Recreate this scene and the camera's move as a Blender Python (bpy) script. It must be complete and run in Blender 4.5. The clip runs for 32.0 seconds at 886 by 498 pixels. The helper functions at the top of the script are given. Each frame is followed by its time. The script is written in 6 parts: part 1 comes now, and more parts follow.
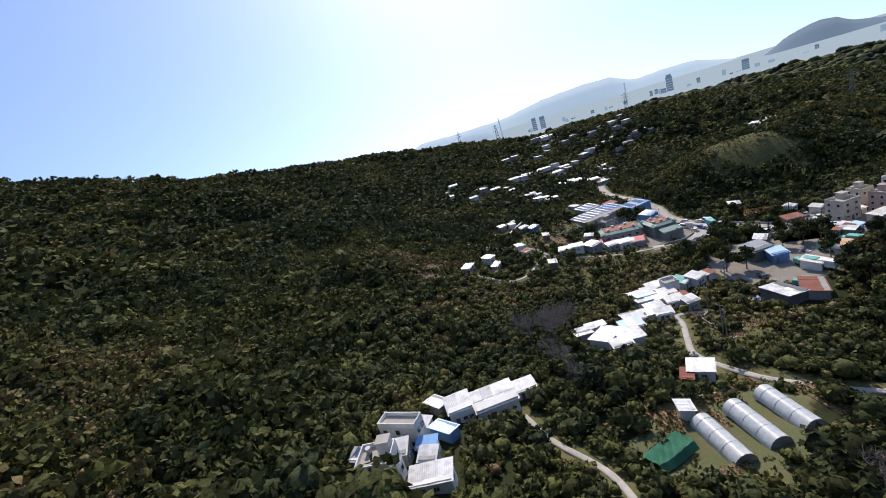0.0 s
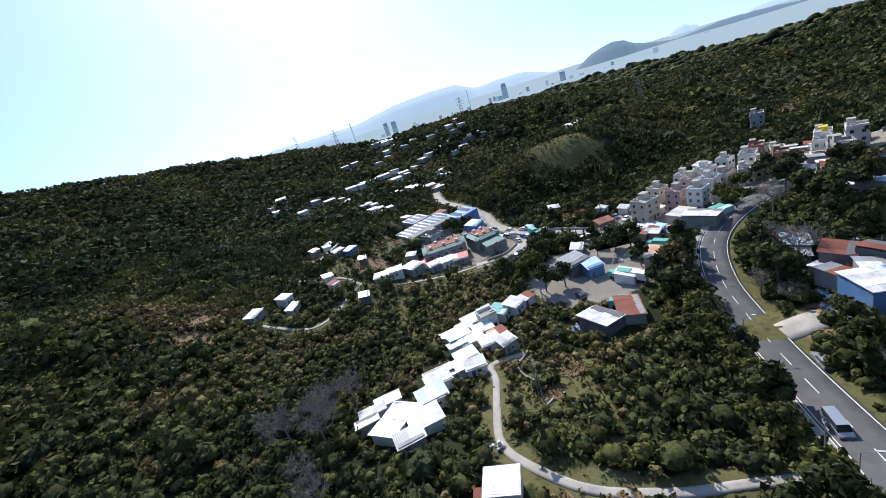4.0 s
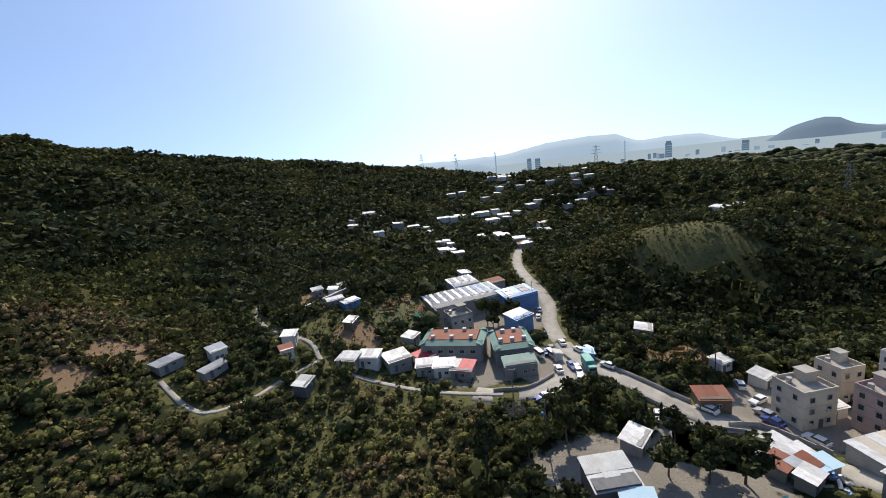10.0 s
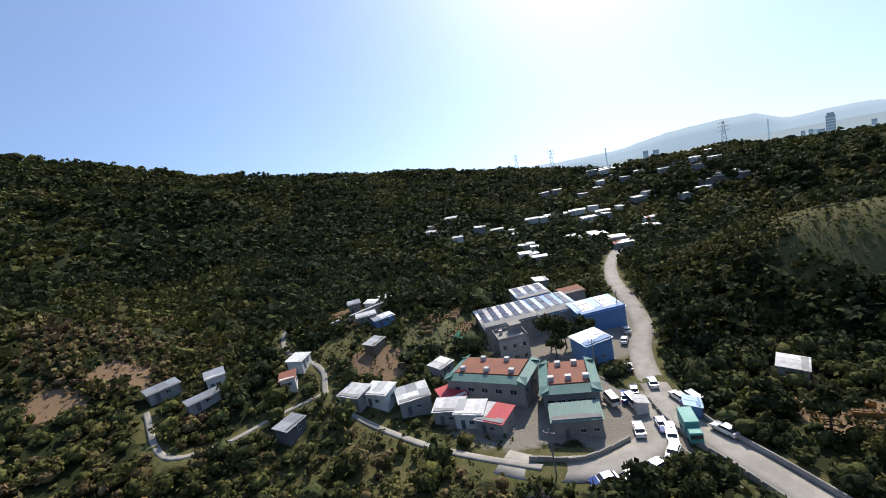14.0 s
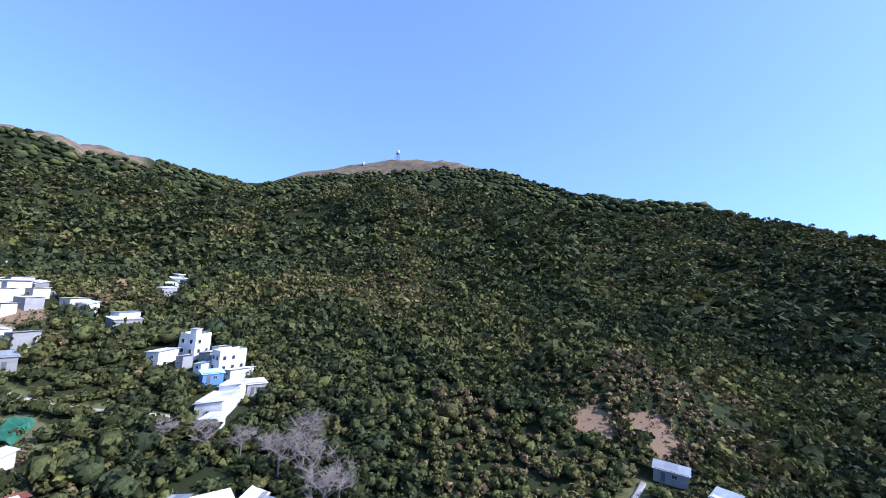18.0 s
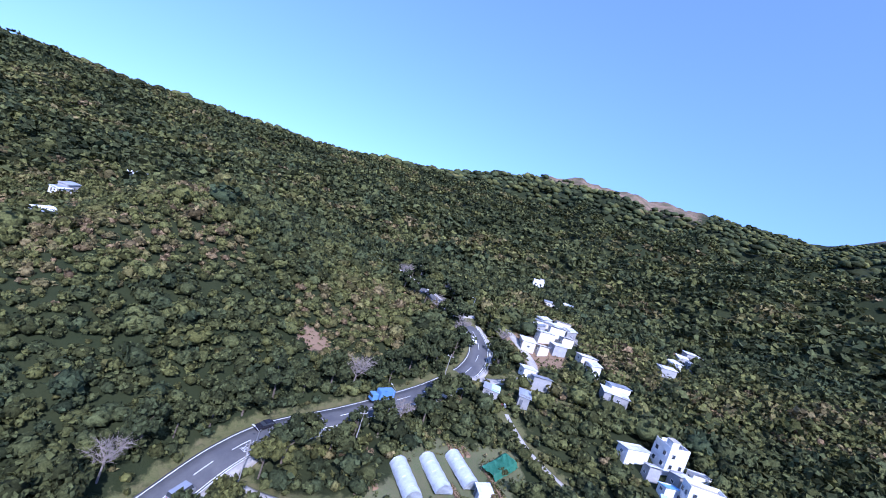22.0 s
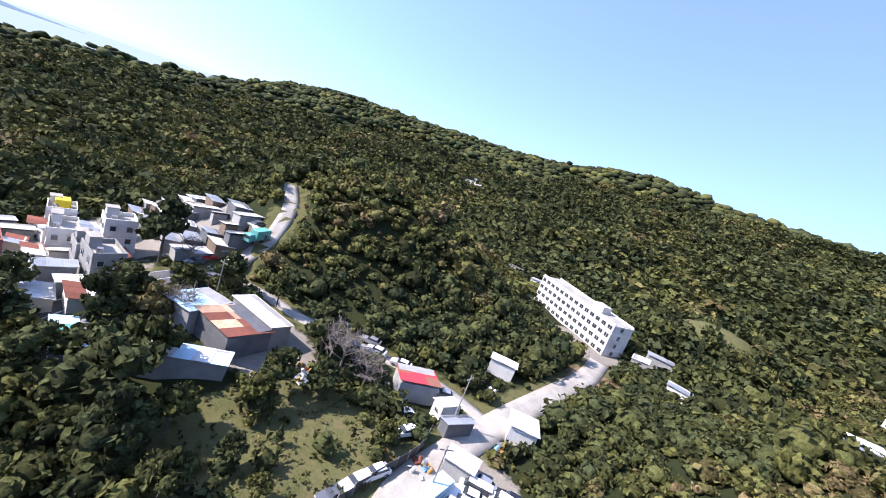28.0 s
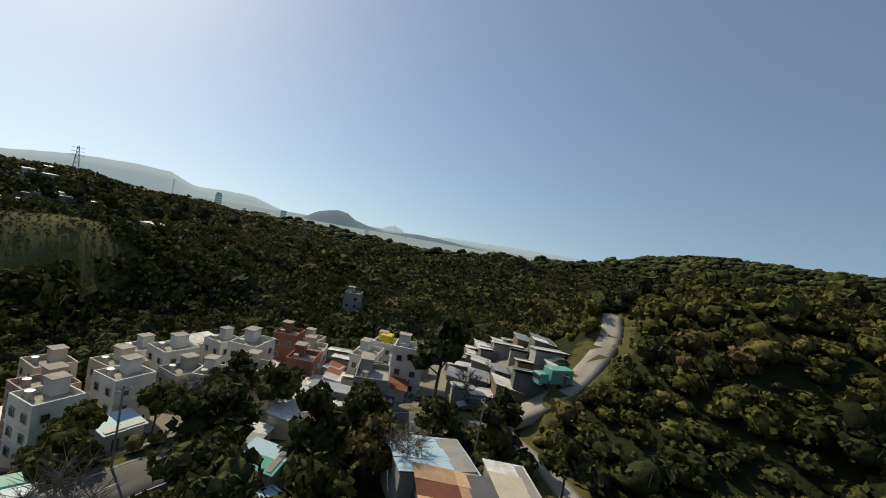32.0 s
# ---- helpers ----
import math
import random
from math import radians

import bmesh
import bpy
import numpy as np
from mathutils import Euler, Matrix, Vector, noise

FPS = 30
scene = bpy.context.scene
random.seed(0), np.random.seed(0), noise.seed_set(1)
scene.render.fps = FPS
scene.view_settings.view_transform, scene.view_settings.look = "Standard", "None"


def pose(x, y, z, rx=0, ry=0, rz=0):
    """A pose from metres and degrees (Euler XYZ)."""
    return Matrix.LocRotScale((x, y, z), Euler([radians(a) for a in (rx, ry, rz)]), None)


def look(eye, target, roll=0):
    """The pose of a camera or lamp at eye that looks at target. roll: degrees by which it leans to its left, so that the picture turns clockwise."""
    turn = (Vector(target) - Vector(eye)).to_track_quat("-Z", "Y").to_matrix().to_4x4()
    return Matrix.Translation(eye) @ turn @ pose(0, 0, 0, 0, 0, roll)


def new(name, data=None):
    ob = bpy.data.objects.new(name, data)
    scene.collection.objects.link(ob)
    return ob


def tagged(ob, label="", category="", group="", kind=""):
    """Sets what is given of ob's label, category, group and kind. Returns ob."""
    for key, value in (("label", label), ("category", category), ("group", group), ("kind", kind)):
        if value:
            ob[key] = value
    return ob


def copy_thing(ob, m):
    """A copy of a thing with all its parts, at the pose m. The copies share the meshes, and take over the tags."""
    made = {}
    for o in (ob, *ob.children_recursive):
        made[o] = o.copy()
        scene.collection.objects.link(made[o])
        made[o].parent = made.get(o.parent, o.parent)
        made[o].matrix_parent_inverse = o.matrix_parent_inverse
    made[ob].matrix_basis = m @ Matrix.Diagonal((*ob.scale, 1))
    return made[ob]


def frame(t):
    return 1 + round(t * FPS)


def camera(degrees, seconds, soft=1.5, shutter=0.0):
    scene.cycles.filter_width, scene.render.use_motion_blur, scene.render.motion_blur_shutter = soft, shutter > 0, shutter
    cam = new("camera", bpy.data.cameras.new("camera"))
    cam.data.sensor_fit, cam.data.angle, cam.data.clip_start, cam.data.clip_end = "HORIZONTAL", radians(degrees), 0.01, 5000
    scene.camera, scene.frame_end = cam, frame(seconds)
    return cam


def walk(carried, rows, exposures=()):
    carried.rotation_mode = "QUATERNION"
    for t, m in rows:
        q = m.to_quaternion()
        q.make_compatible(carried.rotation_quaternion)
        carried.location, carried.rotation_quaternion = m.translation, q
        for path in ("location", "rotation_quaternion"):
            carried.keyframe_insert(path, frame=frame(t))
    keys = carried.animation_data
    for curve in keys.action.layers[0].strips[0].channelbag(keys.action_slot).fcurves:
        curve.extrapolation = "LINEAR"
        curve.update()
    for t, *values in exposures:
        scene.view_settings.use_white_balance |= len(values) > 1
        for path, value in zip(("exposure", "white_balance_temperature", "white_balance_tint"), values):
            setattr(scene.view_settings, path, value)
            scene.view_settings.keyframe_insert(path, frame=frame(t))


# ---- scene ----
# Camera: seconds, place, bearing to the left, pitch up, lean to the left.
cam = camera(93.3, 32.0, soft=1.0)
ROWS = [(0, -169.7, -4.9, 83.5, -47.1, -14.5, -17.6), (0.5, -163.6, -4.9, 82.8, -48.1, -14.9, -21.8), (1, -157.6, -4.9, 81.8, -48.9, -15.3, -24.4),
        (1.5, -151.5, -5.1, 80.8, -50.0, -16.0, -24.9), (2, -145.6, -5.3, 79.4, -52.7, -17.2, -24.0), (2.5, -139.5, -5.5, 77.9, -56.0, -18.3, -22.6),
        (3, -133.4, -5.8, 76.3, -59.1, -18.8, -20.9), (3.5, -127.1, -6.2, 74.7, -62.1, -19.0, -19.4), (4, -120.6, -6.7, 73.0, -65.0, -19.3, -17.9),
        (4.5, -114.0, -7.6, 71.4, -67.4, -18.6, -16.5), (6.5, -90.7, -11.0, 69.1, -64.9, -14.3, -12.5), (7, -84.6, -11.9, 69.1, -62.3, -13.9, -12.0),
        (7.5, -78.7, -12.5, 68.6, -59.0, -13.0, -11.1), (8, -73.2, -12.5, 67.9, -57.0, -12.3, -10.7), (8.5, -67.6, -12.6, 67.4, -55.2, -11.9, -9.8),
        (9, -61.9, -12.6, 67.2, -52.9, -11.5, -8.6), (9.5, -56.4, -12.7, 66.9, -50.4, -11.5, -7.5), (10, -51.1, -12.4, 66.6, -49.2, -11.8, -6.7),
        (10.5, -46.1, -12.0, 66.1, -47.0, -12.4, -6.7), (11, -41.3, -11.4, 65.0, -44.9, -12.4, -7.1), (11.5, -37.0, -10.4, 63.8, -42.5, -11.8, -8.2),
        (12, -32.7, -9.5, 62.4, -40.9, -11.4, -9.3), (12.5, -28.3, -8.7, 60.8, -41.5, -11.8, -9.7), (13, -23.5, -7.9, 59.1, -41.6, -11.6, -10.2),
        (13.5, -18.9, -6.5, 57.7, -40.2, -10.9, -11.1), (15.5, 0.0, 0.0, 52.7, -0.0, 1.1, -2.4), (16, 3.0, 2.2, 52.7, 10.8, 2.0, 0.5),
        (16.5, 5.6, 4.7, 53.6, 23.2, 2.5, -1.1), (17, 7.4, 7.5, 54.9, 33.4, 3.1, -0.8), (17.5, 8.1, 9.9, 56.4, 38.3, 4.2, 4.1),
        (18, 8.3, 12.1, 58.3, 44.3, 4.3, 5.4), (18.5, 8.3, 14.4, 60.6, 52.2, 3.7, 5.0), (19, 7.8, 16.3, 62.9, 61.6, 2.8, 5.2),
        (19.5, 6.7, 18.0, 65.2, 70.1, 1.6, 4.9), (20, 4.8, 19.5, 67.5, 78.9, 1.3, 6.1), (20.5, 2.6, 20.9, 69.5, 85.4, 1.1, 8.5),
        (21, -0.1, 21.6, 70.9, 92.2, 0.4, 12.8), (21.5, -3.4, 21.7, 72.4, 101.7, -1.9, 16.2), (22, -6.8, 21.2, 73.7, 109.8, -4.1, 18.4),
        (22.5, -10.2, 19.6, 74.8, 118.8, -7.1, 22.2), (23, -13.4, 17.3, 75.5, 126.8, -9.9, 22.7), (23.5, -16.8, 14.4, 75.9, 130.9, -11.2, 20.5),
        (24, -20.0, 10.8, 76.0, 136.2, -13.2, 22.0), (24.5, -23.0, 6.5, 75.7, 144.5, -14.9, 21.3), (26.5, -32.5, -15.9, 68.5, 176.3, -14.5, 19.3),
        (27, -33.6, -21.2, 66.3, 185.5, -14.8, 18.8), (27.5, -34.1, -26.6, 64.0, 194.1, -13.6, 19.7), (28, -33.9, -31.8, 61.7, 203.0, -12.8, 20.5),
        (28.5, -33.3, -37.0, 59.3, 211.7, -11.0, 20.7), (29, -31.9, -42.1, 56.9, 221.1, -8.7, 21.7), (29.5, -30.4, -47.0, 54.6, 230.7, -6.8, 21.2),
        (30, -28.3, -51.5, 52.5, 239.2, -5.0, 20.1), (30.5, -25.5, -55.6, 50.7, 247.2, -3.0, 20.2), (31, -22.6, -59.2, 48.9, 253.7, -0.1, 20.1),
        (31.5, -19.4, -62.4, 47.6, 255.0, -0.2, 16.5), (32, -15.9, -65.2, 46.5, 254.4, -2.3, 10.5)]
walk(cam, [(t, pose(x, y, z, 90 + p, 0, w) @ pose(0, 0, 0, 0, 0, r)) for t, x, y, z, w, p, r in ROWS],
     exposures=[(0, 0.18, 6800, 15), (4, 0.38, 6350, 11), (9, 0.1, 7100, 11), (13.5, 0.15, 7000, 11), (15.5, 0.25, 6200, 13), (17, 0.65, 5600, 18), (19, 0.8, 5250, 20), (22, 0.75, 4950, 29), (24.5, 0.68, 5050, 33), (28, 1.1, 6300, 21), (29.5, 0.6, 7900, 16), (31, 0.08, 9000, 8), (32, -0.4, 8500, 4)])

# Light: a high sun over the sea side and a clear, hazy sky.
SUN_BEARING, SUN_HEIGHT = -58.0, 41.0
world = bpy.data.worlds.new("sky")
scene.world = world
world.use_nodes = True
wn = world.node_tree.nodes
sky = wn.new("ShaderNodeTexSky")
sky.sky_type, sky.sun_disc = "NISHITA", False
sky.sun_elevation, sky.sun_rotation = radians(SUN_HEIGHT), radians(-SUN_BEARING)
sky.air_density, sky.dust_density, sky.ozone_density, sky.altitude = 1.0, 0.95, 3.4, 250
# The haze near the horizon is as bright as the sky a little higher up.
way = wn.new("ShaderNodeTexCoord")
split, join, lift = wn.new("ShaderNodeSeparateXYZ"), wn.new("ShaderNodeCombineXYZ"), wn.new("ShaderNodeMath")
lift.operation, lift.inputs[1].default_value, lift.inputs[2].default_value = "MULTIPLY_ADD", 0.86, 0.14
world.node_tree.links.new(way.outputs["Generated"], split.inputs[0])
for k in (0, 1):
    world.node_tree.links.new(split.outputs[k], join.inputs[k])
world.node_tree.links.new(split.outputs[2], lift.inputs[0])
world.node_tree.links.new(lift.outputs[0], join.inputs[2])
world.node_tree.links.new(join.outputs[0], sky.inputs["Vector"])
tone = wn.new("ShaderNodeMix")
tone.data_type, tone.blend_type = "RGBA", "MULTIPLY"
tone.inputs[0].default_value, tone.inputs[7].default_value = 1.0, (0.87, 0.95, 1.07, 1)
world.node_tree.links.new(sky.outputs[0], tone.inputs[6])
veil = wn.new("ShaderNodeMix")
veil.data_type, veil.inputs[0].default_value, veil.inputs[7].default_value = "RGBA", 0.16, (2.4, 3.1, 4.5, 1)
world.node_tree.links.new(tone.outputs[2], veil.inputs[6])
world.node_tree.links.new(veil.outputs[2], wn["Background"].inputs[0])
wn["Background"].inputs[1].default_value = 0.165
sun = new("sun", bpy.data.lights.new("sun", "SUN"))
sun.data.energy, sun.data.angle, sun.data.color = 4.4, radians(0.6), (1.0, 0.95, 0.88)
sb, se = radians(SUN_BEARING), radians(SUN_HEIGHT)
sun.matrix_world = look((-math.sin(sb) * math.cos(se) * 500, math.cos(sb) * math.cos(se) * 500, math.sin(se) * 500), (0, 0, 0))


# ---- materials ----
def material(name, colour, second=None, size=2.0, rough=0.8, metal=0.0, bump=0.0, fine=12.0, mix=(0.35, 0.7), random_tint=0.0, local=False, waves=0.0, spec=0.3):
    """A surface of two colours mixed by coarse and fine noise, with a fine relief; waves: corrugation of that pitch in metres."""
    m = bpy.data.materials.new(name)
    m.use_nodes = True
    nodes, links = m.node_tree.nodes, m.node_tree.links
    shader = nodes["Principled BSDF"]
    shader.inputs["Roughness"].default_value, shader.inputs["Metallic"].default_value = rough, metal
    shader.inputs["Specular IOR Level"].default_value = spec
    place = nodes.new("ShaderNodeTexCoord").outputs["Object"] if local else nodes.new("ShaderNodeNewGeometry").outputs["Position"]

    def noise_at(scale, detail=4.0):
        n = nodes.new("ShaderNodeTexNoise")
        n.inputs["Scale"].default_value, n.inputs["Detail"].default_value, n.inputs["Roughness"].default_value = scale, detail, 0.62
        links.new(place, n.inputs["Vector"])
        return n.outputs["Fac"]

    def ramp(value, low, high):
        r = nodes.new("ShaderNodeMapRange")
        r.inputs["From Min"].default_value, r.inputs["From Max"].default_value = low, high
        links.new(value, r.inputs["Value"])
        return r.outputs["Result"]

    def blend(a, b, fac, kind="MIX"):
        x = nodes.new("ShaderNodeMix")
        x.data_type, x.blend_type = "RGBA", kind
        for socket, value in ((x.inputs[0], fac), (x.inputs[6], a), (x.inputs[7], b)):
            if hasattr(value, "is_output"):
                links.new(value, socket)
            else:
                socket.default_value = value if isinstance(value, float) else (*value, 1)
        return x.outputs[2]

    second = second or tuple(c * 0.72 for c in colour)
    coarse = ramp(noise_at(1 / size), *mix)
    out = blend(colour, second, coarse)
    grain = ramp(noise_at(fine / size, 6.0), 0.25, 0.75)
    out = blend(out, blend((0.0, 0.0, 0.0), (1.0, 1.0, 1.0), grain), 0.13, "OVERLAY")
    if random_tint:
        info = nodes.new("ShaderNodeObjectInfo")
        hue = nodes.new("ShaderNodeHueSaturation")
        links.new(ramp(info.outputs["Random"], 0.0, 1.0), hue.inputs["Value"])
        scale = nodes.new("ShaderNodeMapRange")
        scale.inputs["To Min"].default_value, scale.inputs["To Max"].default_value = 1 - random_tint, 1 + random_tint
        links.new(info.outputs["Random"], scale.inputs["Value"])
        links.new(scale.outputs["Result"], hue.inputs["Value"])
        links.new(out, hue.inputs["Color"])
        out = hue.outputs["Color"]
    links.new(out, shader.inputs["Base Color"])
    if bump or waves:
        b = nodes.new("ShaderNodeBump")
        b.inputs["Strength"].default_value = 0.6 if waves else bump
        b.inputs["Distance"].default_value = 0.03 if waves else 0.08
        if waves:
            w = nodes.new("ShaderNodeTexWave")
            w.inputs["Scale"].default_value = 0.314 / waves
            links.new(nodes.new("ShaderNodeTexCoord").outputs["Object"], w.inputs["Vector"])
            links.new(w.outputs["Fac"], b.inputs["Height"])
        else:
            links.new(noise_at(fine / size * 2, 8.0), b.inputs["Height"])
        links.new(b.outputs["Normal"], shader.inputs["Normal"])
    return m


def leaf_material(name, dark, light, dry):
    """Leaves: each clump takes its own shade, each tree its own tint, thin enough to let some light through."""
    m = bpy.data.materials.new(name)
    m.use_nodes = True
    nodes, links = m.node_tree.nodes, m.node_tree.links
    shader = nodes["Principled BSDF"]
    shader.inputs["Roughness"].default_value, shader.inputs["Specular IOR Level"].default_value = 0.85, 0.08
    tint = nodes.new("ShaderNodeAttribute")
    tint.attribute_name = "tint"
    tree = nodes.new("ShaderNodeValToRGB")
    tree.color_ramp.elements[0].color, tree.color_ramp.elements[1].color = (*dark, 1), (*dry, 1)
    mid = tree.color_ramp.elements.new(0.62)
    mid.color = (*light, 1)
    low = tree.color_ramp.elements.new(0.3)
    low.color = (*[a * 0.6 + b * 0.4 for a, b in zip(dark, light)], 1)
    tree.color_ramp.elements[3].position = 1.0
    links.new(tint.outputs["Fac"], tree.inputs["Fac"])
    isle = nodes.new("ShaderNodeNewGeometry")
    scale = nodes.new("ShaderNodeMapRange")
    scale.inputs["To Min"].default_value, scale.inputs["To Max"].default_value = 0.42, 1.75
    links.new(isle.outputs["Random Per Island"], scale.inputs["Value"])
    hue = nodes.new("ShaderNodeHueSaturation")
    links.new(scale.outputs["Result"], hue.inputs["Value"])
    grain = nodes.new("ShaderNodeTexNoise")
    grain.inputs["Scale"].default_value, grain.inputs["Detail"].default_value, grain.inputs["Roughness"].default_value = 1.7, 5, 0.75
    links.new(isle.outputs["Position"], grain.inputs["Vector"])
    mottle = nodes.new("ShaderNodeMapRange")
    mottle.inputs["From Min"].default_value, mottle.inputs["From Max"].default_value = 0.32, 0.68
    mottle.inputs["To Min"].default_value, mottle.inputs["To Max"].default_value = 0.45, 1.6
    links.new(grain.outputs["Fac"], mottle.inputs["Value"])
    speck = nodes.new("ShaderNodeMix")
    speck.data_type, speck.blend_type = "RGBA", "MULTIPLY"
    speck.inputs[0].default_value = 1.0
    links.new(tree.outputs["Color"], speck.inputs[6])
    links.new(mottle.outputs["Result"], speck.inputs[7])
    links.new(speck.outputs[2], hue.inputs["Color"])
    links.new(hue.outputs["Color"], shader.inputs["Base Color"])
    relief = nodes.new("ShaderNodeBump")
    relief.inputs["Strength"].default_value, relief.inputs["Distance"].default_value = 0.9, 0.35
    links.new(grain.outputs["Fac"], relief.inputs["Height"])
    links.new(relief.outputs["Normal"], shader.inputs["Normal"])
    thin = nodes.new("ShaderNodeBsdfTranslucent")
    links.new(hue.outputs["Color"], thin.inputs["Color"])
    both = nodes.new("ShaderNodeMixShader")
    both.inputs[0].default_value = 0.15
    links.new(shader.outputs[0], both.inputs[1])
    links.new(thin.outputs[0], both.inputs[2])
    links.new(both.outputs[0], nodes["Material Output"].inputs["Surface"])
    return m


def painted_haze_material(name, colour, strength):
    """Far-off things whose only colour is haze, painted in as base colour and glow."""
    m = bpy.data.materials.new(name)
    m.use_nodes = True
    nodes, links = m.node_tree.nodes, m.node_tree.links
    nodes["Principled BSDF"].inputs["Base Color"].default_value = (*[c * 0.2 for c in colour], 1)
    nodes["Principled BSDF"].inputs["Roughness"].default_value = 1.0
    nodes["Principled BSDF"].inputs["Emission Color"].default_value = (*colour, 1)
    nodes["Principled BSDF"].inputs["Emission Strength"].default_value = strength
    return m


LEAF = leaf_material("leaves", (0.034, 0.044, 0.020), (0.095, 0.095, 0.028), (0.165, 0.115, 0.06))
TWIG = material("bare_twigs", (0.25, 0.21, 0.175), (0.17, 0.145, 0.125), 1.5, 0.95)
BARK = material("bark", (0.15, 0.12, 0.09), (0.08, 0.065, 0.05), 0.6, 0.95, bump=0.5)
ASPHALT = material("asphalt", (0.08, 0.08, 0.084), (0.12, 0.118, 0.114), 5.0, 0.85, bump=0.25, fine=40)
CONCRETE = material("concrete", (0.40, 0.37, 0.32), (0.27, 0.25, 0.215), 4.0, 0.9, bump=0.3, fine=20)
GRAVEL = material("packed_gravel", (0.32, 0.285, 0.235), (0.22, 0.195, 0.155), 6.0, 0.95, bump=0.6, fine=30)
SOIL = material("bare_soil", (0.27, 0.165, 0.09), (0.17, 0.115, 0.065), 3.0, 0.95, bump=0.7, fine=16)
GRASS = material("rough_grass", (0.10, 0.105, 0.032), (0.15, 0.125, 0.055), 4.0, 0.95, bump=0.8, fine=18)
CROP = material("crop_rows", (0.06, 0.10, 0.03), (0.12, 0.12, 0.05), 1.5, 0.95, bump=0.8)
PAINT = material("road_paint", (0.72, 0.72, 0.68), (0.5, 0.5, 0.48), 0.7, 0.8)
WHITE_TIN = material("white_sheet_metal", (0.70, 0.70, 0.68), (0.44, 0.42, 0.38), 1.6, 0.55, 0.0, mix=(0.42, 0.72), random_tint=0.22, waves=0.4, local=True)
GREY_TIN = material("grey_sheet_metal", (0.36, 0.38, 0.39), (0.26, 0.265, 0.26), 2.5, 0.45, 0.3, random_tint=0.22, waves=0.4, local=True)
RUST_TIN = material("rusty_sheet_metal", (0.26, 0.085, 0.05), (0.17, 0.065, 0.045), 2.0, 0.75, 0.1, random_tint=0.18, waves=0.4, local=True)
BLUE_TIN = material("blue_sheet_metal", (0.16, 0.36, 0.66), (0.25, 0.44, 0.68), 3.0, 0.5, 0.0, waves=0.4, local=True)
PALE_BLUE = material("pale_blue_sheet_metal", (0.42, 0.62, 0.72), (0.52, 0.66, 0.72), 3.0, 0.5, waves=0.4, local=True)
GREEN_TIN = material("green_sheet_metal", (0.13, 0.25, 0.21), (0.18, 0.29, 0.25), 3.0, 0.6, waves=0.4, local=True)
TEAL = material("teal_paint", (0.10, 0.36, 0.30), (0.16, 0.42, 0.36), 2.0, 0.55)
RED_TIN = material("red_sheet_metal", (0.55, 0.05, 0.07), (0.42, 0.06, 0.06), 2.0, 0.55, waves=0.4, local=True)
RED_TILE = material("red_roof_paint", (0.30, 0.12, 0.075), (0.22, 0.10, 0.07), 2.5, 0.85, local=True)
TILE = material("orange_clay_tiles", (0.52, 0.29, 0.17), (0.60, 0.42, 0.28), 1.2, 0.85, random_tint=0.2, local=True)
PLASTER = material("white_plaster", (0.70, 0.69, 0.65), (0.55, 0.53, 0.48), 3.0, 0.85, bump=0.1, random_tint=0.1)
CREAM = material("cream_plaster", (0.60, 0.54, 0.43), (0.48, 0.43, 0.35), 3.0, 0.85, random_tint=0.1)
PINK = material("faded_pink_tiles", (0.46, 0.33, 0.29), (0.40, 0.30, 0.27), 2.0, 0.7, random_tint=0.1)
GREY_WALL = material("grey_render", (0.33, 0.32, 0.30), (0.24, 0.235, 0.22), 2.5, 0.9, random_tint=0.2)
DARK_WALL = material("dark_cladding", (0.10, 0.105, 0.11), (0.15, 0.15, 0.15), 2.0, 0.7)
BLUE_WALL = material("blue_cladding", (0.10, 0.22, 0.42), (0.14, 0.25, 0.42), 2.0, 0.6)
WOOD = material("weathered_wood", (0.20, 0.15, 0.10), (0.13, 0.10, 0.075), 1.0, 0.9)
GLASS = material("dark_window_glass", (0.03, 0.035, 0.04), (0.05, 0.055, 0.06), 2.0, 0.08, spec=0.6)
FRAME = material("window_frame", (0.55, 0.55, 0.53), (0.45, 0.45, 0.44), 1.0, 0.5)
SOLAR = material("solar_cells", (0.035, 0.045, 0.08), (0.05, 0.06, 0.10), 1.0, 0.2, spec=0.6)
PLASTIC = material("clouded_plastic_sheet", (0.50, 0.52, 0.51), (0.36, 0.38, 0.38), 1.2, 0.35, local=True)
NET = material("green_shade_net", (0.035, 0.19, 0.12), (0.05, 0.25, 0.16), 1.5, 0.8)
STEEL = material("galvanised_steel", (0.42, 0.43, 0.44), (0.33, 0.33, 0.34), 0.8, 0.45, 0.7)
YELLOW = material("yellow_paint", (0.75, 0.55, 0.02), (0.65, 0.48, 0.03), 1.0, 0.5)
TYRE = material("tyre_rubber", (0.02, 0.02, 0.02), (0.03, 0.03, 0.03), 0.3, 0.9)
CAR_PAINTS = [material("car_paint_" + n, c, tuple(v * 0.9 for v in c), 1.0, 0.25, m, spec=0.5) for n, c, m in (
    ("white", (0.75, 0.75, 0.74), 0.0), ("silver", (0.45, 0.46, 0.47), 0.5), ("black", (0.02, 0.02, 0.025), 0.0),
    ("blue", (0.03, 0.07, 0.25), 0.1), ("grey", (0.16, 0.165, 0.17), 0.3), ("red", (0.4, 0.03, 0.03), 0.0))]


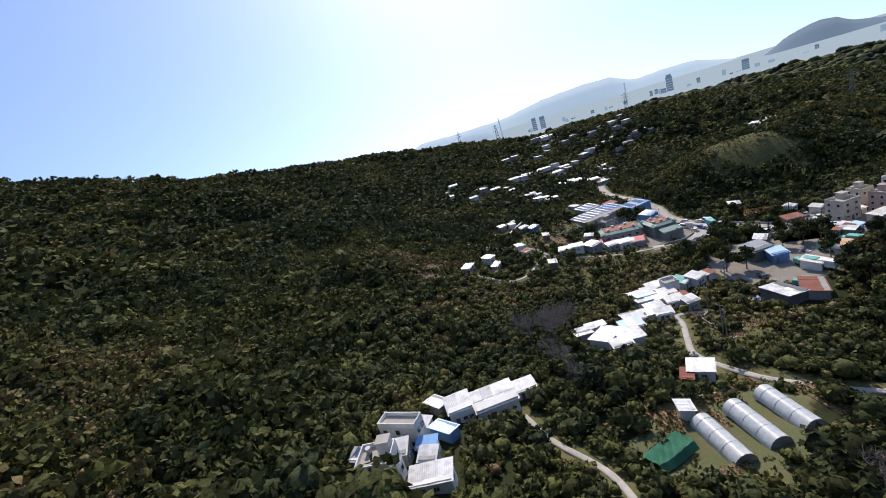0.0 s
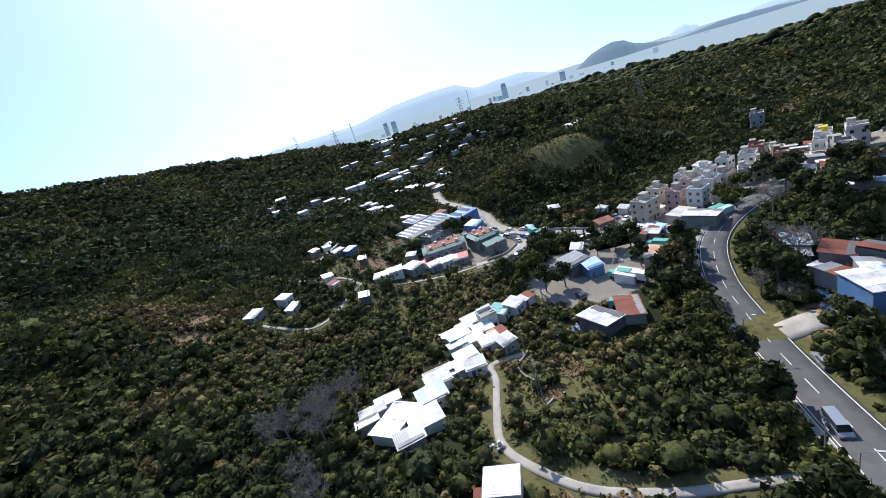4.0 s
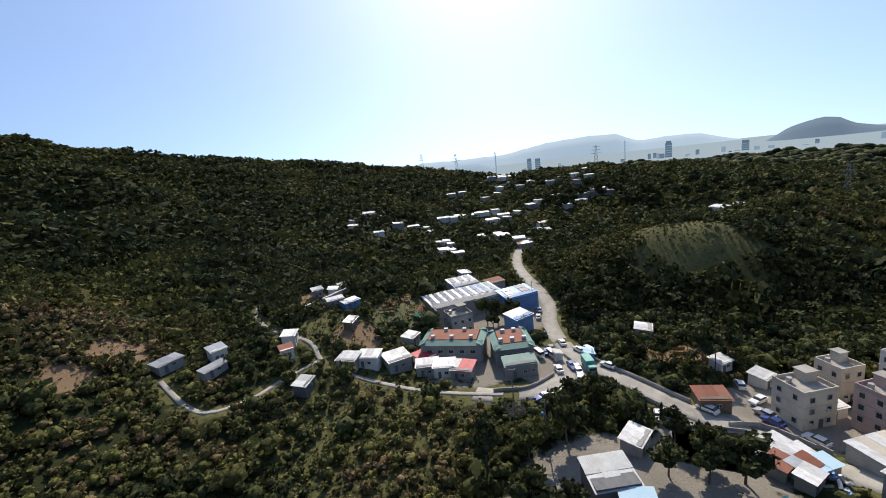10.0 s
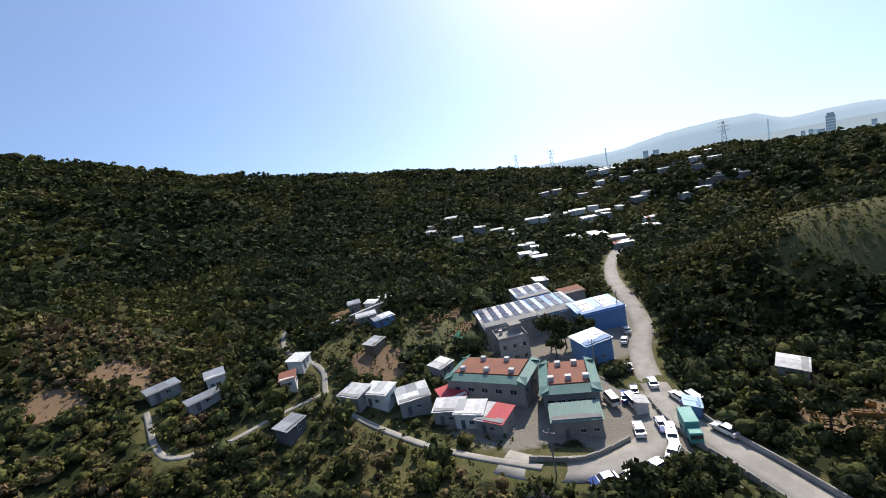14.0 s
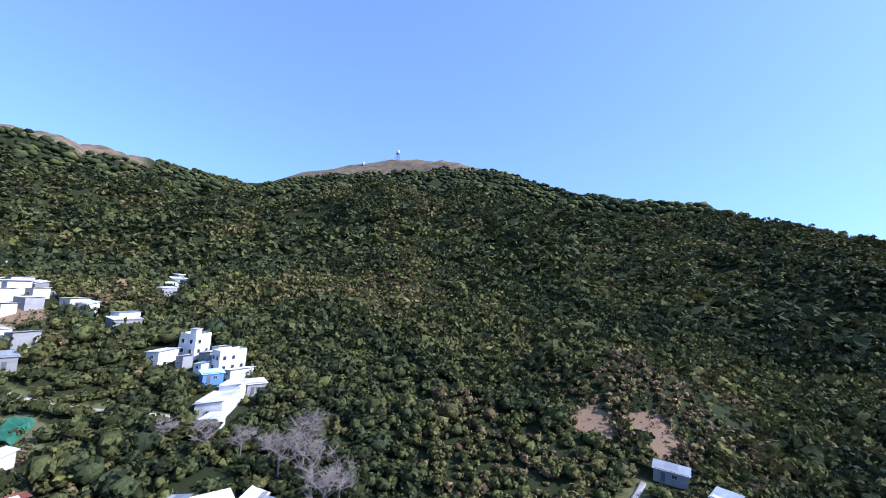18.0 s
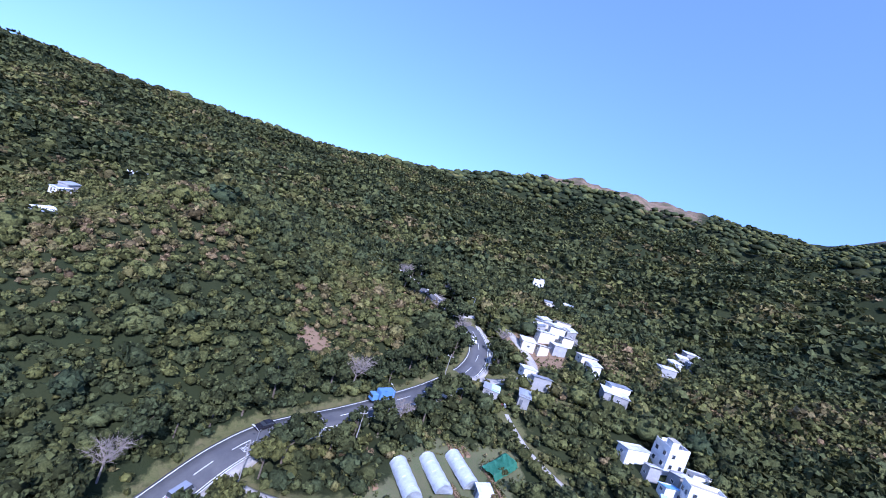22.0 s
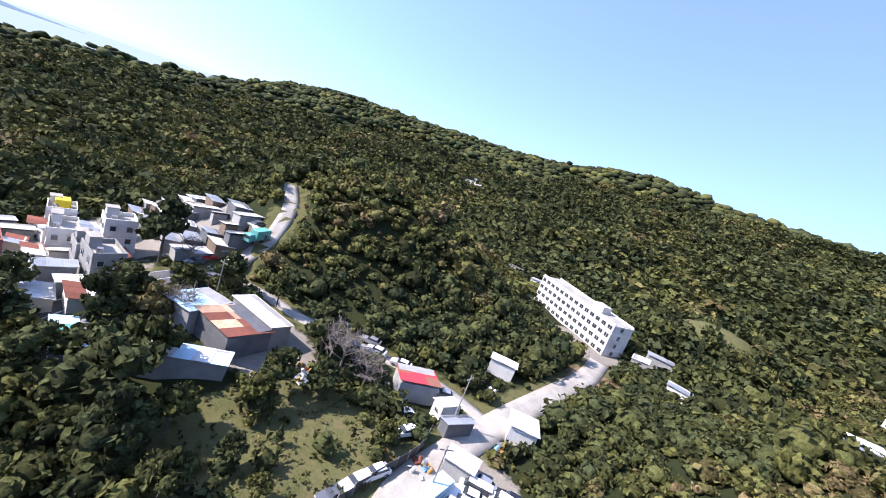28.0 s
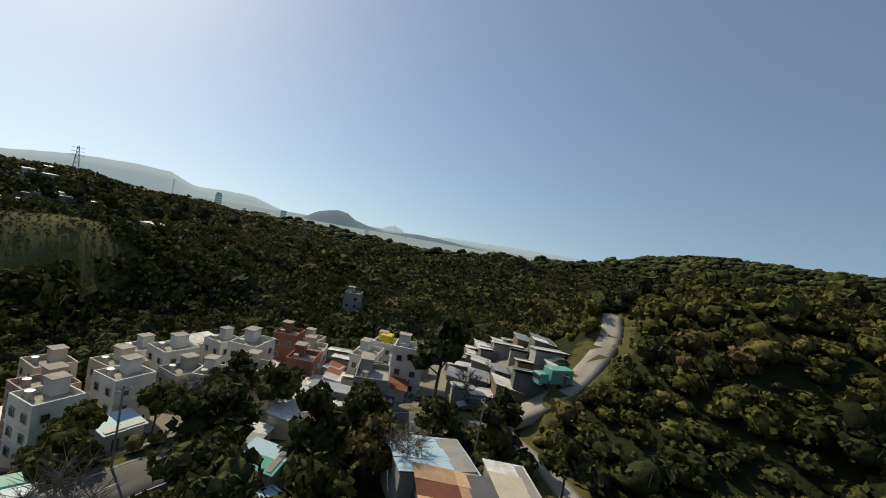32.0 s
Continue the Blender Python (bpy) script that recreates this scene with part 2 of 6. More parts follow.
# ---- helpers of the build ----
def part(name, bm, mat, parent=None, label="", smooth=False):
    """Link a bmesh as one mesh object under a thing or a part."""
    me = bpy.data.meshes.new(name)
    bm.to_mesh(me)
    bm.free()
    me.materials.append(mat)
    if smooth:
        me.polygons.foreach_set("use_smooth", [True] * len(me.polygons))
    ob = new(name, me)
    ob.parent = parent
    return tagged(ob, label)


def thing(name, x, y, z, turn=0, label="", category="", group="", kind=""):
    ob = new(name)
    ob.matrix_world = pose(x, y, z, 0, 0, turn)
    ob.empty_display_size = 0.5
    return tagged(ob, label, category, group, kind)


def box(w, d, h, x=0, y=0, z=0, bevel=0.0, bm=None, tilt=(0, 0, 0), taper=1.0):
    """A box with its base at z; taper narrows the top."""
    out = bm or bmesh.new()
    made = bmesh.ops.create_cube(out, size=1.0)["verts"]
    for v in made:
        k = taper if v.co.z > 0 else 1.0
        v.co = Vector((v.co.x * w * k, v.co.y * d * k, (v.co.z + 0.5) * h))
    if bevel:
        edges = list({e for v in made for e in v.link_edges})
        made = list({v for f in bmesh.ops.bevel(out, geom=edges, offset=bevel, segments=1, affect="EDGES")["faces"] for v in f.verts} | {v for v in made if v.is_valid})
    bmesh.ops.transform(out, matrix=pose(x, y, z, *tilt), verts=made)
    return out


def tube(r, h, x=0, y=0, z=0, n=10, bm=None, top=None, tilt=(0, 0, 0)):
    out = bm or bmesh.new()
    made = bmesh.ops.create_cone(out, cap_ends=True, segments=n, radius1=r, radius2=r if top is None else top, depth=h)["verts"]
    bmesh.ops.transform(out, matrix=pose(x, y, z, *tilt) @ pose(0, 0, h / 2), verts=made)
    return out


def bar(a, b, r, bm=None, n=5):
    """A round bar from a to b."""
    out = bm or bmesh.new()
    a, b = Vector(a), Vector(b)
    made = bmesh.ops.create_cone(out, cap_ends=True, segments=n, radius1=r, radius2=r, depth=(b - a).length)["verts"]
    bmesh.ops.transform(out, matrix=Matrix.Translation((a + b) / 2) @ (b - a).to_track_quat("Z", "Y").to_matrix().to_4x4(), verts=made)
    return out


def bulk_mesh(name, verts, tris, mat, tint=None, smooth=False):
    """A large triangle mesh straight from arrays."""
    me = bpy.data.meshes.new(name)
    me.vertices.add(len(verts))
    me.vertices.foreach_set("co", np.ascontiguousarray(verts, np.float32).ravel())
    me.loops.add(tris.size)
    me.loops.foreach_set("vertex_index", np.ascontiguousarray(tris, np.int32).ravel())
    me.polygons.add(len(tris))
    me.polygons.foreach_set("loop_start", np.arange(0, tris.size, 3, dtype=np.int32))
    if smooth:
        me.polygons.foreach_set("use_smooth", np.ones(len(tris), bool))
    me.update(calc_edges=True)
    if tint is not None:
        me.attributes.new("tint", "FLOAT", "FACE").data.foreach_set("value", np.ascontiguousarray(tint, np.float32))
    me.materials.append(mat)
    return me


# ---- the lie of the land ----
def ss(v, a, b):
    t = np.clip((v - a) / (b - a), 0, 1)
    return t * t * (3 - 2 * t)


# Bearing (degrees, left of north), foot distance, crest distance and crest angle of the hills round the valley.
RING = [(-180, 240, 900, 5.5), (-167, 270, 1000, 3.1), (-155, 300, 1100, 2.4), (-139, 350, 1300, 2.0), (-125, 350, 1500, -0.9),
        (-112, 320, 1100, -3.2), (-97, 260, 700, -4.9), (-84, 240, 520, -4.2), (-70, 300, 480, -2.3), (-58, 350, 520, -2.3),
        (-48, 330, 600, -0.6), (-38, 260, 620, 1.5), (-30, 230, 620, 2.6), (-20, 190, 600, 4.3), (-8, 170, 560, 6.4),
        (3, 165, 680, 9.2), (10, 160, 760, 11.2), (19, 160, 900, 12.1), (28, 165, 1100, 13.2), (36, 175, 1500, 15.4),
        (44, 190, 1700, 16.4), (51, 215, 2100, 15.9), (61, 245, 2100, 13.2), (69, 270, 2000, 9.8), (77, 290, 1500, 10.3),
        (87, 300, 1200, 11.2), (94, 290, 1100, 11.5), (102, 260, 1000, 9.5), (112, 230, 800, 7.2), (124, 260, 700, 5.7),
        (140, 300, 700, 4.9), (158, 290, 700, 4.6), (172, 260, 800, 4.6), (180, 240, 900, 5.5)]
# Single hills: x, y, height, reach along, reach across, turn.
HILLS = [(150, 22, 26, 48, 27, -72), (-46, 160, 17, 30, 26, 20), (48, -150, 30, 42, 33, 30), (-74, -222, 15, 24, 20, 0),
         (-118, -112, 30, 58, 40, 35), (62, -18, -2.6, 24, 17, 0), (235, -10, 22, 60, 40, -60)]


def fbm(x, y, size, seed):
    """Rolling relief from a few crossed waves, about -1 to 1."""
    v = 0 * x
    for k in range(5):
        a = seed * 1.7 + k * 2.4
        u = (x * np.cos(a) + y * np.sin(a)) / size
        w = (-x * np.sin(a) + y * np.cos(a)) / size
        v = v + np.sin(u * 6.3 + 1.3 * np.sin(w * 4.1 + k) + seed) * 0.62 ** k
        size = size * 0.58
    return v / 2.2


def height(x, y):
    x, y = np.asarray(x, float), np.asarray(y, float)
    west = np.clip(-20 - x, 0, None)
    bench = np.interp(west, [0, 12, 60, 90, 108, 120], [0, 1.2, 11.2, 14.2, 19.6, 20.6])
    share = ss(y, -20, -4)
    z = 6 + 0.0017 * np.minimum(west, 110) ** 2 * (1 - share) + bench * share + 0.25 * np.clip(west - 110, 0, 55) + 0.06 * np.clip(west - 165, 0, 200)
    z = z + 10 * ss(-y, 8, 85) * (1 - 0.45 * ss(x, 30, 130)) * (1 - ss(-x, 60, 130)) + 12 * ss(y, 62, 130) * (1 - ss(x, 50, 110)) - 4 * ss(x, 30, 110)
    for hx, hy, hh, ha, hb, turn in HILLS:
        c, s = np.cos(np.radians(turn)), np.sin(np.radians(turn))
        u, w = ((x - hx) * c + (y - hy) * s) / ha, (-(x - hx) * s + (y - hy) * c) / hb
        z = z + hh * np.exp(-(u * u + w * w) ** 1.15 / 1.2)
    px, py = x + 20, y
    r, bearing = np.hypot(px, py), np.degrees(np.arctan2(-px, py))
    ring = np.array(RING)
    foot, crest, angle = (np.interp(bearing, ring[:, 0], ring[:, k]) for k in (1, 2, 3))
    top = 55 + crest * np.tan(np.radians(angle))
    s = (r - foot) / (crest - foot)
    up = np.clip(s, 0, 1)
    z = z + (top - z) * (up ** 1.12 * (1 - 0.16 * np.sin(up * 3.14159))) * (1 - 0.75 * ss(s, 1.0, 2.6))
    rough = np.clip((r - foot) / 260, 0, 1) * (1 - 0.75 * ss(np.abs(s - 1), 0.35, 0.0))
    spur = 1 - np.abs(fbm(x, y, 420, 9.0)) * 2.2
    z = z + rough * (9 * fbm(x, y, 190, 3.0) + 3 * fbm(x, y, 60, 1.0) + 14 * spur * np.clip(angle / 8, 0, 1)) * np.clip(crest / 700, 0.4, 1.8)
    out = ss(r, 900, 1800) * (ss(bearing, -134, -118) * (1 - ss(bearing, -52, -40)))
    return z * (1 - out) + out * -70 + 0.5 * fbm(x, y, 34, 5.0)


# Roads: width, surface, and the line of the middle.
MAIN = [(-214, -120), (-203, -92), (-196, -70), (-184, -48), (-176, -33), (-172, -22), (-163, -12), (-152, -6), (-140, -5), (-127, -9), (-113, -16), (-99, -24),
        (-85, -31), (-72, -33), (-57, -32), (-40, -30.5), (-24, -29), (-10, -28), (5, -29), (18, -32), (29, -38), (38, -47), (44, -58), (47, -70), (46, -84), (43.5, -95)]
VILLAGE = [(43.6, -94.6), (44, -103), (47, -112), (53, -121), (62, -128)]
VALLEY = [(230, 140), (190, 128), (165, 116), (140, 99), (124, 86), (108, 71), (97, 62), (86, 57), (74, 49), (64, 40), (56, 30), (51, 18), (46, 5), (43, -8), (38, -20), (34, -34)]
LOW = [(66, 41), (56, 36), (47, 33), (38, 35), (30, 43), (27, 50)]
SOUTH = [(-33, -33), (-30, -44), (-26, -56), (-23, -69), (-21, -78), (-22, -87), (-26, -107), (-32, -130), (-37, -150), (-39, -168)]
LANE = [(43, -95), (32, -98), (20, -99), (6, -103), (-12, -107), (-25, -104)]
UPPER = [(-172, -22), (-180, -14), (-178, -3), (-170, 4), (-160, 12), (-150, 13), (-140, 5), (-136, -4)]
PATH_A = [(-69, -31), (-72, -18), (-76, -7.5), (-77.4, 2.5), (-74, 11.7), (-68.6, 18.3), (-58.4, 21.8), (-47, 25), (-40, 28), (-34, 21)]
PATH_B = [(30, 43), (20, 66), (12, 92), (15, 106), (11, 122), (15, 140), (22, 152)]
PATH_C = [(-128, 12), (-118, 22), (-112, 36), (-106, 46)]
PATH_D = [(11, 96), (0, 96), (-12, 94), (-22, 98), (-24, 116)]
ROADS = [("road", 7.6, MAIN), ("valley_road", 5.6, VALLEY), ("yard_road", 6.5, LOW), ("works_road", 6.0, SOUTH), ("village_road", 4.2, VILLAGE), ("lane", 3.2, LANE), ("upper_lane", 3.6, UPPER),
         ("footpath_1", 1.6, PATH_A), ("footpath_2", 1.5, PATH_B), ("footpath_3", 1.3, PATH_C), ("footpath_4", 1.4, PATH_D)]


def smooth_line(points, step=2.0):
    """A curve through the points, at even steps."""
    p = np.array([points[0], *points, points[-1]], float)
    out = []
    for i in range(1, len(p) - 2):
        a, b, c, d = p[i - 1:i + 3]
        n = max(2, int(np.hypot(*(c - b)) / step))
        t = np.linspace(0, 1, n, endpoint=False)[:, None]
        out.append(0.5 * (2 * b + (c - a) * t + (2 * a - 5 * b + 4 * c - d) * t * t + (3 * b - a - 3 * c + d) * t ** 3))
    return np.concatenate(out + [p[-1:]])


LINES = []
for road_name, road_width, road_points in ROADS:
    line = smooth_line(road_points)
    level = height(line[:, 0], line[:, 1])
    for _ in range(30):
        level[1:-1] = 0.25 * level[:-2] + 0.5 * level[1:-1] + 0.25 * level[2:]
    LINES.append((road_name, road_width, line, level))



def meadow(x, y):
    """Where the valley floor is half open: old orchards, scrub and rough terraces."""
    return np.clip(np.exp(-((x - 2) / 36) ** 2 - ((y - 64) / 30) ** 2) + np.exp(-((x + 54) / 22) ** 2 - ((y - 8) / 15) ** 2) + np.exp(-((x - 30) / 20) ** 2 - ((y - 106) / 18) ** 2) + 0.8 * np.exp(-((x - 75) / 16) ** 2 - ((y - 14) / 14) ** 2)
                   + 0.8 * np.exp(-((x + 150) / 22) ** 2 - ((y - 20) / 16) ** 2), 0, 1)


# Level yards: x, y, reach.
YARDS = [(10, 6, 21), (36, -4, 13), (19, -15, 9), (57, -13, 13), (46, 62, 19), (84, 82, 26), (-22, -60, 13), (16, -86, 14), (-28, -90, 7), (-32, -178, 12), (-79, 15, 6)]
YARD_LEVELS = [float(np.mean([height(yx + dx, yy + dy) for dx in (-6, 0, 6) for dy in (-6, 0, 6)])) for yx, yy, _ in YARDS]


def ground(x, y):
    """The height of the ground, with roads and yards cut level into it."""
    x, y = np.atleast_1d(np.asarray(x, float)), np.atleast_1d(np.asarray(y, float))
    z = height(x, y)
    for (yx, yy, reach), level in zip(YARDS, YARD_LEVELS):
        k = 1 - ss(np.hypot(x - yx, y - yy), reach * 0.8, reach * 1.35)
        z = z * (1 - k) + level * k
    for _, width, line, level in LINES:
        near = np.nonzero((x > line[:, 0].min() - 14) & (x < line[:, 0].max() + 14) & (y > line[:, 1].min() - 14) & (y < line[:, 1].max() + 14))[0]
        for some in np.array_split(near, max(1, len(near) // 4000)):
            if not len(some):
                continue
            d = np.hypot(x[some, None] - line[None, :, 0], y[some, None] - line[None, :, 1])
            k = d.argmin(1)
            w = 1 - ss(d.min(1), width / 2 + 1.0, width / 2 + 6.5)
            z[some] = z[some] * (1 - w) + level[k] * w
    return z


def on_ground(x, y):
    return float(ground(x, y)[0])


def road_distance(x, y):
    """How far beyond the nearest road's edge."""
    best = np.full(len(x), 1e3)
    for _, width, line, _ in LINES:
        near = np.nonzero((x > line[:, 0].min() - 30) & (x < line[:, 0].max() + 30) & (y > line[:, 1].min() - 30) & (y < line[:, 1].max() + 30))[0]
        for some in np.array_split(near, max(1, len(near) // 4000)):
            if len(some):
                d = np.hypot(x[some, None] - line[None, :, 0], y[some, None] - line[None, :, 1]).min(1) - width / 2
                best[some] = np.minimum(best[some], d)
    return best


# Open ground: x, y, reach and how it is covered (0 grass, 1 soil, 2 gravel, 3 crops).
OPEN = [(10, 6, 21, 2), (16, 17, 8, 2), (36, -4, 13, 2), (19, -15, 9, 2), (57, -13, 14, 2), (52, 40, 13, 2), (46, 62, 20, 2), (84, 82, 27, 2), (-22, -60, 14, 2), (16, -86, 10, 2),
        (-28, -84, 10, 2), (-32, -178, 13, 2), (138, 110, 14, 3), (62, 104, 14, 3), (50, 100, 12, 3), (104, 186, 14, 3), (28, 98, 9, 1), (22, 110, 7, 0), (-27, 134, 8, 1), (-40, 126, 6, 1),
        (76, 13, 9, 1), (-98, 8, 14, 3), (-108, 15, 8, 3), (-86, 4, 8, 3), (-80, 0, 6, 3), (-52, 12, 8, 0), (-42, 6, 6, 0), (-4, -76, 15, 0), (4, -66, 9, 0), (112, -62, 13, 0), (-170, 10, 13, 1),
        (-196, 14, 13, 2), (-240, 74, 12, 1), (-40, -150, 9, 1), (-62, -165, 6, 1), (62, -66, 22, 2), (76, -97, 20, 2), (60, -38, 16, 2), (-114, -48, 5, 1), (-33, -42, 7, 1), (38, 132, 12, 1), (44, 120, 8, 0)]


def ground_material():
    """Leaf litter under the woods, rough grass, bare soil, gravel and the dry grass of the tops, by where each lies."""
    m = bpy.data.materials.new("ground_cover")
    m.use_nodes = True
    nodes, links = m.node_tree.nodes, m.node_tree.links
    shader = nodes["Principled BSDF"]
    shader.inputs["Roughness"].default_value, shader.inputs["Specular IOR Level"].default_value = 0.95, 0.1
    place = nodes.new("ShaderNodeNewGeometry").outputs["Position"]

    def noise_at(scale, low, high):
        n = nodes.new("ShaderNodeTexNoise")
        n.inputs["Scale"].default_value, n.inputs["Detail"].default_value, n.inputs["Roughness"].default_value = scale, 7, 0.65
        r = nodes.new("ShaderNodeMapRange")
        r.inputs["From Min"].default_value, r.inputs["From Max"].default_value = low, high
        links.new(place, n.inputs["Vector"])
        links.new(n.outputs["Fac"], r.inputs["Value"])
        return r.outputs["Result"]

    def blend(a, b, fac):
        x = nodes.new("ShaderNodeMix")
        x.data_type = "RGBA"
        links.new(fac, x.inputs[0])
        for socket, value in ((x.inputs[6], a), (x.inputs[7], b)):
            if hasattr(value, "is_output"):
                links.new(value, socket)
            else:
                socket.default_value = (*value, 1)
        return x.outputs[2]

    def layer(name):
        a = nodes.new("ShaderNodeAttribute")
        a.attribute_name = name
        wobble = nodes.new("ShaderNodeMath")
        wobble.operation = "ADD"
        shift = nodes.new("ShaderNodeMath")
        shift.operation, shift.inputs[1].default_value = "MULTIPLY_ADD", 0.9
        shift.inputs[2].default_value = -0.45
        links.new(ragged, shift.inputs[0])
        links.new(a.outputs["Fac"], wobble.inputs[0])
        links.new(shift.outputs[0], wobble.inputs[1])
        edge = nodes.new("ShaderNodeMapRange")
        edge.inputs["From Min"].default_value, edge.inputs["From Max"].default_value = 0.35, 0.65
        links.new(wobble.outputs[0], edge.inputs["Value"])
        return edge.outputs["Result"]

    ragged = noise_at(0.35, 0.25, 0.75)
    fine, wide, patch = noise_at(3.5, 0.3, 0.7), noise_at(0.12, 0.35, 0.65), noise_at(0.03, 0.4, 0.6)
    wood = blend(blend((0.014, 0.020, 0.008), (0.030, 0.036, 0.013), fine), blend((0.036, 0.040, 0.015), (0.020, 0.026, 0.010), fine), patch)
    clump = noise_at(0.55, 0.38, 0.6)
    grass = blend(blend(blend((0.075, 0.083, 0.028), (0.17, 0.128, 0.072), wide), (0.066, 0.078, 0.026), clump), (0.125, 0.118, 0.048), fine)
    soil = blend((0.25, 0.16, 0.095), (0.17, 0.12, 0.075), fine)
    gravel = blend(blend((0.33, 0.30, 0.25), (0.24, 0.215, 0.175), wide), (0.20, 0.18, 0.15), fine)
    crop = blend(blend((0.06, 0.105, 0.03), (0.12, 0.13, 0.05), wide), (0.14, 0.115, 0.07), fine)
    tops = blend(blend((0.23, 0.155, 0.105), (0.18, 0.13, 0.08), wide), (0.10, 0.085, 0.045), patch)
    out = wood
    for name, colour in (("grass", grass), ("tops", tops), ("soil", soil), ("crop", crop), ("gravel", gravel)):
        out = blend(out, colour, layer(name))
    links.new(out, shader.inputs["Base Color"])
    relief = nodes.new("ShaderNodeBump")
    relief.inputs["Strength"].default_value, relief.inputs["Distance"].default_value = 0.8, 0.25
    links.new(noise_at(1.8, 0.0, 1.0), relief.inputs["Height"])
    links.new(relief.outputs["Normal"], shader.inputs["Normal"])
    return m


def build_ground():
    n = 350
    u = np.linspace(-1, 1, n)
    axis = 300 * u + 4300 * np.sign(u) * np.abs(u) ** 7
    gx, gy = np.meshgrid(axis - 10, axis)
    x, y = gx.ravel(), gy.ravel()
    z = ground(x, y)
    verts = np.stack([x, y, z], 1)
    i = np.arange(n * n).reshape(n, n)
    a, b, c, d = (v.ravel() for v in (i[:-1, :-1], i[:-1, 1:], i[1:, 1:], i[1:, :-1]))
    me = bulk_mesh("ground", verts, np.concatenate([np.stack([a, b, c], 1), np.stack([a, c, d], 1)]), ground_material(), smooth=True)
    cover = {k: np.zeros(len(x), np.float32) for k in ("grass", "soil", "gravel", "crop", "tops")}
    for ox, oy, reach, kind in OPEN:
        k = ("grass", "soil", "gravel", "crop")[kind]
        cover[k] = np.maximum(cover[k], 1 - ss(np.hypot(x - ox, y - oy), reach * 0.75, reach * 1.15))
    px, py = x + 20, y
    bearing = np.degrees(np.arctan2(-px, py))
    # Dry grass on the high tops and on the open hill across the valley.
    cover["tops"] = ss(z, 430, 495) + ss(z, 228, 258) * ss(bearing, 78, 82) * (1 - ss(bearing, 97, 101)) + 0.9 * np.exp(-((x + 45) ** 2 + (y - 520) ** 2) / 55 ** 2)
    hill = np.exp(-(((x - 139) / 22) ** 2 + ((y - 19) / 30) ** 2)) + np.exp(-(((x + 74) / 17) ** 2 + ((y + 222) / 15) ** 2)) + 0.8 * np.exp(-(((x - 290) / 45) ** 2 + ((y - 10) / 30) ** 2))
    cover["grass"] = np.maximum(cover["grass"], np.clip(hill * 1.3, 0, 1))
    cover["grass"] = np.maximum(cover["grass"], 0.75 * meadow(x, y))
    verge = road_distance(x, y)
    cover["grass"] = np.maximum(cover["grass"], 0.75 * (1 - ss(verge, 1.0, 5.0)))
    for k, v in cover.items():
        me.attributes.new(k, "FLOAT", "POINT").data.foreach_set("value", np.clip(v, 0, 1).astype(np.float32))
    ob = new("ground", me)
    return tagged(ob, "wooded hills and valley floor with grass, soil and gravel patches", "ground", kind="structure")


def ribbon(line, level, width, lift, side=0.0, drop=0.5):
    """A strip along a line, with a cambered top and sides that go into the ground."""
    way = np.gradient(line, axis=0)
    way /= np.linalg.norm(way, axis=1, keepdims=True) + 1e-9
    across = np.stack([way[:, 1], -way[:, 0]], 1)
    rows = []
    for off, up in ((-width / 2, -drop), (-width / 2, lift), (-width / 6, lift + 0.03), (width / 6, lift + 0.03), (width / 2, lift), (width / 2, -drop)):
        p = line + across * (off + side)
        rows.append(np.concatenate([p, (level + up)[:, None]], 1))
    verts = np.stack(rows, 1).reshape(-1, 3)
    k = len(rows)
    tris = []
    for j in range(k - 1):
        a = np.arange(len(line) - 1) * k + j
        tris += [np.stack([a, a + k, a + 1], 1), np.stack([a + 1, a + k, a + k + 1], 1)]
    return verts, np.concatenate(tris)


def strip(name, line, level, width, lift, mat, side=0.0, drop=0.5):
    return new(name, bulk_mesh(name, *ribbon(line, level, width, lift, side, drop), mat))


build_ground()
for road_name, road_width, line, level in LINES:
    main = road_name == "road"
    ob = strip(road_name, line, level, road_width, 0.16, ASPHALT if main else CONCRETE, drop=1.2)
    tagged(ob, {"road": "two-lane asphalt road with white markings winding through woods", "valley_road": "pale concrete road climbing along the valley",
                "works_road": "dusty pale concrete road through the works yards"}.get(road_name, "narrow pale concrete lane between gardens"), "road" if road_width > 3 else "path", kind="structure")
    if not main:
        continue
    # Edge lines, broken middle line, pavement and kerb.
    for side in (-3.35, 3.35):
        tagged(strip("edge_line", line, level, 0.16, 0.20, PAINT, side, 0.02), "solid white painted edge line on asphalt", "road marking", kind="structure")
    way = np.gradient(line, axis=0)
    n = 0
    for i in range(4, len(line) - 3, 4):
        seg = slice(i, i + 3)
        tagged(strip("lane_dash", line[seg], level[seg], 0.16, 0.215, PAINT, 0.0, 0.02), "white painted dash in the middle of the road", "road marking", "middle dashes", kind="structure")
        n += 1
    near = slice(18, len(line) - 30)
    tagged(strip("pavement", line[near], level[near], 1.5, 0.34, CONCRETE, -4.75, 1.0), "narrow raised concrete pavement beside the road", "pavement", kind="structure")
    tagged(strip("kerb", line[near], level[near], 0.18, 0.33, PLASTER, -3.92, 0.6), "pale concrete kerb along the road", "kerb", kind="structure")


def road_letters(text, x, y, turn, size):
    curve = bpy.data.curves.new("road_word", "FONT")
    curve.body, curve.size, curve.align_x = text, size, "CENTER"
    curve.extrude = 0.004
    ob = new("road_word", curve)
    ob.matrix_world = pose(x, y, on_ground(x, y) + 0.23, 0, 0, turn) @ Matrix.Diagonal((0.55, 1.6, 1, 1))
    curve.materials.append(PAINT)
    return tagged(ob, "white painted word SLOW on the asphalt", "road marking", kind="structure")


road_letters("SLOW", -77, -30.6, -95, 1.7)


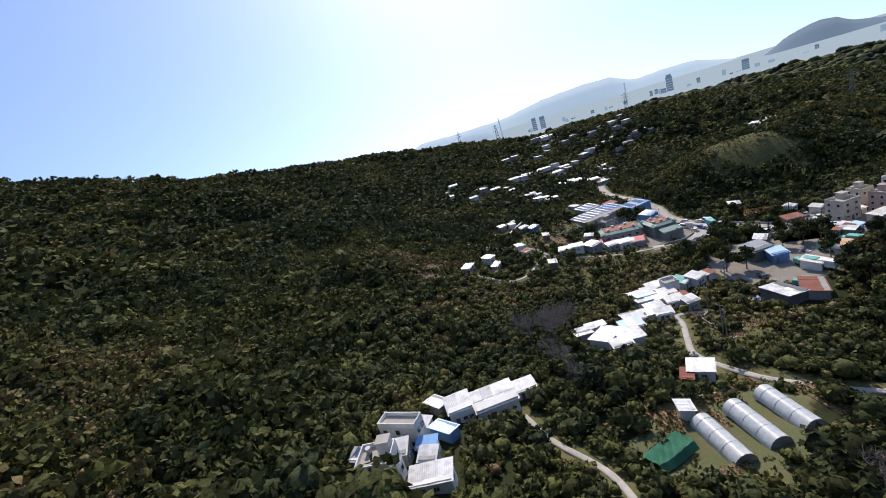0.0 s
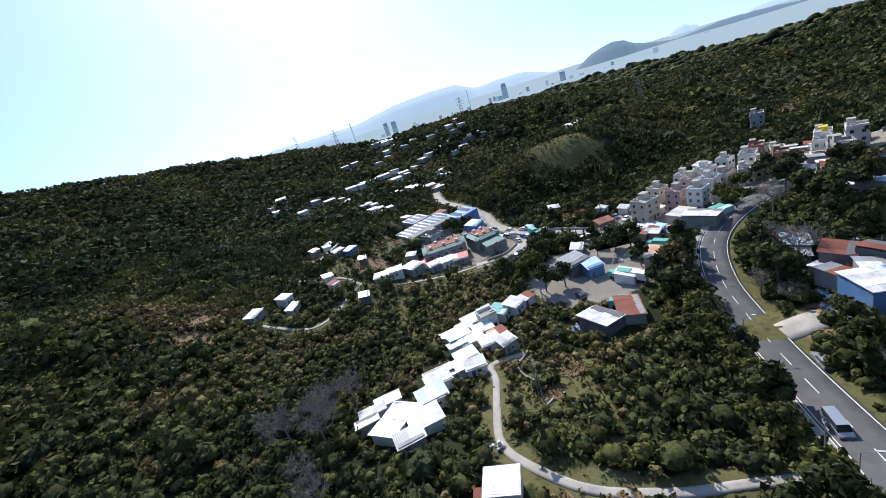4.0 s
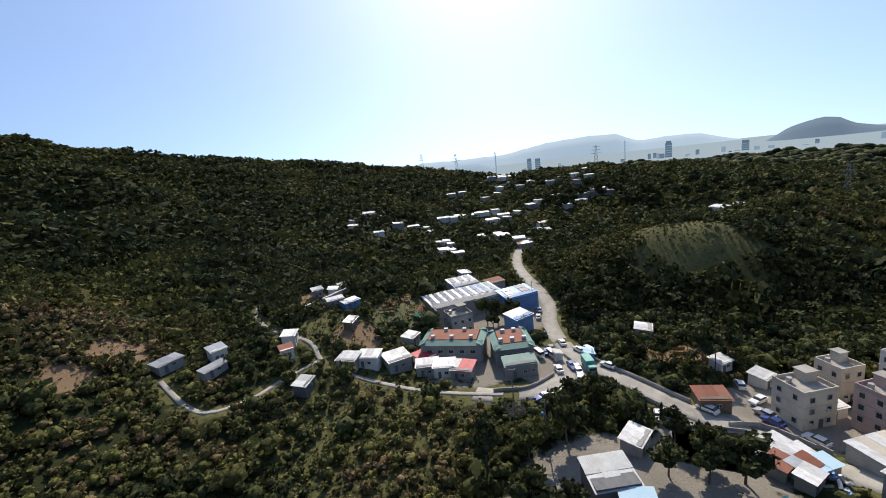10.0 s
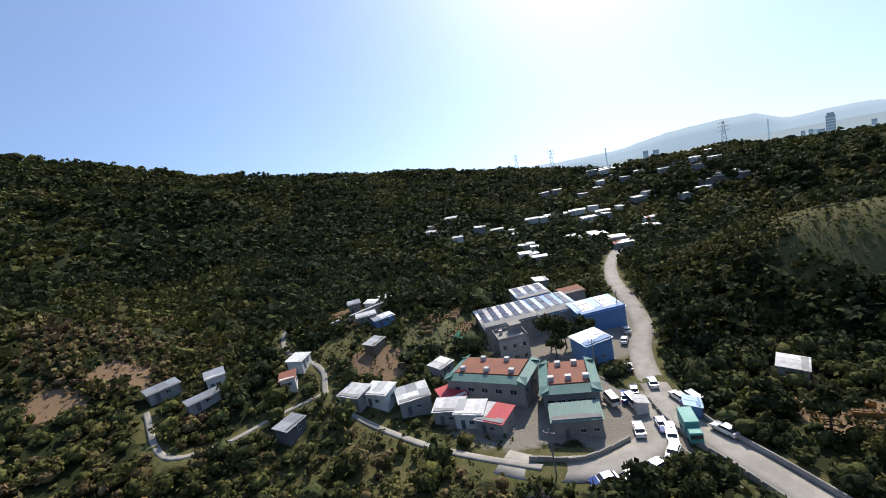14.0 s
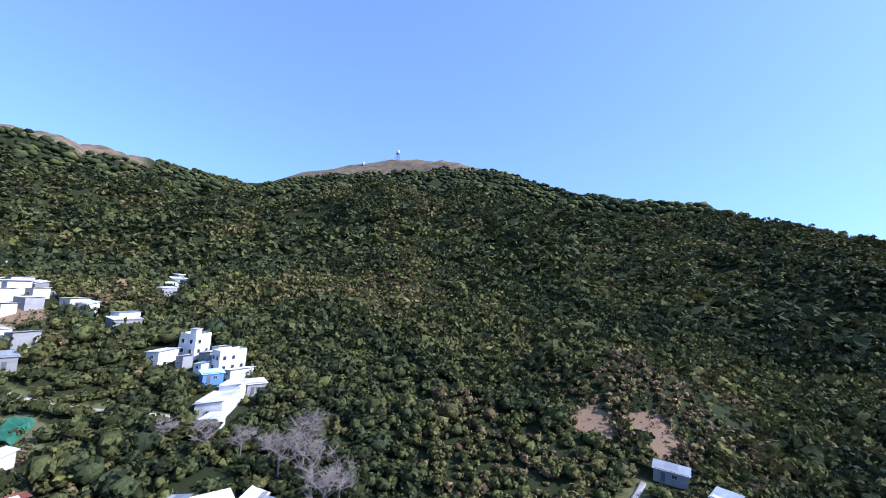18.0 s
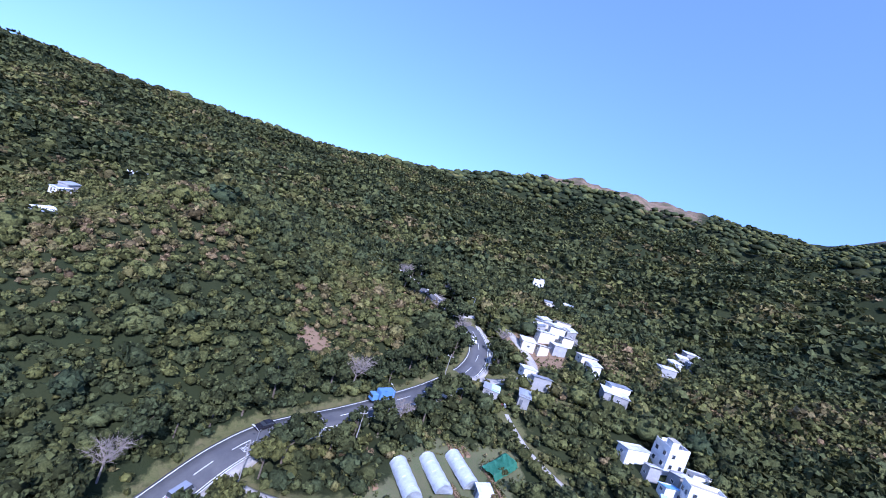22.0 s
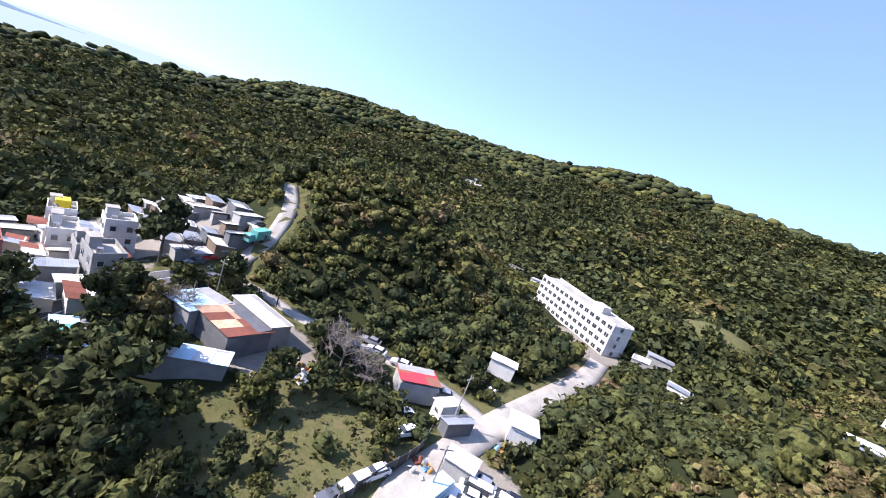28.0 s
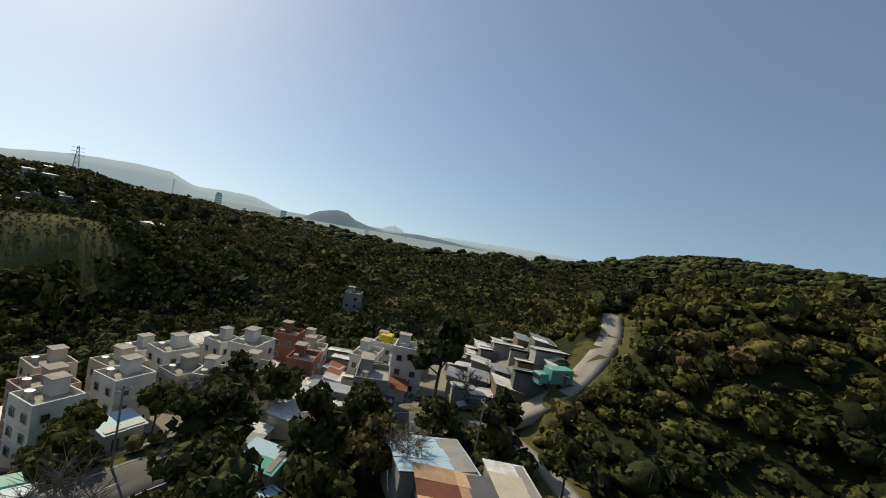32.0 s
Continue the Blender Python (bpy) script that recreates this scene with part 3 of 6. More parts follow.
# ---- buildings ----
FOOT = []   # ground kept free of plants: x, y, reach


def window(parent, w, h, x, y, z, turn=0, bars=True):
    f = box(w, 0.10, h, 0, 0, 0)
    bmesh.ops.delete(f, geom=[q for q in f.faces if abs(q.normal.y) > 0.9], context="FACES")
    for e in (-1, 1):
        box(0.07, 0.14, h, e * (w / 2 - 0.035), -0.02, 0, bm=f)
        box(w, 0.14, 0.07, 0, -0.02, (h - 0.07) if e > 0 else 0, bm=f)
    if bars:
        box(0.05, 0.1, h, 0, -0.02, 0, bm=f)
    ob = part("window", f, FRAME, parent)
    ob.matrix_parent_inverse = Matrix()
    ob.matrix_basis = pose(x, y, z, 0, 0, turn)
    part("pane", box(w - 0.1, 0.05, h - 0.1, 0, 0, 0.05), GLASS, ob)
    return ob


def roof_sheets(parent, w, d, z, fall, mats, rng, over=0.35, rows=1):
    """A roof of overlapping sheets, each a little out of true. fall: how much lower the front edge lies."""
    n = max(2, int(round((w + 2 * over) / 2.6)))
    step = (w + 2 * over) / n
    mats = mats if isinstance(mats, (list, tuple)) else [mats]
    for i in range(n):
        for j in range(rows):
            span = (d + 2 * over) / rows
            sy = -d / 2 - over + span * (j + 0.5)
            tilt = math.degrees(math.atan2(fall, d))
            up = z + fall * (0.5 + sy / d) + rng.uniform(0, 0.05) + 0.02 * (i % 2) + 0.03 * j
            b = box(step + 0.06, span + 0.08, 0.06, -w / 2 - over + step * (i + 0.5), sy, up, 0.0, tilt=(tilt + rng.uniform(-0.5, 0.5), rng.uniform(-0.7, 0.7), rng.uniform(-0.4, 0.4)))
            part("roof_sheet", b, rng.choice(mats), parent)


def shack(x, y, w, d, h, turn, roof, wall, seed, label, category="hut", fall=0.5, group="", base=None, windows=1, door=True):
    """A low building of rendered or sheet walls under a lean-to roof of metal sheets."""
    rng = random.Random(seed)
    z = on_ground(x, y) if base is None else base
    FOOT.append((x, y, 0.55 * math.hypot(w, d)))
    ob = thing("hut", x, y, z, turn, label, category, group)
    part("wall_shell", box(w, d, h + fall * 0.5 + 1.2, 0, 0, -1.2), wall, ob)
    roof_sheets(ob, w, d, h + 0.05, fall, roof, rng, rows=2 if d > 6 else 1)
    if door:
        part("door", box(0.9, 0.08, 2.0, -w * 0.22, -d / 2 - 0.04, 0), DARK_WALL, ob)
    for i in range(windows):
        window(ob, 1.1, 0.9, w * (0.1 + 0.26 * i), -d / 2 - 0.05, 1.1)
    if windows:
        window(ob, 1.0, 0.8, w / 2 + 0.05, 0, 1.2, 90)
    return ob


def house(x, y, w, d, storeys, turn, wall, seed, label, roof_room=True, base=None, category="house", group="", roof_mat=None, dy=3.0):
    """A flat-roofed house with rows of windows, ledges, a parapet and a stair head on the roof."""
    rng = random.Random(seed)
    z = on_ground(x, y) if base is None else base
    FOOT.append((x, y, 0.6 * math.hypot(w, d)))
    ob = thing("house", x, y, z, turn, label, category, group)
    h = storeys * dy
    part("wall_shell", box(w, d, h + 1.5, 0, 0, -1.5), wall, ob)
    part("roof", box(w - 0.4, d - 0.4, 0.15, 0, 0, h), roof_mat or CONCRETE, ob)
    p = bmesh.new()
    for sx, sy, bw, bd in ((0, 1, w, 0.2), (0, -1, w, 0.2), (1, 0, 0.2, d - 0.4), (-1, 0, 0.2, d - 0.4)):
        box(bw, bd, 1.0, sx * (w / 2 - 0.1), sy * (d / 2 - 0.1), h + 0.003, bm=p)
    part("parapet", p, wall, ob)
    if roof_room:
        s = part("stair_head", box(w * 0.36, d * 0.36, 2.3, w * 0.26, d * 0.24, h + 0.15), wall, ob)
        part("stair_head_roof", box(w * 0.42, d * 0.42, 0.14, w * 0.26, d * 0.24, h + 2.45), CONCRETE, ob)
        part("water_tank", tube(0.55, 1.2, -w * 0.25, d * 0.22, h + 0.15, 10), STEEL, ob)
    for k in range(1, storeys):
        part("ledge", box(w + 0.16, d + 0.16, 0.14, 0, 0, k * dy - 0.1), wall, ob)
    for k in range(storeys):
        for face in range(4):
            span, depth = (w, d) if face % 2 == 0 else (d, w)
            n = max(2, int(span / 2.8))
            for i in range(n):
                if rng.random() < 0.15:
                    continue
                off = (i + 0.5) / n * span - span / 2
                px, py = ((off, -depth / 2 - 0.05), (depth / 2 + 0.05, off), (off, depth / 2 + 0.05), (-depth / 2 - 0.05, off))[face]
                window(ob, 1.15, 1.25, px, py, k * dy + 0.95, face * 90, False)
    for i in range(2):
        part("air_conditioner", box(0.75, 0.4, 0.5, -w * 0.3 + i * w * 0.5, -d / 2 - 0.2, 0.6 + dy * (i + 0.2)), FRAME, ob)
    part("door", box(1.0, 0.1, 2.1, 0.3, -d / 2 - 0.05, 0.0), DARK_WALL, ob)
    return ob


def greenhouse(x, y, w, length, turn, label):
    z = on_ground(x, y)
    FOOT.append((x, y, length * 0.6))
    ob = thing("greenhouse", x, y, z, turn, label, "greenhouse", "greenhouses by the road")
    n, bays = 12, max(6, int(length / 1.5))
    b = bmesh.new()
    rings = []
    for i in range(bays + 1):
        yy = -length / 2 + length * i / bays
        sag = 0.0 if i % 2 == 0 else 0.06
        rings.append([b.verts.new(((w / 2 - sag) * math.cos(math.pi * k / n), yy, (w * 0.52 - sag) * math.sin(math.pi * k / n) + 0.25)) for k in range(n + 1)])
    for r, q in zip(rings, rings[1:]):
        for k in range(n):
            b.faces.new((r[k], r[k + 1], q[k + 1], q[k]))
    part("cover", b, PLASTIC, ob, "clouded white plastic sheeting", True)
    for i in (0, bays):
        b = bmesh.new()
        yy = -length / 2 + length * i / bays
        b.faces.new([b.verts.new((w / 2 * 0.97 * math.cos(math.pi * k / n), yy, w * 0.505 * math.sin(math.pi * k / n) + 0.25)) for k in range(n + 1)])
        bmesh.ops.solidify(b, geom=b.faces[:], thickness=0.03)
        part("end_sheet", b, PLASTIC, ob)
    for i in range(0, bays + 1, 2):
        b = bmesh.new()
        yy = -length / 2 + length * i / bays
        pts = [((w / 2 + 0.03) * math.cos(math.pi * k / 8), yy, (w * 0.52 + 0.03) * math.sin(math.pi * k / 8) + 0.25) for k in range(9)]
        for p, q in zip(pts, pts[1:]):
            bar(p, q, 0.035, b, 4)
        part("hoop", b, STEEL, ob)
    return ob


def scatter_huts(spots, seed, group, tall=(2.6, 3.6), roofs=(WHITE_TIN,), walls=(PLASTER, GREY_WALL), size=(4.5, 8.5), turn0=0, label="small hut with a patched sheet-metal roof", windows=1, spread=12):
    rng = random.Random(seed)
    for i, (x, y) in enumerate(spots):
        w, d = rng.uniform(*size), rng.uniform(size[0] * 0.8, size[1] * 0.72)
        roof = [rng.choice(roofs)] * 4 + [rng.choice(roofs)]
        name = {WHITE_TIN: "white", GREY_TIN: "grey", RUST_TIN: "rusty brown", BLUE_TIN: "blue", PALE_BLUE: "pale blue", GREEN_TIN: "green", RED_TIN: "red"}.get(roof[0], "pale")
        shack(x, y, w, d, rng.uniform(*tall), turn0 + rng.choice((0, 90)) + rng.uniform(-spread, spread), roof, rng.choice(walls), seed * 100 + i, label.replace("patched", "patched " + name), group=group, fall=rng.uniform(0.2, 0.9), windows=windows)


# White cluster on the terrace below the road.
for i, (hx, hy, w, d, h, turn, roof, text) in enumerate([
        (-24, 43.5, 7.5, 3.4, 2.8, 130, GREY_TIN, "long grey hut with a weathered sheet roof"), (-17, 39.5, 6, 4.5, 3.0, -50, WHITE_TIN, "white hut with a bright metal roof"),
        (-21, 41, 4.5, 3.2, 2.7, -50, WHITE_TIN, "small white hut wedged among others"), (-27, 40.5, 6.5, 3.6, 2.6, 128, [GREY_TIN, WHITE_TIN], "low grey shed with patched sheets"),
        (-23, 34.5, 5.4, 4.2, 2.9, -55, WHITE_TIN, "white hut with an overhanging roof"), (-25.5, 29.5, 4.6, 3.6, 2.6, -48, [TILE, RUST_TIN], "hut with a brownish-orange roof"),
        (-30.5, 30.5, 5.2, 3.8, 2.8, -56, WHITE_TIN, "white hut with a flat metal roof"), (-32, 25.5, 4.2, 3.6, 3.2, -40, WHITE_TIN, "white box hut at the end of the row"),
        (-28.5, 36.5, 6.6, 4.2, 2.6, -52, WHITE_TIN, "white lean-to hut in the cluster"), (-31, 40, 5.0, 3.4, 2.4, 130, GREY_TIN, "grey lean-to with old sheets"),
        (-38.5, 34.6, 5.4, 4.4, 2.8, -50, [WHITE_TIN, GREY_TIN], "white and grey roofed hut"), (-43, 30.8, 4.8, 3.2, 2.5, -60, WHITE_TIN, "white low hut beside the path"),
        (-44, 35.2, 5.2, 3.8, 2.7, -52, GREY_TIN, "grey hut with rusty sheet edges"), (-46, 39.5, 7.0, 3.2, 2.7, 128, WHITE_TIN, "long narrow white hut"), (-50, 37.8, 5.8, 3.6, 2.8, -50, WHITE_TIN, "white hut with a bright roof"),
        (-56.5, 36.5, 6.2, 4.4, 2.8, -50, [GREY_TIN, PALE_BLUE], "blue-grey roofed hut among white ones"), (-63, 40.2, 6.8, 4.6, 2.9, 85, WHITE_TIN, "white hut with a wide metal roof"), (-58.3, 46.8, 5.5, 3.6, 2.6, 128, WHITE_TIN, "white hut behind a bare tree"),
        (-63, 47.8, 5.4, 3.4, 2.5, 130, WHITE_TIN, "small white hut under bare twigs"), (-66.5, 47, 4.6, 3.0, 2.4, 130, [WHITE_TIN, CREAM], "pale lean-to under bare trees"), (-64.7, 34.4, 6.4, 4.8, 2.9, -50, [PALE_BLUE, WHITE_TIN], "hut with a pale blue metal roof"),
        (-68.5, 41, 5.6, 4.0, 2.7, 85, WHITE_TIN, "white hut with two roof levels"), (-70.5, 35, 5.2, 3.2, 2.5, -50, GREY_TIN, "grey outhouse beside a white hut"), (-12, 36.5, 4.0, 3.0, 2.5, -48, WHITE_TIN, "white outhouse near the tall hut"),
        (-6.5, 24.5, 4.5, 3.4, 2.5, -40, [WHITE_TIN, RUST_TIN], "hut with a rusted white roof")]):
    shack(hx, hy, w, d, h, turn, roof if i % 5 != 3 else [GREY_TIN, PALE_BLUE], (PLASTER, GREY_WALL, PLASTER)[i % 3], 1100 + i, text, group="huts on the terrace", fall=0.3 + 0.12 * (i % 4), windows=i % 2)
house(-17.6, 34.4, 5.0, 4.6, 1, -52, PLASTER, 12, "white box-shaped house with a flat roof among huts", roof_room=False, dy=4.6)
shack(-13, 31.6, 5.2, 5.2, 3.0, -14, TEAL, PLASTER, 13, "hut with a green metal roof beside trees")
shack(-10.5, 27.4, 5.0, 4.8, 3.2, -24, WHITE_TIN, PLASTER, 17, "white hut joined to a green-roofed one")
# Lone hut, its red annexe and the garden shed by the greenhouses.
shack(-79.5, 15, 5.0, 4.2, 2.8, -80, WHITE_TIN, PLASTER, 14, "white hut with a bright flat metal roof beside the footpath", fall=0.25)
shack(-82.6, 17.2, 2.2, 3.0, 2.2, -80, RUST_TIN, RUST_TIN, 15, "small rust-red tin shed against a white hut", windows=0)
shack(-96, 15.2, 2.8, 2.6, 2.3, 30, WHITE_TIN, PLASTER, 16, "little white garden shed between vegetable beds", windows=0)
for i, (gx, gy) in enumerate([(-89, 0), (-95.2, 4.4), (-101.2, 8.8)]):
    greenhouse(gx, gy, 4.2, 11.0, -46, "half-round plastic greenhouse tunnel over vegetable beds")
# The long white barn and the house row beyond.
shack(-106.2, 53, 10.0, 6.4, 3.4, -41, WHITE_TIN, PLASTER, 21, "long white barn with a sheet-metal roof among bushes", "barn", 1.2, windows=2)
shack(-112.2, 58.8, 5.6, 5.4, 3.6, -41, WHITE_TIN, PLASTER, 22, "white barn annexe with a sheet-metal roof", "barn", 1.0, windows=2)
shack(-98.2, 49.6, 5, 3.8, 2.6, -42, WHITE_TIN, PLASTER, 23, "small white metal lean-to beside the barn", windows=0)
shack(-113, 65, 5.2, 3.6, 2.8, 85, WHITE_TIN, GREY_WALL, 24, "small white hut at the end of the barn")
house(-138, 55.4, 6.4, 5.8, 2, -57, PLASTER, 25, "white two-storey farmhouse with a stepped roof", dy=2.9)
shack(-134.7, 46.3, 7.4, 4, 2.8, -54, [WHITE_TIN, GREY_TIN], PLASTER, 26, "low white farm building with metal roof sheets")
house(-126.5, 62, 9, 3.6, 2, -73, PLASTER, 27, "white two-storey house with balconies and open ledges", roof_room=False, dy=2.8)
shack(-122, 63.6, 7.4, 3.2, 2.4, -78, [WHITE_TIN, PALE_BLUE], PLASTER, 28, "white shed with a pale blue sheet beside a farmhouse")
shack(-136.4, 63, 4.9, 2.8, 2.6, -70, GREY_TIN, PLASTER, 29, "grey-roofed farm hut among orchard trees")
shack(-121, 55.8, 5.5, 3, 2.6, 90, [PALE_BLUE, WHITE_TIN], BLUE_WALL, 30, "hut with blue walls and a white metal roof")
scatter_huts([(-130.5, 51), (-132, 58)], 32, "farm huts", roofs=(GREY_TIN, WHITE_TIN), turn0=-56, size=(3.2, 5.2))
shack(-132, 5, 4.5, 3, 2.6, 100, [GREY_TIN, PALE_BLUE], GREY_WALL, 33, "grey roadside shed with a flat metal roof")
shack(-136, 14.5, 3.2, 5, 3.0, 100, GREY_TIN, GREY_WALL, 34, "grey box shed at the end of a lane", windows=0)
shack(-127, 55, 4, 2.6, 2.3, -60, BLUE_TIN, PLASTER, 35, "open shed with a blue roof beside a farmhouse")
# Upper village on the slope above the bend.
scatter_huts([(-186, 8), (-190, 15), (-194, 9), (-171, 7), (-170, 13), (-175, 18), (-176, 29), (-171, 32), (-198, 14), (-203, 8), (-208, 16), (-163, 41), (-150, 12), (-147, 17), (-184, 20), (-199, 20), (-180, 12)], 41, "huts of the upper village",
             roofs=(WHITE_TIN, GREY_TIN, WHITE_TIN), walls=(PLASTER, GREY_WALL, CREAM), turn0=-62, size=(3.6, 7.5))
scatter_huts([(-216, 65), (-228, 70), (-236, 80), (-243, 76), (-222, 74), (-158, 40), (-200, 60)], 42, "huts in the high clearing", roofs=(WHITE_TIN,), turn0=20)
scatter_huts([(-243, 9), (-252, 4), (-262, 14)], 43, "huts on the upper slope", roofs=(WHITE_TIN, GREY_TIN), walls=(PLASTER, CREAM))
house(-296, -10, 8, 7, 2, 10, PLASTER, 44, "white two-storey house high on the wooded slope")
# The big grey hall, the sheds and the rusty barns round the gravel yard.
shack(12.3, 10.2, 7.8, 7, 4.2, -46, GREY_TIN, DARK_WALL, 51, "grey metal hall standing in a gravel yard", "hall", 1.0, windows=0)
shack(9.0, 4.4, 5.2, 5.2, 3.4, -60, [GREY_TIN, PALE_BLUE], BLUE_WALL, 52, "blue-grey metal shed attached to a hall", "hall", 0.8, windows=0)
shack(-23, 2, 9, 7, 3.6, 52, WHITE_TIN, DARK_WALL, 53, "open shed with a white metal roof beside a gravel yard", "shed", 0.8, windows=0)
shack(-18, -5.0, 9.5, 6, 3.0, 8, RUST_TIN, GREY_WALL, 54, "long shed with a rust-red roof", "shed", 0.6, windows=0)
shack(10.4, -15.8, 8.6, 7.6, 3.2, -18, [TILE, RUST_TIN, WHITE_TIN], GREY_WALL, 55, "old barn with a patched rusty and white roof", "barn", 1.0)
shack(2, -5.5, 4.5, 6, 2.8, -25, WHITE_TIN, PLASTER, 56, "white shelter at the edge of the yard", windows=0)
shack(31, -31, 10.5, 7, 4.2, 62, WHITE_TIN, GREY_WALL, 57, "bright white canopy roof beside the road", "canopy", 0.6, windows=0)
shack(43, -26.5, 8.5, 6, 3.2, -40, [WHITE_TIN, CREAM], GREY_WALL, 58, "pale flat canopy beside the apartment houses", "canopy", 0.2, windows=0)
# Apartment houses at the foot of the open hill.
for i, (hx, hy, hw, hd, hn, wall, text) in enumerate([
        (58, -15.8, 8, 7.4, 3, CREAM, "cream three-storey house with a roof terrace"), (59.5, -28, 6.6, 6.2, 3, PINK, "brownish-pink three-storey house with a weathered roof"),
        (49.5, -33.5, 5.8, 5.6, 3, PLASTER, "white three-storey house with blue-grey windows"), (72, -22, 6.0, 6.2, 3, CREAM, "beige three-storey house with a stair head"),
        (79, -33.3, 6.2, 5.6, 3, PLASTER, "white three-storey house behind others"), (67, -34.5, 6.0, 6.2, 3, CREAM, "cream three-storey house with a flat roof"),
        (74.5, -40.5, 6.6, 6, 3, PLASTER, "white three-storey village house"), (78, -48.4, 5.2, 5, 3, PLASTER, "tall narrow white village house"), (58.3, -38.8, 6.0, 5.6, 3, PLASTER, "white house with a grey flat roof"),
        (66, -45, 6, 5.6, 2, GREY_WALL, "grey two-storey village house with a parapet")]):
    house(hx, hy, hw, hd, hn, -43 + (i % 3) * 3, wall, 60 + i, text, group="apartment houses", dy=2.65)
shack(89, -42, 6, 5, 6.5, -40, WHITE_TIN, CREAM, 71, "tall cream house under a white metal roof", "house", 0.5, windows=2)
shack(50.5, -41.5, 5, 4.2, 3, -40, [WHITE_TIN, PALE_BLUE], PLASTER, 72, "white annexe with a metal roof behind a house")
shack(62, -20.5, 4.2, 3.6, 2.6, -43, WHITE_TIN, PLASTER, 73, "white outhouse behind the apartment house", windows=0)
shack(50.6, 0.2, 6.5, 4.8, 3.0, -60, [RED_TILE, RUST_TIN], WOOD, 74, "brown hut with a reddish roof at the junction")
shack(73, 1, 4.2, 3.6, 2.6, -30, WHITE_TIN, PLASTER, 75, "small white hut below the open hill")
for i, (hx, hy, w, d, roof) in enumerate([(37.5, -14.5, 5.5, 3.2, WHITE_TIN), (34.5, -15.8, 4.8, 3.0, [GREY_TIN, RUST_TIN]), (33, -12.5, 4.4, 3.4, RED_TILE), (36, -18, 5, 3.0, PALE_BLUE), (39.5, -11.5, 4.5, 3, WHITE_TIN), (31.5, -16.5, 4, 2.8, WHITE_TIN)]):
    shack(hx, hy, w, d, 2.3 + 0.15 * (i % 3), -38 + 9 * (i % 3), roof, GREY_WALL, 1130 + i, ("low junk shed with patched white sheets", "low shed with grey and rusty sheets", "small shed with a red-brown roof", "low shed with pale blue sheets")[(0, 1, 2, 3, 0, 0)[i]], "shed", 0.2, group="junk sheds by the slab", windows=0)


# ---- the village by the road ----
for i, (hx, hy, hw, hd, hn, wall, text) in enumerate([
        (71.4, -54.8, 7.4, 5.6, 3, PLASTER, "white three-storey house with a wide flat roof"), (83.8, -60.8, 6, 5.2, 3, RED_TILE, "red-brown three-storey village house with a terrace"), (70, -64.8, 6.4, 5.2, 2, RED_TILE, "dark red two-storey house with a flat roof"),
        (80, -66.7, 6, 5, 2, CREAM, "cream two-storey house with a flat roof"), (71, -77.4, 8.2, 5, 2, PLASTER, "long white two-storey house among roofs"), (64.7, -84.7, 5.6, 6, 3, PLASTER, "tall white three-storey house among low roofs"),
        (58.8, -76.8, 5.4, 5, 2, GREY_WALL, "grey two-storey village house with a parapet"), (52.5, -76.3, 7.5, 5.5, 2, GREY_WALL, "grey two-storey shop house with a sign board"), (88, -84, 6.4, 5.6, 2, PLASTER, "white two-storey house with a yellow roof tank"),
        (62, -57, 5.5, 5, 2, CREAM, "cream village house with faded awnings"), (149, -79, 7, 6, 3, GREY_WALL, "grey three-storey house alone among woods"), (60, -51, 5.5, 5, 2, PLASTER, "white two-storey house between roofs"), (92, -66, 5.5, 5, 2, CREAM, "cream two-storey house beside the woods")]):
    house(hx, hy, hw, hd, hn, -22 + (i % 4) * 4, wall, 80 + i, text, group="village houses", dy=2.75)
ob = thing("roof_tank", 88, -84, on_ground(88, -84) + 5.65, -20, "bright yellow water tank on a white house", "tank")
part("tank_body", box(3.4, 3.0, 2.0, 0, 0, 0.3, 0.15), YELLOW, ob)
part("tank_stand", box(3.0, 2.6, 0.32, 0, 0, 0), STEEL, ob)
scatter_huts([(66.6, -71.3), (51.7, -63.7), (49, -70.5), (43.3, -69.2), (43, -59.5), (56.5, -66), (59.8, -69), (63.6, -75.2), (64, -60.2), (55, -70), (76, -60), (75, -71.5), (82, -74), (78, -79), (70, -85), (62, -64), (57, -60), (85, -79), (66, -67), (88, -73), (60, -82), (73, -90), (79, -86), (47, -64.5)],
             101, "low roofs in the village", roofs=(WHITE_TIN, GREY_TIN, RUST_TIN, WHITE_TIN, WHITE_TIN), turn0=-15, size=(3.4, 6.4), windows=1, tall=(2.2, 3.2), walls=(GREY_WALL, PLASTER, CREAM))
rv = random.Random(77)
rows = [(54 + 7.4 * i - 1.6 * j + rv.uniform(-1, 1), -93 - 3.6 * j - 2.1 * i + rv.uniform(-0.7, 0.7)) for j in range(5) for i in range(7)]
scatter_huts([p for p in rows if rv.random() < 0.92], 102, "crowded white roofs behind the parking strip", roofs=(WHITE_TIN, WHITE_TIN, WHITE_TIN, GREY_TIN), turn0=-16, size=(3.2, 6.6), windows=0, spread=6, tall=(1.9, 2.7), walls=(GREY_WALL, DARK_WALL, WOOD))
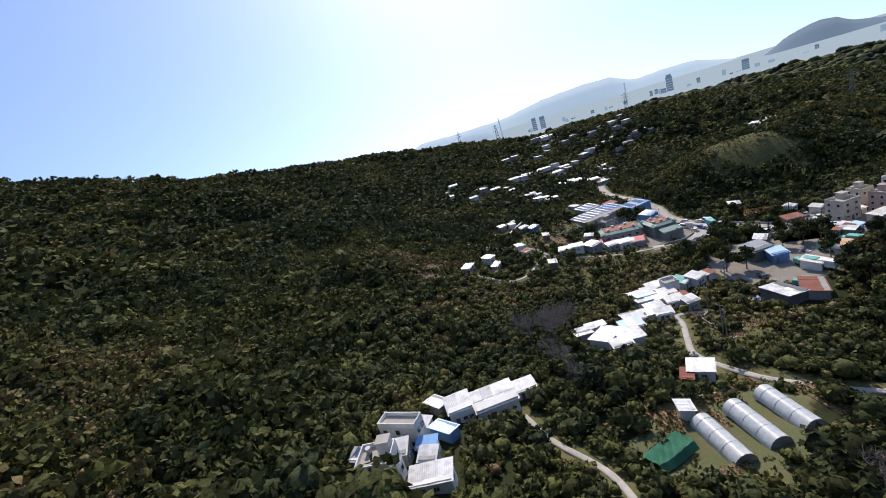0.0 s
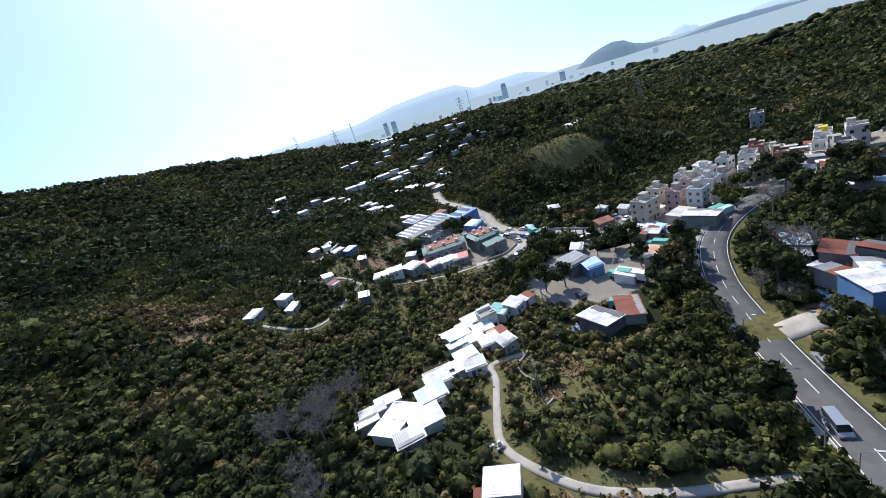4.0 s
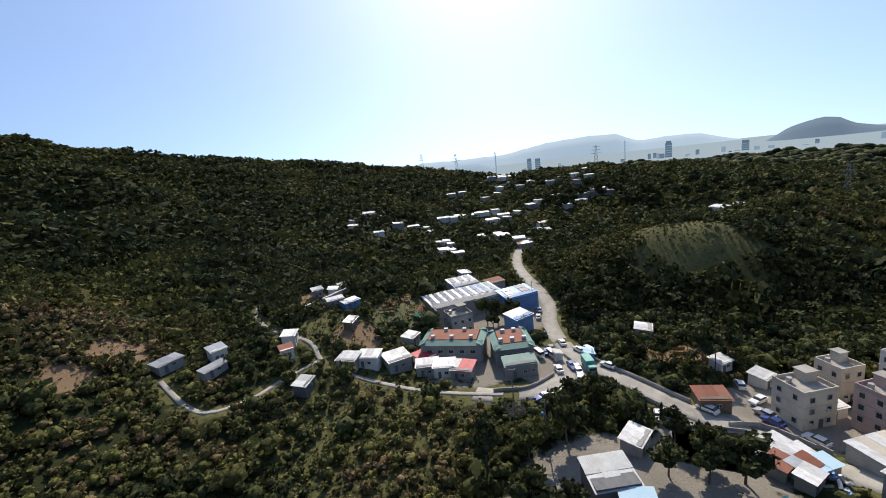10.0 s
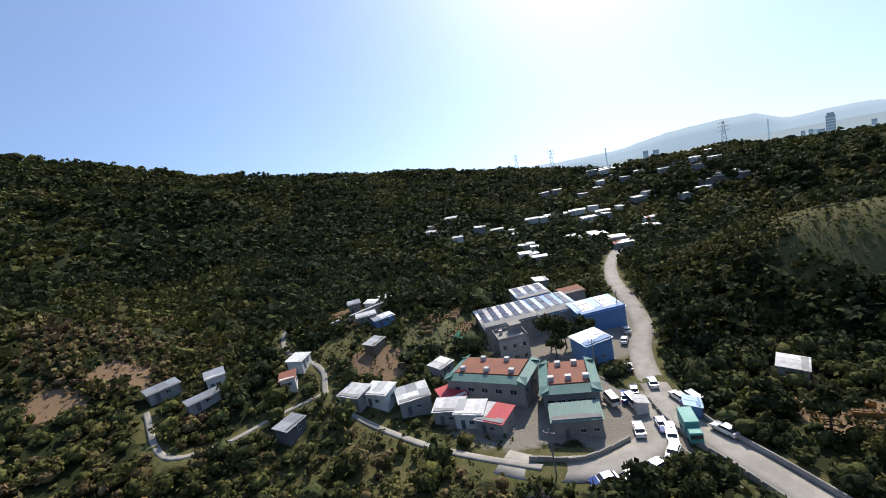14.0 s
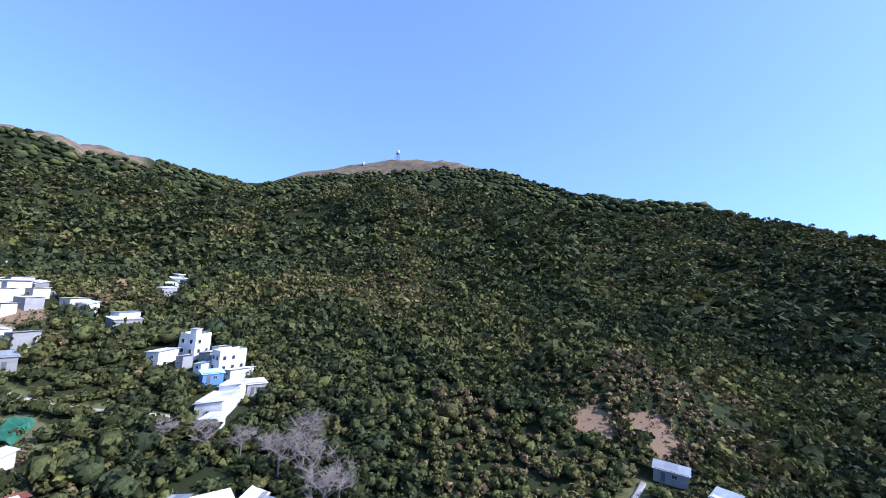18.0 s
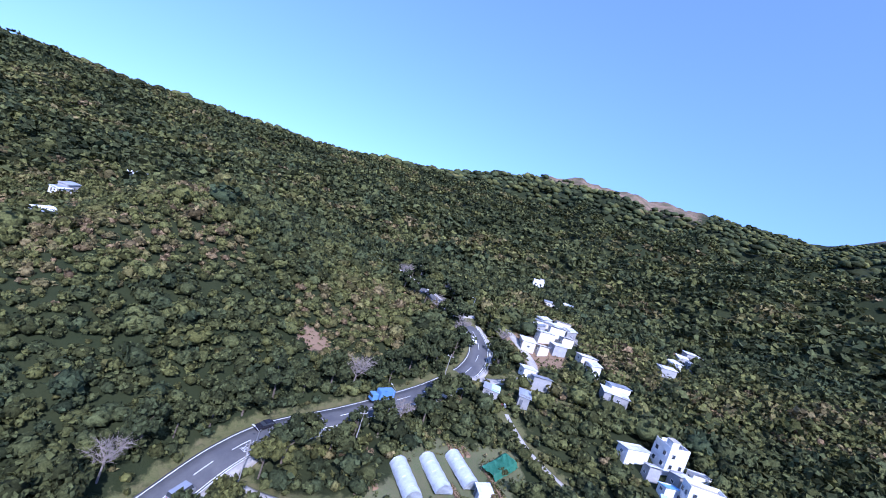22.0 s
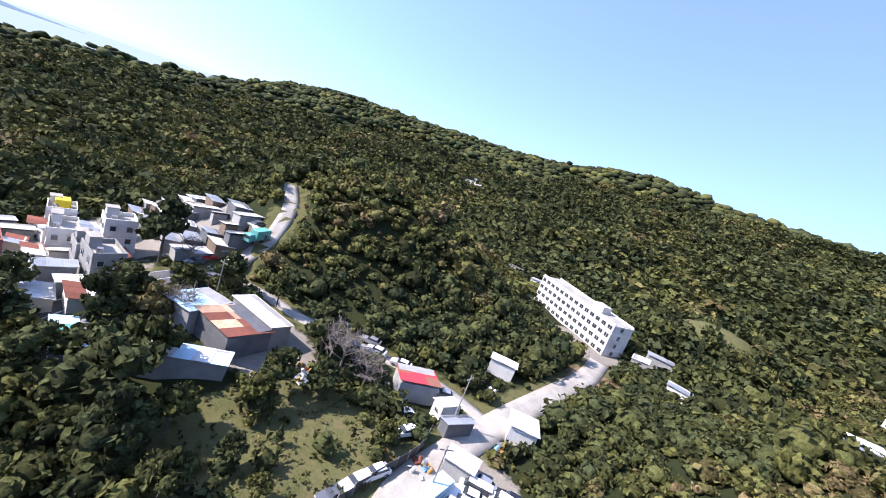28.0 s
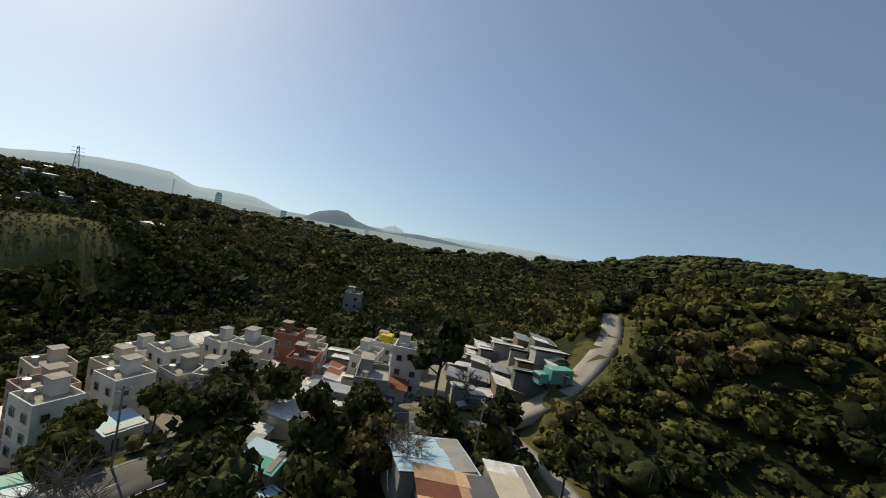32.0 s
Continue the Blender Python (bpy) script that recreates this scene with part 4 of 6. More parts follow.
# The shop sign and the small house with a teal roof across the road.
ob = thing("sign_board", 48.55, -77.2, on_ground(48.5, -76.5) + 2.6, -104, "dark shop sign board with coloured discs on a house front", "sign")
part("board", box(5.0, 0.15, 1.6), material("sign_blue", (0.05, 0.06, 0.16), (0.08, 0.07, 0.2), 1.0, 0.5), ob)
for i in range(5):
    part("disc", tube(0.42, 0.06, -1.9 + i * 0.95, -0.09, 0.8, 14, tilt=(90, 0, 0)), (PALE_BLUE, WHITE_TIN, RED_TIN)[i % 3], ob)
shack(31.2, -62.6, 4.6, 4, 4.6, -20, [TEAL, PALE_BLUE], GREY_WALL, 103, "small two-storey grey house with a teal roof", "house", 0.5)
# Works by the road: blue, rusty and white roofs over one yard, and the long white shelter.
shack(29, -80.8, 7, 9, 4.2, 4, PALE_BLUE, GREY_WALL, 104, "works hall under a pale blue roof", "hall", 0.8, windows=0)
shack(20.4, -82.0, 10.2, 8.5, 4.0, -6, [RUST_TIN, RUST_TIN, TILE], DARK_WALL, 105, "works hall under a rust-red roof", "hall", 0.9, windows=0)
shack(21.5, -88.9, 12.5, 4.6, 4.0, -6, [WHITE_TIN, CREAM], GREY_WALL, 106, "works shed under a white sheet roof", "hall", 0.5, windows=0)
shack(17.6, -71.8, 12.5, 4.0, 3.0, 41, [WHITE_TIN, PALE_BLUE], GREY_WALL, 107, "long low shelter with a white curved roof edge", "shelter", 0.3, windows=0)
shack(25.3, -65.4, 6.5, 2.2, 2.6, 41, [PALE_BLUE, WHITE_TIN], GREY_WALL, 108, "narrow curved shelter end with pale blue sheets", "shelter", 0.3, windows=0)
# The car-breaking yards along the works road.
shack(-9.2, -100.4, 7.4, 6.4, 3.2, 39, [RED_TIN, RED_TIN, RED_TILE], GREY_WALL, 111, "workshop with a bright red roof", "workshop", 0.9, windows=0)
shack(-17, -99, 4.2, 2.8, 2.8, 60, WHITE_TIN, PLASTER, 112, "white cabin beside a workshop", windows=1)
shack(-20.6, -95.8, 5.4, 2.4, 2.4, 55, GREY_TIN, DARK_WALL, 113, "dark container-like cabin beside the works road", windows=0)
shack(-25.2, -87.6, 4.6, 3.6, 2.8, 5, WHITE_TIN, GREY_WALL, 114, "white canopy over a car yard", "canopy", 0.2, windows=0)
shack(-31.8, -68.2, 10.4, 6.2, 3.8, 2, [TILE, TILE, RUST_TIN], CREAM, 115, "workshop with orange tiles and a rusty patch", "workshop", 1.2, windows=0)
shack(-19.4, -60.2, 7.4, 6, 3.6, -37, [RUST_TIN, RUST_TIN, PALE_BLUE], DARK_WALL, 116, "shed with rust-red and pale blue roof sheets", "shed", 0.8, windows=0)
shack(-17.2, -55.0, 6.8, 4.6, 3.4, 41, RUST_TIN, DARK_WALL, 117, "long shed with a dark rusty roof", "shed", 0.8, windows=0)
shack(-28.2, -50.6, 8.6, 10.2, 4.2, 13, WHITE_TIN, BLUE_WALL, 118, "large shed with a bright white roof and blue walls", "hall", 0.6, windows=0)
shack(-13, -49.6, 6.6, 6, 3.4, -27, RUST_TIN, DARK_WALL, 1191, "dark rust-red shed roof with a white seam", "shed", 0.6, windows=0)
shack(-20.2, -46, 4.6, 4, 2.8, 28, [GREY_TIN, WHITE_TIN, RUST_TIN], GREY_WALL, 1192, "patched grey and rusty lean-to roof", "shed", 0.3, windows=0)
shack(-16.2, -45.6, 3.8, 3, 2.6, 40, WHITE_TIN, GREY_WALL, 1193, "small white cabin between scrap sheds", "shed", 0.2, windows=0)
shack(-21.3, -51.6, 4.2, 4.4, 3.0, -5, [GREY_TIN, WHITE_TIN], GREY_WALL, 119, "patched grey and white lean-to", "shed", 0.5, windows=0)
shack(-1, -45.6, 6.8, 5.6, 3.2, -12, [WHITE_TIN, PALE_BLUE], GREY_WALL, 120, "white-roofed shed beside the grass lot", "shed", 0.6)
shack(-6.5, -45, 3.6, 3.4, 2.5, -12, WHITE_TIN, GREY_WALL, 121, "small white metal-roofed lean-to by a shed", windows=0)
shack(-19, -126, 6, 4.5, 3.2, 10, WHITE_TIN, PLASTER, 122, "white hut by the road under trees")
shack(-30, -106, 5, 6, 3.0, 15, [WHITE_TIN, TILE], PLASTER, 123, "ruined white building beside the works road", windows=0)
scatter_huts([(-88, -140), (-84, -132), (-60, -162), (-131, -218), (-136, -222), (-172, -238), (-178, -244), (-180, -236), (-14, -214), (-8, -220), (-2, -226), (12, -238), (-50, -178), (-56, -186)], 124, "lonely huts in the woods", roofs=(WHITE_TIN, GREY_TIN))
# The long white hostel on the slope.
hz = on_ground(-24, -178)
FOOT += [(-35, -184, 9), (-28, -190, 9), (-20, -197, 9), (-13, -203, 9), (-22, -182, 8), (-12, -190, 8)]
ob = thing("hostel", -26.0, -193.5, on_ground(-22.7, -190.5) - 0.3, -41, "long white four-storey hostel with rows of dark windows", "building")
part("wall_shell", box(41.6, 9, 13, 0, 0, -1.5), PLASTER, ob)
part("roof", box(41, 8.4, 0.2, 0, 0, 11.5), CONCRETE, ob)
part("parapet_front", box(41.6, 0.25, 0.8, 0, 4.37, 11.503), PLASTER, ob)
part("parapet_back", box(41.6, 0.25, 0.8, 0, -4.37, 11.503), PLASTER, ob)
part("stair_head", box(5, 4, 2.4, -9, 0, 11.7), PLASTER, ob)
for k in range(4):
    part("ledge", box(41.9, 9.3, 0.16, 0, 0, k * 2.9 + 2.75), PLASTER, ob)
    for i in range(14):
        window(ob, 2.0, 1.5, -19.2 + i * 2.96, 4.55, k * 2.9 + 0.9, 180, True)
    window(ob, 1.4, 1.5, -20.85, 0.5, k * 2.9 + 0.9, 270)
# ---- the valley side ----
# Factory with a solar roof, its concrete block and the blue annexe.
fz = on_ground(84, 82)
FOOT += [(74, 90, 12), (90, 92, 13), (96, 76, 13), (82, 66, 8), (66, 84, 8)]


def solar_hall(x, y, w, d, h, turn, roof, wall, seed, label, rows, cols, fall=1.2):
    ob = shack(x, y, w, d, h, turn, roof, wall, seed, label, "factory", fall, base=fz, windows=0, door=False)
    tilt = math.degrees(math.atan2(fall, d))
    for i in range(rows):
        for j in range(cols):
            py = -d / 2 + d * (j + 0.5) / cols
            b = box(w / rows * 0.55, d / cols * 0.9, 0.05, -w / 2 + w * (i + 0.5) / rows, py, h + fall * (0.5 + py / d) + 0.28, tilt=(tilt, 0, 0))
            part("solar_panel", b, SOLAR, ob)
    return ob


solar_hall(73.5, 95.5, 17, 16, 6.2, -28, [WHITE_TIN, GREY_TIN], GREY_WALL, 131, "factory hall under a white roof with dark solar panels", 5, 4)
solar_hall(87.5, 88.0, 14, 16, 6.0, -28, [BLUE_TIN, PALE_BLUE], GREY_WALL, 132, "factory hall under a blue and white roof with solar panels", 4, 3)
solar_hall(92, 74, 14, 10, 5.8, -28, BLUE_TIN, BLUE_WALL, 133, "factory hall under a bright blue roof", 2, 3)
shack(72, 62, 8, 6.5, 5.4, -15, [PALE_BLUE, WHITE_TIN], BLUE_WALL, 134, "blue-walled factory annexe with a white roof", "factory", 0.8, base=fz)
solar_hall(96, 105, 12, 12, 6.0, -28, [WHITE_TIN, BLUE_TIN], GREY_WALL, 136, "far factory hall with blue and white roof sheets", 3, 2)
shack(106, 94, 8, 6, 5.0, -28, RED_TILE, GREY_WALL, 137, "low factory shed with a faded red roof", "factory", 0.5, base=fz)
house(62.5, 82.2, 8.5, 8, 2, -29, GREY_WALL, 135, "grey concrete factory block with small windows", roof_room=True, base=fz - 0.5, category="factory", dy=3.4)
# Green and red roofed works beside the junction.
gz = on_ground(46, 62)
FOOT += [(43, 69, 12), (50, 57, 11), (46, 49, 6)]
for i, (wx, wy, w, d, h, roof, text) in enumerate([(43.5, 69, 19, 11, 6.0, RED_TILE, "works block with a red roof and green eaves"), (50.5, 52.5, 11, 13, 5.8, RED_TILE, "works block with a red flat roof and green eaves")]):
    ob = thing("works", wx, wy, gz, (-64, -48)[i], text, "factory", "green-eaved works")
    part("wall_shell", box(w, d, h + 1.0, 0, 0, -1.0), GREY_WALL, ob)
    part("roof", box(w - 3.2, d - 3.2, 0.35, 0, 0, h + 0.55), roof, ob, "faded red roof")
    for sx, sy, bw, bd, tilt in ((0, 1, w + 1, 2.2, (-24, 0, 0)), (0, -1, w + 1, 2.2, (24, 0, 0)), (1, 0, 2.2, d + 1, (0, 24, 0)), (-1, 0, 2.2, d + 1, (0, -24, 0))):
        part("eave", box(bw, bd, 0.12, sx * (w / 2 - 0.4), sy * (d / 2 - 0.4), h + 0.15, tilt=tilt), GREEN_TIN, ob, "sloping green metal eaves")
    for k in range(5):
        part("roof_vent", box(1.2, 1.0, 0.9, -w * 0.32 + k * w * 0.16, (k % 2 - 0.5) * d * 0.5, h + 0.9), FRAME, ob)
        window(ob, 1.6, 1.2, -w * 0.36 + k * w * 0.18, -d / 2 - 0.05, h * 0.5, 0)
        window(ob, 1.4, 1.2, w / 2 + 0.05, -d * 0.36 + k * d * 0.18, h * 0.5, 90)
shack(42.5, 45, 9, 4.5, 3.6, -46, GREEN_TIN, GREY_WALL, 143, "low annexe under a grey-green roof", "factory", 0.8, windows=2)
# White and red roofed row below the works.
for i, (wx, wy, w, d, roof, text) in enumerate([(16.5, 88, 6, 5, WHITE_TIN, "white hut with a curved sheet roof"), (21, 84, 6.5, 4.6, WHITE_TIN, "white hut in a row by the stream"), (26.3, 78, 7, 6.5, [WHITE_TIN, GREY_TIN], "white two-part hut with solar sheets"),
                                                (34, 73.5, 5.4, 6, RED_TIN, "hut with a red striped roof"), (30, 69, 6.4, 4.4, WHITE_TIN, "white flat hut in a row"), (32, 64, 6, 4.6, [WHITE_TIN, GREY_TIN], "white flat hut with a patched roof"),
                                                (34, 58.6, 6, 5.6, [WHITE_TIN, RED_TIN], "white and red roofed hut")]):
    shack(wx, wy, w, d, 2.9 + 0.2 * (i % 3), (-66, -62, -22, -15, -50, -55, -70)[i], roof, PLASTER if i % 2 else GREY_WALL, 150 + i, text, group="row of huts by the stream")
# Farm huts of the northern valley side.
for i, (wx, wy, w, d, h, roof, wall, text) in enumerate([
        (37, 121, 6, 3, 2.4, WHITE_TIN, GREY_WALL, "farm hut with a white metal roof"), (40.5, 116.5, 6.5, 3.6, 2.4, [WHITE_TIN, GREY_TIN], BLUE_WALL, "farm hut with blue walls"), (39, 84, 5, 4, 2.6, WHITE_TIN, GREY_WALL, "small hut by the terraces"),
        (31, 104.5, 6, 3.2, 2.2, GREY_TIN, WOOD, "low weathered hut in a dry field"), (11, 110, 5.5, 4, 2.6, WHITE_TIN, PLASTER, "white hut under trees"), (6, 104, 3.6, 4, 2.8, RED_TILE, PLASTER, "small white hut with a red tiled roof"),
        (-8.5, 117, 4.2, 5, 3.4, GREY_TIN, PLASTER, "white farmhouse with a dark roof"), (-12.5, 110.5, 7, 2.6, 2.2, GREY_TIN, GREY_WALL, "long grey shelter beside a farmhouse"), (1, 88, 5.5, 3.6, 2.6, GREY_TIN, DARK_WALL, "dark hut with a grey metal roof"),
        (45, 133, 5, 3.6, 2.8, WHITE_TIN, PLASTER, "white house on a walled terrace"), (40, 137, 4, 4, 3.2, GREY_TIN, GREY_WALL, "grey hut on a walled terrace"), (52, 136, 3.5, 3, 2.6, WHITE_TIN, PLASTER, "little white hut on a terrace"),
        (87, 24, 6, 5, 3.0, WHITE_TIN, GREY_WALL, "lonely hut with a white roof below the hill"), (60, 32, 3, 2.6, 2.6, PALE_BLUE, BLUE_WALL, "small blue kiosk beside the road"), (56, 40, 2.6, 2.2, 2.4, WHITE_TIN, PLASTER, "white guard cabin by the junction"),
        (70, -8, 4.5, 4, 2.8, WHITE_TIN, PLASTER, "small white outhouse near the apartment houses"), (27, 10, 6, 4, 2.6, [WHITE_TIN, RED_TIN], GREY_WALL, "shed with red and white roof sheets"), (-20, 122, 7, 4, 2.4, GREY_TIN, GREY_WALL, "low hut in an earth clearing")]):
    shack(wx, wy, w, d, h, -20 + 17 * (i % 5), roof, wall, 170 + i, text, group="farm huts")
ob = thing("terrace_wall", 37, 125.5, on_ground(37, 125.5) - 1.5, 8, "long pale concrete retaining wall below a house terrace", "wall")
part("wall_face", box(22, 0.5, 4.0), CONCRETE, ob)
part("coping", box(22.3, 0.7, 0.2, 0, 0, 4.0), PLASTER, ob)
# Scattered roofs further up the valley.
UP = [(172, 279), (214, 307), (180, 256), (210, 264), (263, 254), (269, 244), (222, 236), (194, 202), (192, 189), (172, 179), (167, 164), (126, 127), (293, 228), (352, 262), (351, 312), (863, 567), (420, 280), (225, 162), (215, 143), (214, 172), (295, 204), (276, 154), (338, 188), (402, 204), (399, 171), (366, 141), (326, 152), (354, 176), (421, 183), (393, 268), (394, 240), (419, 295), (369, 128), (329, 192), (250, 137), (200, 130), (279, 207), (359, 150)]
near_up, far_up = [p for p in UP if math.hypot(*p) < 330], [p for p in UP if math.hypot(*p) >= 330]
scatter_huts(near_up, 191, "roofs up the valley", roofs=(WHITE_TIN, WHITE_TIN, GREY_TIN, RUST_TIN), size=(6, 11), windows=0, turn0=-40, tall=(2.4, 3.2))
scatter_huts([(x + 6, y + 9) for x, y in near_up[::2]], 192, "roofs behind the valley road", roofs=(WHITE_TIN, GREY_TIN, WHITE_TIN), size=(4.5, 8), windows=0, turn0=-40, tall=(2.4, 3.2))
scatter_huts(far_up, 193, "roofs of the far hamlet", roofs=(WHITE_TIN, GREY_TIN, WHITE_TIN), size=(8, 14), windows=0, turn0=-40, tall=(3, 4.5))
scatter_huts([(x + 11, y - 9) for x, y in far_up], 194, "roofs of the hillside hamlet", roofs=(WHITE_TIN, GREY_TIN), size=(7, 11), windows=0, turn0=-40, tall=(3, 4.5))
FOOT += [(x * (1 - 9 / math.hypot(x, y)), y * (1 - 9 / math.hypot(x, y)), 6.5) for x, y in UP] + [(x * (1 - 18 / math.hypot(x, y)), y * (1 - 18 / math.hypot(x, y)), 5) for x, y in far_up]
scatter_huts([(155, -505), (165, -515), (146, -498), (172, -524), (160, -492), (230, 20), (245, 12)], 195, "far roofs among woods", roofs=(WHITE_TIN, GREY_TIN), size=(6, 11), windows=0)


# ---- woods ----
rnd = np.random.default_rng(7)


def crown_template(leaves, seed, lift=0.0, core=True, leaf=0.34):
    """A crown of radius about 1 round the origin: a ragged inner mass and many tilted leaf clumps. Returns vertices and triangles."""
    g = np.random.default_rng(seed)
    verts, tris = [], []
    if core:
        phi = (1 + 5 ** 0.5) / 2
        ico = np.array([(-1, phi, 0), (1, phi, 0), (-1, -phi, 0), (1, -phi, 0), (0, -1, phi), (0, 1, phi), (0, -1, -phi), (0, 1, -phi), (phi, 0, -1), (phi, 0, 1), (-phi, 0, -1), (-phi, 0, 1)], float)
        ico = ico / np.linalg.norm(ico, axis=1, keepdims=True) * g.uniform(0.62, 0.98, (12, 1)) * (1, 1, 0.85)
        faces = [(0, 11, 5), (0, 5, 1), (0, 1, 7), (0, 7, 10), (0, 10, 11), (1, 5, 9), (5, 11, 4), (11, 10, 2), (10, 7, 6), (7, 1, 8), (3, 9, 4), (3, 4, 2), (3, 2, 6), (3, 6, 8), (3, 8, 9), (4, 9, 5), (2, 4, 11), (6, 2, 10), (8, 6, 7), (9, 8, 1)]
        verts.append(ico)
        tris.append(np.array(faces))
    n = 12 if core else 0
    lobes = g.normal(size=(5, 3))
    lobes /= np.linalg.norm(lobes, axis=1, keepdims=True)
    lobes[:, 2] = np.abs(lobes[:, 2]) * 0.8
    for _ in range(leaves):
        d = g.normal(size=3)
        d /= np.linalg.norm(d)
        d[2] = d[2] * 0.8 + 0.18
        reach = 0.72 + 0.36 * max(0.0, float((lobes @ d).max())) ** 2 * g.uniform(0.6, 1.1)
        c = d * reach * (1, 1, 0.88)
        nrm = d + g.normal(size=3) * 0.85
        nrm /= np.linalg.norm(nrm)
        a = np.cross(nrm, g.normal(size=3))
        a /= np.linalg.norm(a) + 1e-9
        b = np.cross(nrm, a)
        s = leaf * g.uniform(0.6, 1.35)
        verts.append(np.array([c + a * s, c + b * s * g.uniform(0.5, 1.0), c - a * s * g.uniform(0.6, 1.0), c - b * s * 0.7 - nrm * s * 0.3]))
        tris.append(np.array([(n, n + 1, n + 2), (n, n + 2, n + 3)]))
        n += 4
    v = np.concatenate(verts)
    v[:, 2] += lift
    return v, np.concatenate(tris)


def plant(name, x, y, r, tall, tint, templates, sink=0.25, mat=None):
    """Many crowns joined into one mesh: place, radius, height over radius and tint of each."""
    z = ground(x, y)
    pick = rnd.integers(0, len(templates), len(x))
    vs, ts, fs, off = [], [], [], 0
    for k, (v, t) in enumerate(templates):
        i = np.nonzero(pick == k)[0]
        if not len(i):
            continue
        a = rnd.uniform(0, 6.283, len(i))
        c, s = np.cos(a)[:, None], np.sin(a)[:, None]
        stretch = rnd.uniform(0.85, 1.18, (len(i), 1))
        p = np.empty((len(i), len(v), 3), np.float32)
        p[:, :, 0] = (v[None, :, 0] * c - v[None, :, 1] * s) * r[i, None] * stretch + x[i, None]
        p[:, :, 1] = (v[None, :, 0] * s + v[None, :, 1] * c) * r[i, None] / stretch + y[i, None]
        p[:, :, 2] = v[None, :, 2] * (r * tall)[i, None] + (z + (r * tall) * (1 - sink))[i, None]
        vs.append(p.reshape(-1, 3))
        ts.append((t[None] + (np.arange(len(i)) * len(v))[:, None, None]).reshape(-1, 3) + off)
        fs.append(np.repeat(tint[i], len(t)))
        off += len(i) * len(v)
    return new(name, bulk_mesh(name, np.concatenate(vs), np.concatenate(ts), mat or LEAF, np.concatenate(fs)))


def free_of_things(x, y, margin=0.0):
    keep = road_distance(x, y) > 1.2 + margin
    for fx, fy, reach in FOOT:
        keep &= np.hypot(x - fx, y - fy) > reach + 0.6 + margin
    ragged = 1 + 0.28 * fbm(x, y, 13, 6.0)
    for ox, oy, reach, kind in OPEN:
        keep &= (np.hypot(x - ox, y - oy) > reach * (0.9, 0.85, 1.0, 0.85)[kind] * (ragged if kind != 2 else 1.0) + margin * 0.5) | ((kind in (0, 3)) & (np.sin(x * 91.7 + y * 57.3) > 0.72))
    return keep


def jittered(reach, step, cx=-20.0, cy=0.0):
    a = np.arange(-reach, reach, step)
    gx, gy = np.meshgrid(a, a)
    x = gx.ravel() + rnd.uniform(-0.48, 0.48, gx.size) * step + cx
    y = gy.ravel() + rnd.uniform(-0.48, 0.48, gx.size) * step + cy
    return x, y


def grassy(x, y):
    """How open the hill tops are."""
    return 0.22 * fbm(x, y, 19, 4.0) + (np.exp(-(((x - 139) / 22) ** 2 + ((y - 19) / 30) ** 2)) + np.exp(-(((x + 74) / 17) ** 2 + ((y + 222) / 15) ** 2)) + 0.8 * np.exp(-(((x - 290) / 45) ** 2 + ((y - 10) / 30) ** 2))
            + np.exp(-(((x + 45) / 50) ** 2 + ((y - 520) / 45) ** 2)))


def scrubland(x, y):
    """1 where low yellowish scrub takes over from tall trees."""
    return ss(fbm(x, y, 170, 2.0) + 0.45 * fbm(x, y, 58, 8.0), 0.1, 0.42)


def patches(x, y):
    """Woodland tint: dark glossy stands, lighter scrub, dry patches, painted sun and shade."""
    v = 0.22 + 0.36 * scrubland(x, y) + 0.13 * fbm(x, y, 31, 8.0)
    scrub = np.exp(-(((x + 46) / 42) ** 2 + ((y - 158) / 34) ** 2)) + 0.8 * np.exp(-(((x + 110) / 60) ** 2 + ((y - 150) / 50) ** 2)) + 0.6 * np.exp(-(((x + 150) / 60) ** 2 + ((y - 40) / 50) ** 2))
    # Dark stands up the northern slope, with its backlit shade painted into the tint.
    dark = np.exp(-(((x - 120) / 170) ** 2 + ((y - 300) / 170) ** 2))
    # Sunlit look of the hill across the road, painted in as lighter leaves.
    painted_sun = 0.5 * np.exp(-(((x + 118) / 75) ** 2 + ((y + 112) / 60) ** 2))
    return v + 0.2 * meadow(x, y) + 0.26 * np.clip(scrub, 0, 1) + 0.22 * painted_sun - 0.24 * dark


near_crowns = [crown_template(48, k, leaf=0.25) for k in range(9)]
further_crowns = [crown_template(24, 100 + k, core=False, leaf=0.36) for k in range(7)]
x, y = jittered(270, 3.4)
r0 = np.hypot(x + 20, y)
keep = (r0 < 270) & free_of_things(x, y, 0.9) & (grassy(x, y) < 0.36 + 0.3 * rnd.random(len(x)))
low = np.exp(-(((x + 46) / 40) ** 2 + ((y - 158) / 32) ** 2)) > 0.35
valley = (r0 < 120) & (y > -25) & (rnd.random(len(x)) < 0.22)
keep &= rnd.random(len(x)) > 0.72 * meadow(x, y)
keep &= ~valley & ~(low & (rnd.random(len(x)) < 0.6))
x, y = x[keep], y[keep]
size = rnd.uniform(1.6, 2.8, len(x)) * np.where(np.hypot(x + 20, y + 10) < 110, 1.08, 1.28) * (1 + 0.25 * fbm(x, y, 45, 4.0)) * np.where(rnd.random(len(x)) < 0.08, 1.45, 1.0)
inner = np.hypot(x + 20, y) < 130
size = np.where(inner, size * 0.86, size)
size = size * (1 - 0.22 * scrubland(x, y))
tint = np.clip(patches(x, y) + rnd.normal(0, 0.13, len(x)), 0, 1)
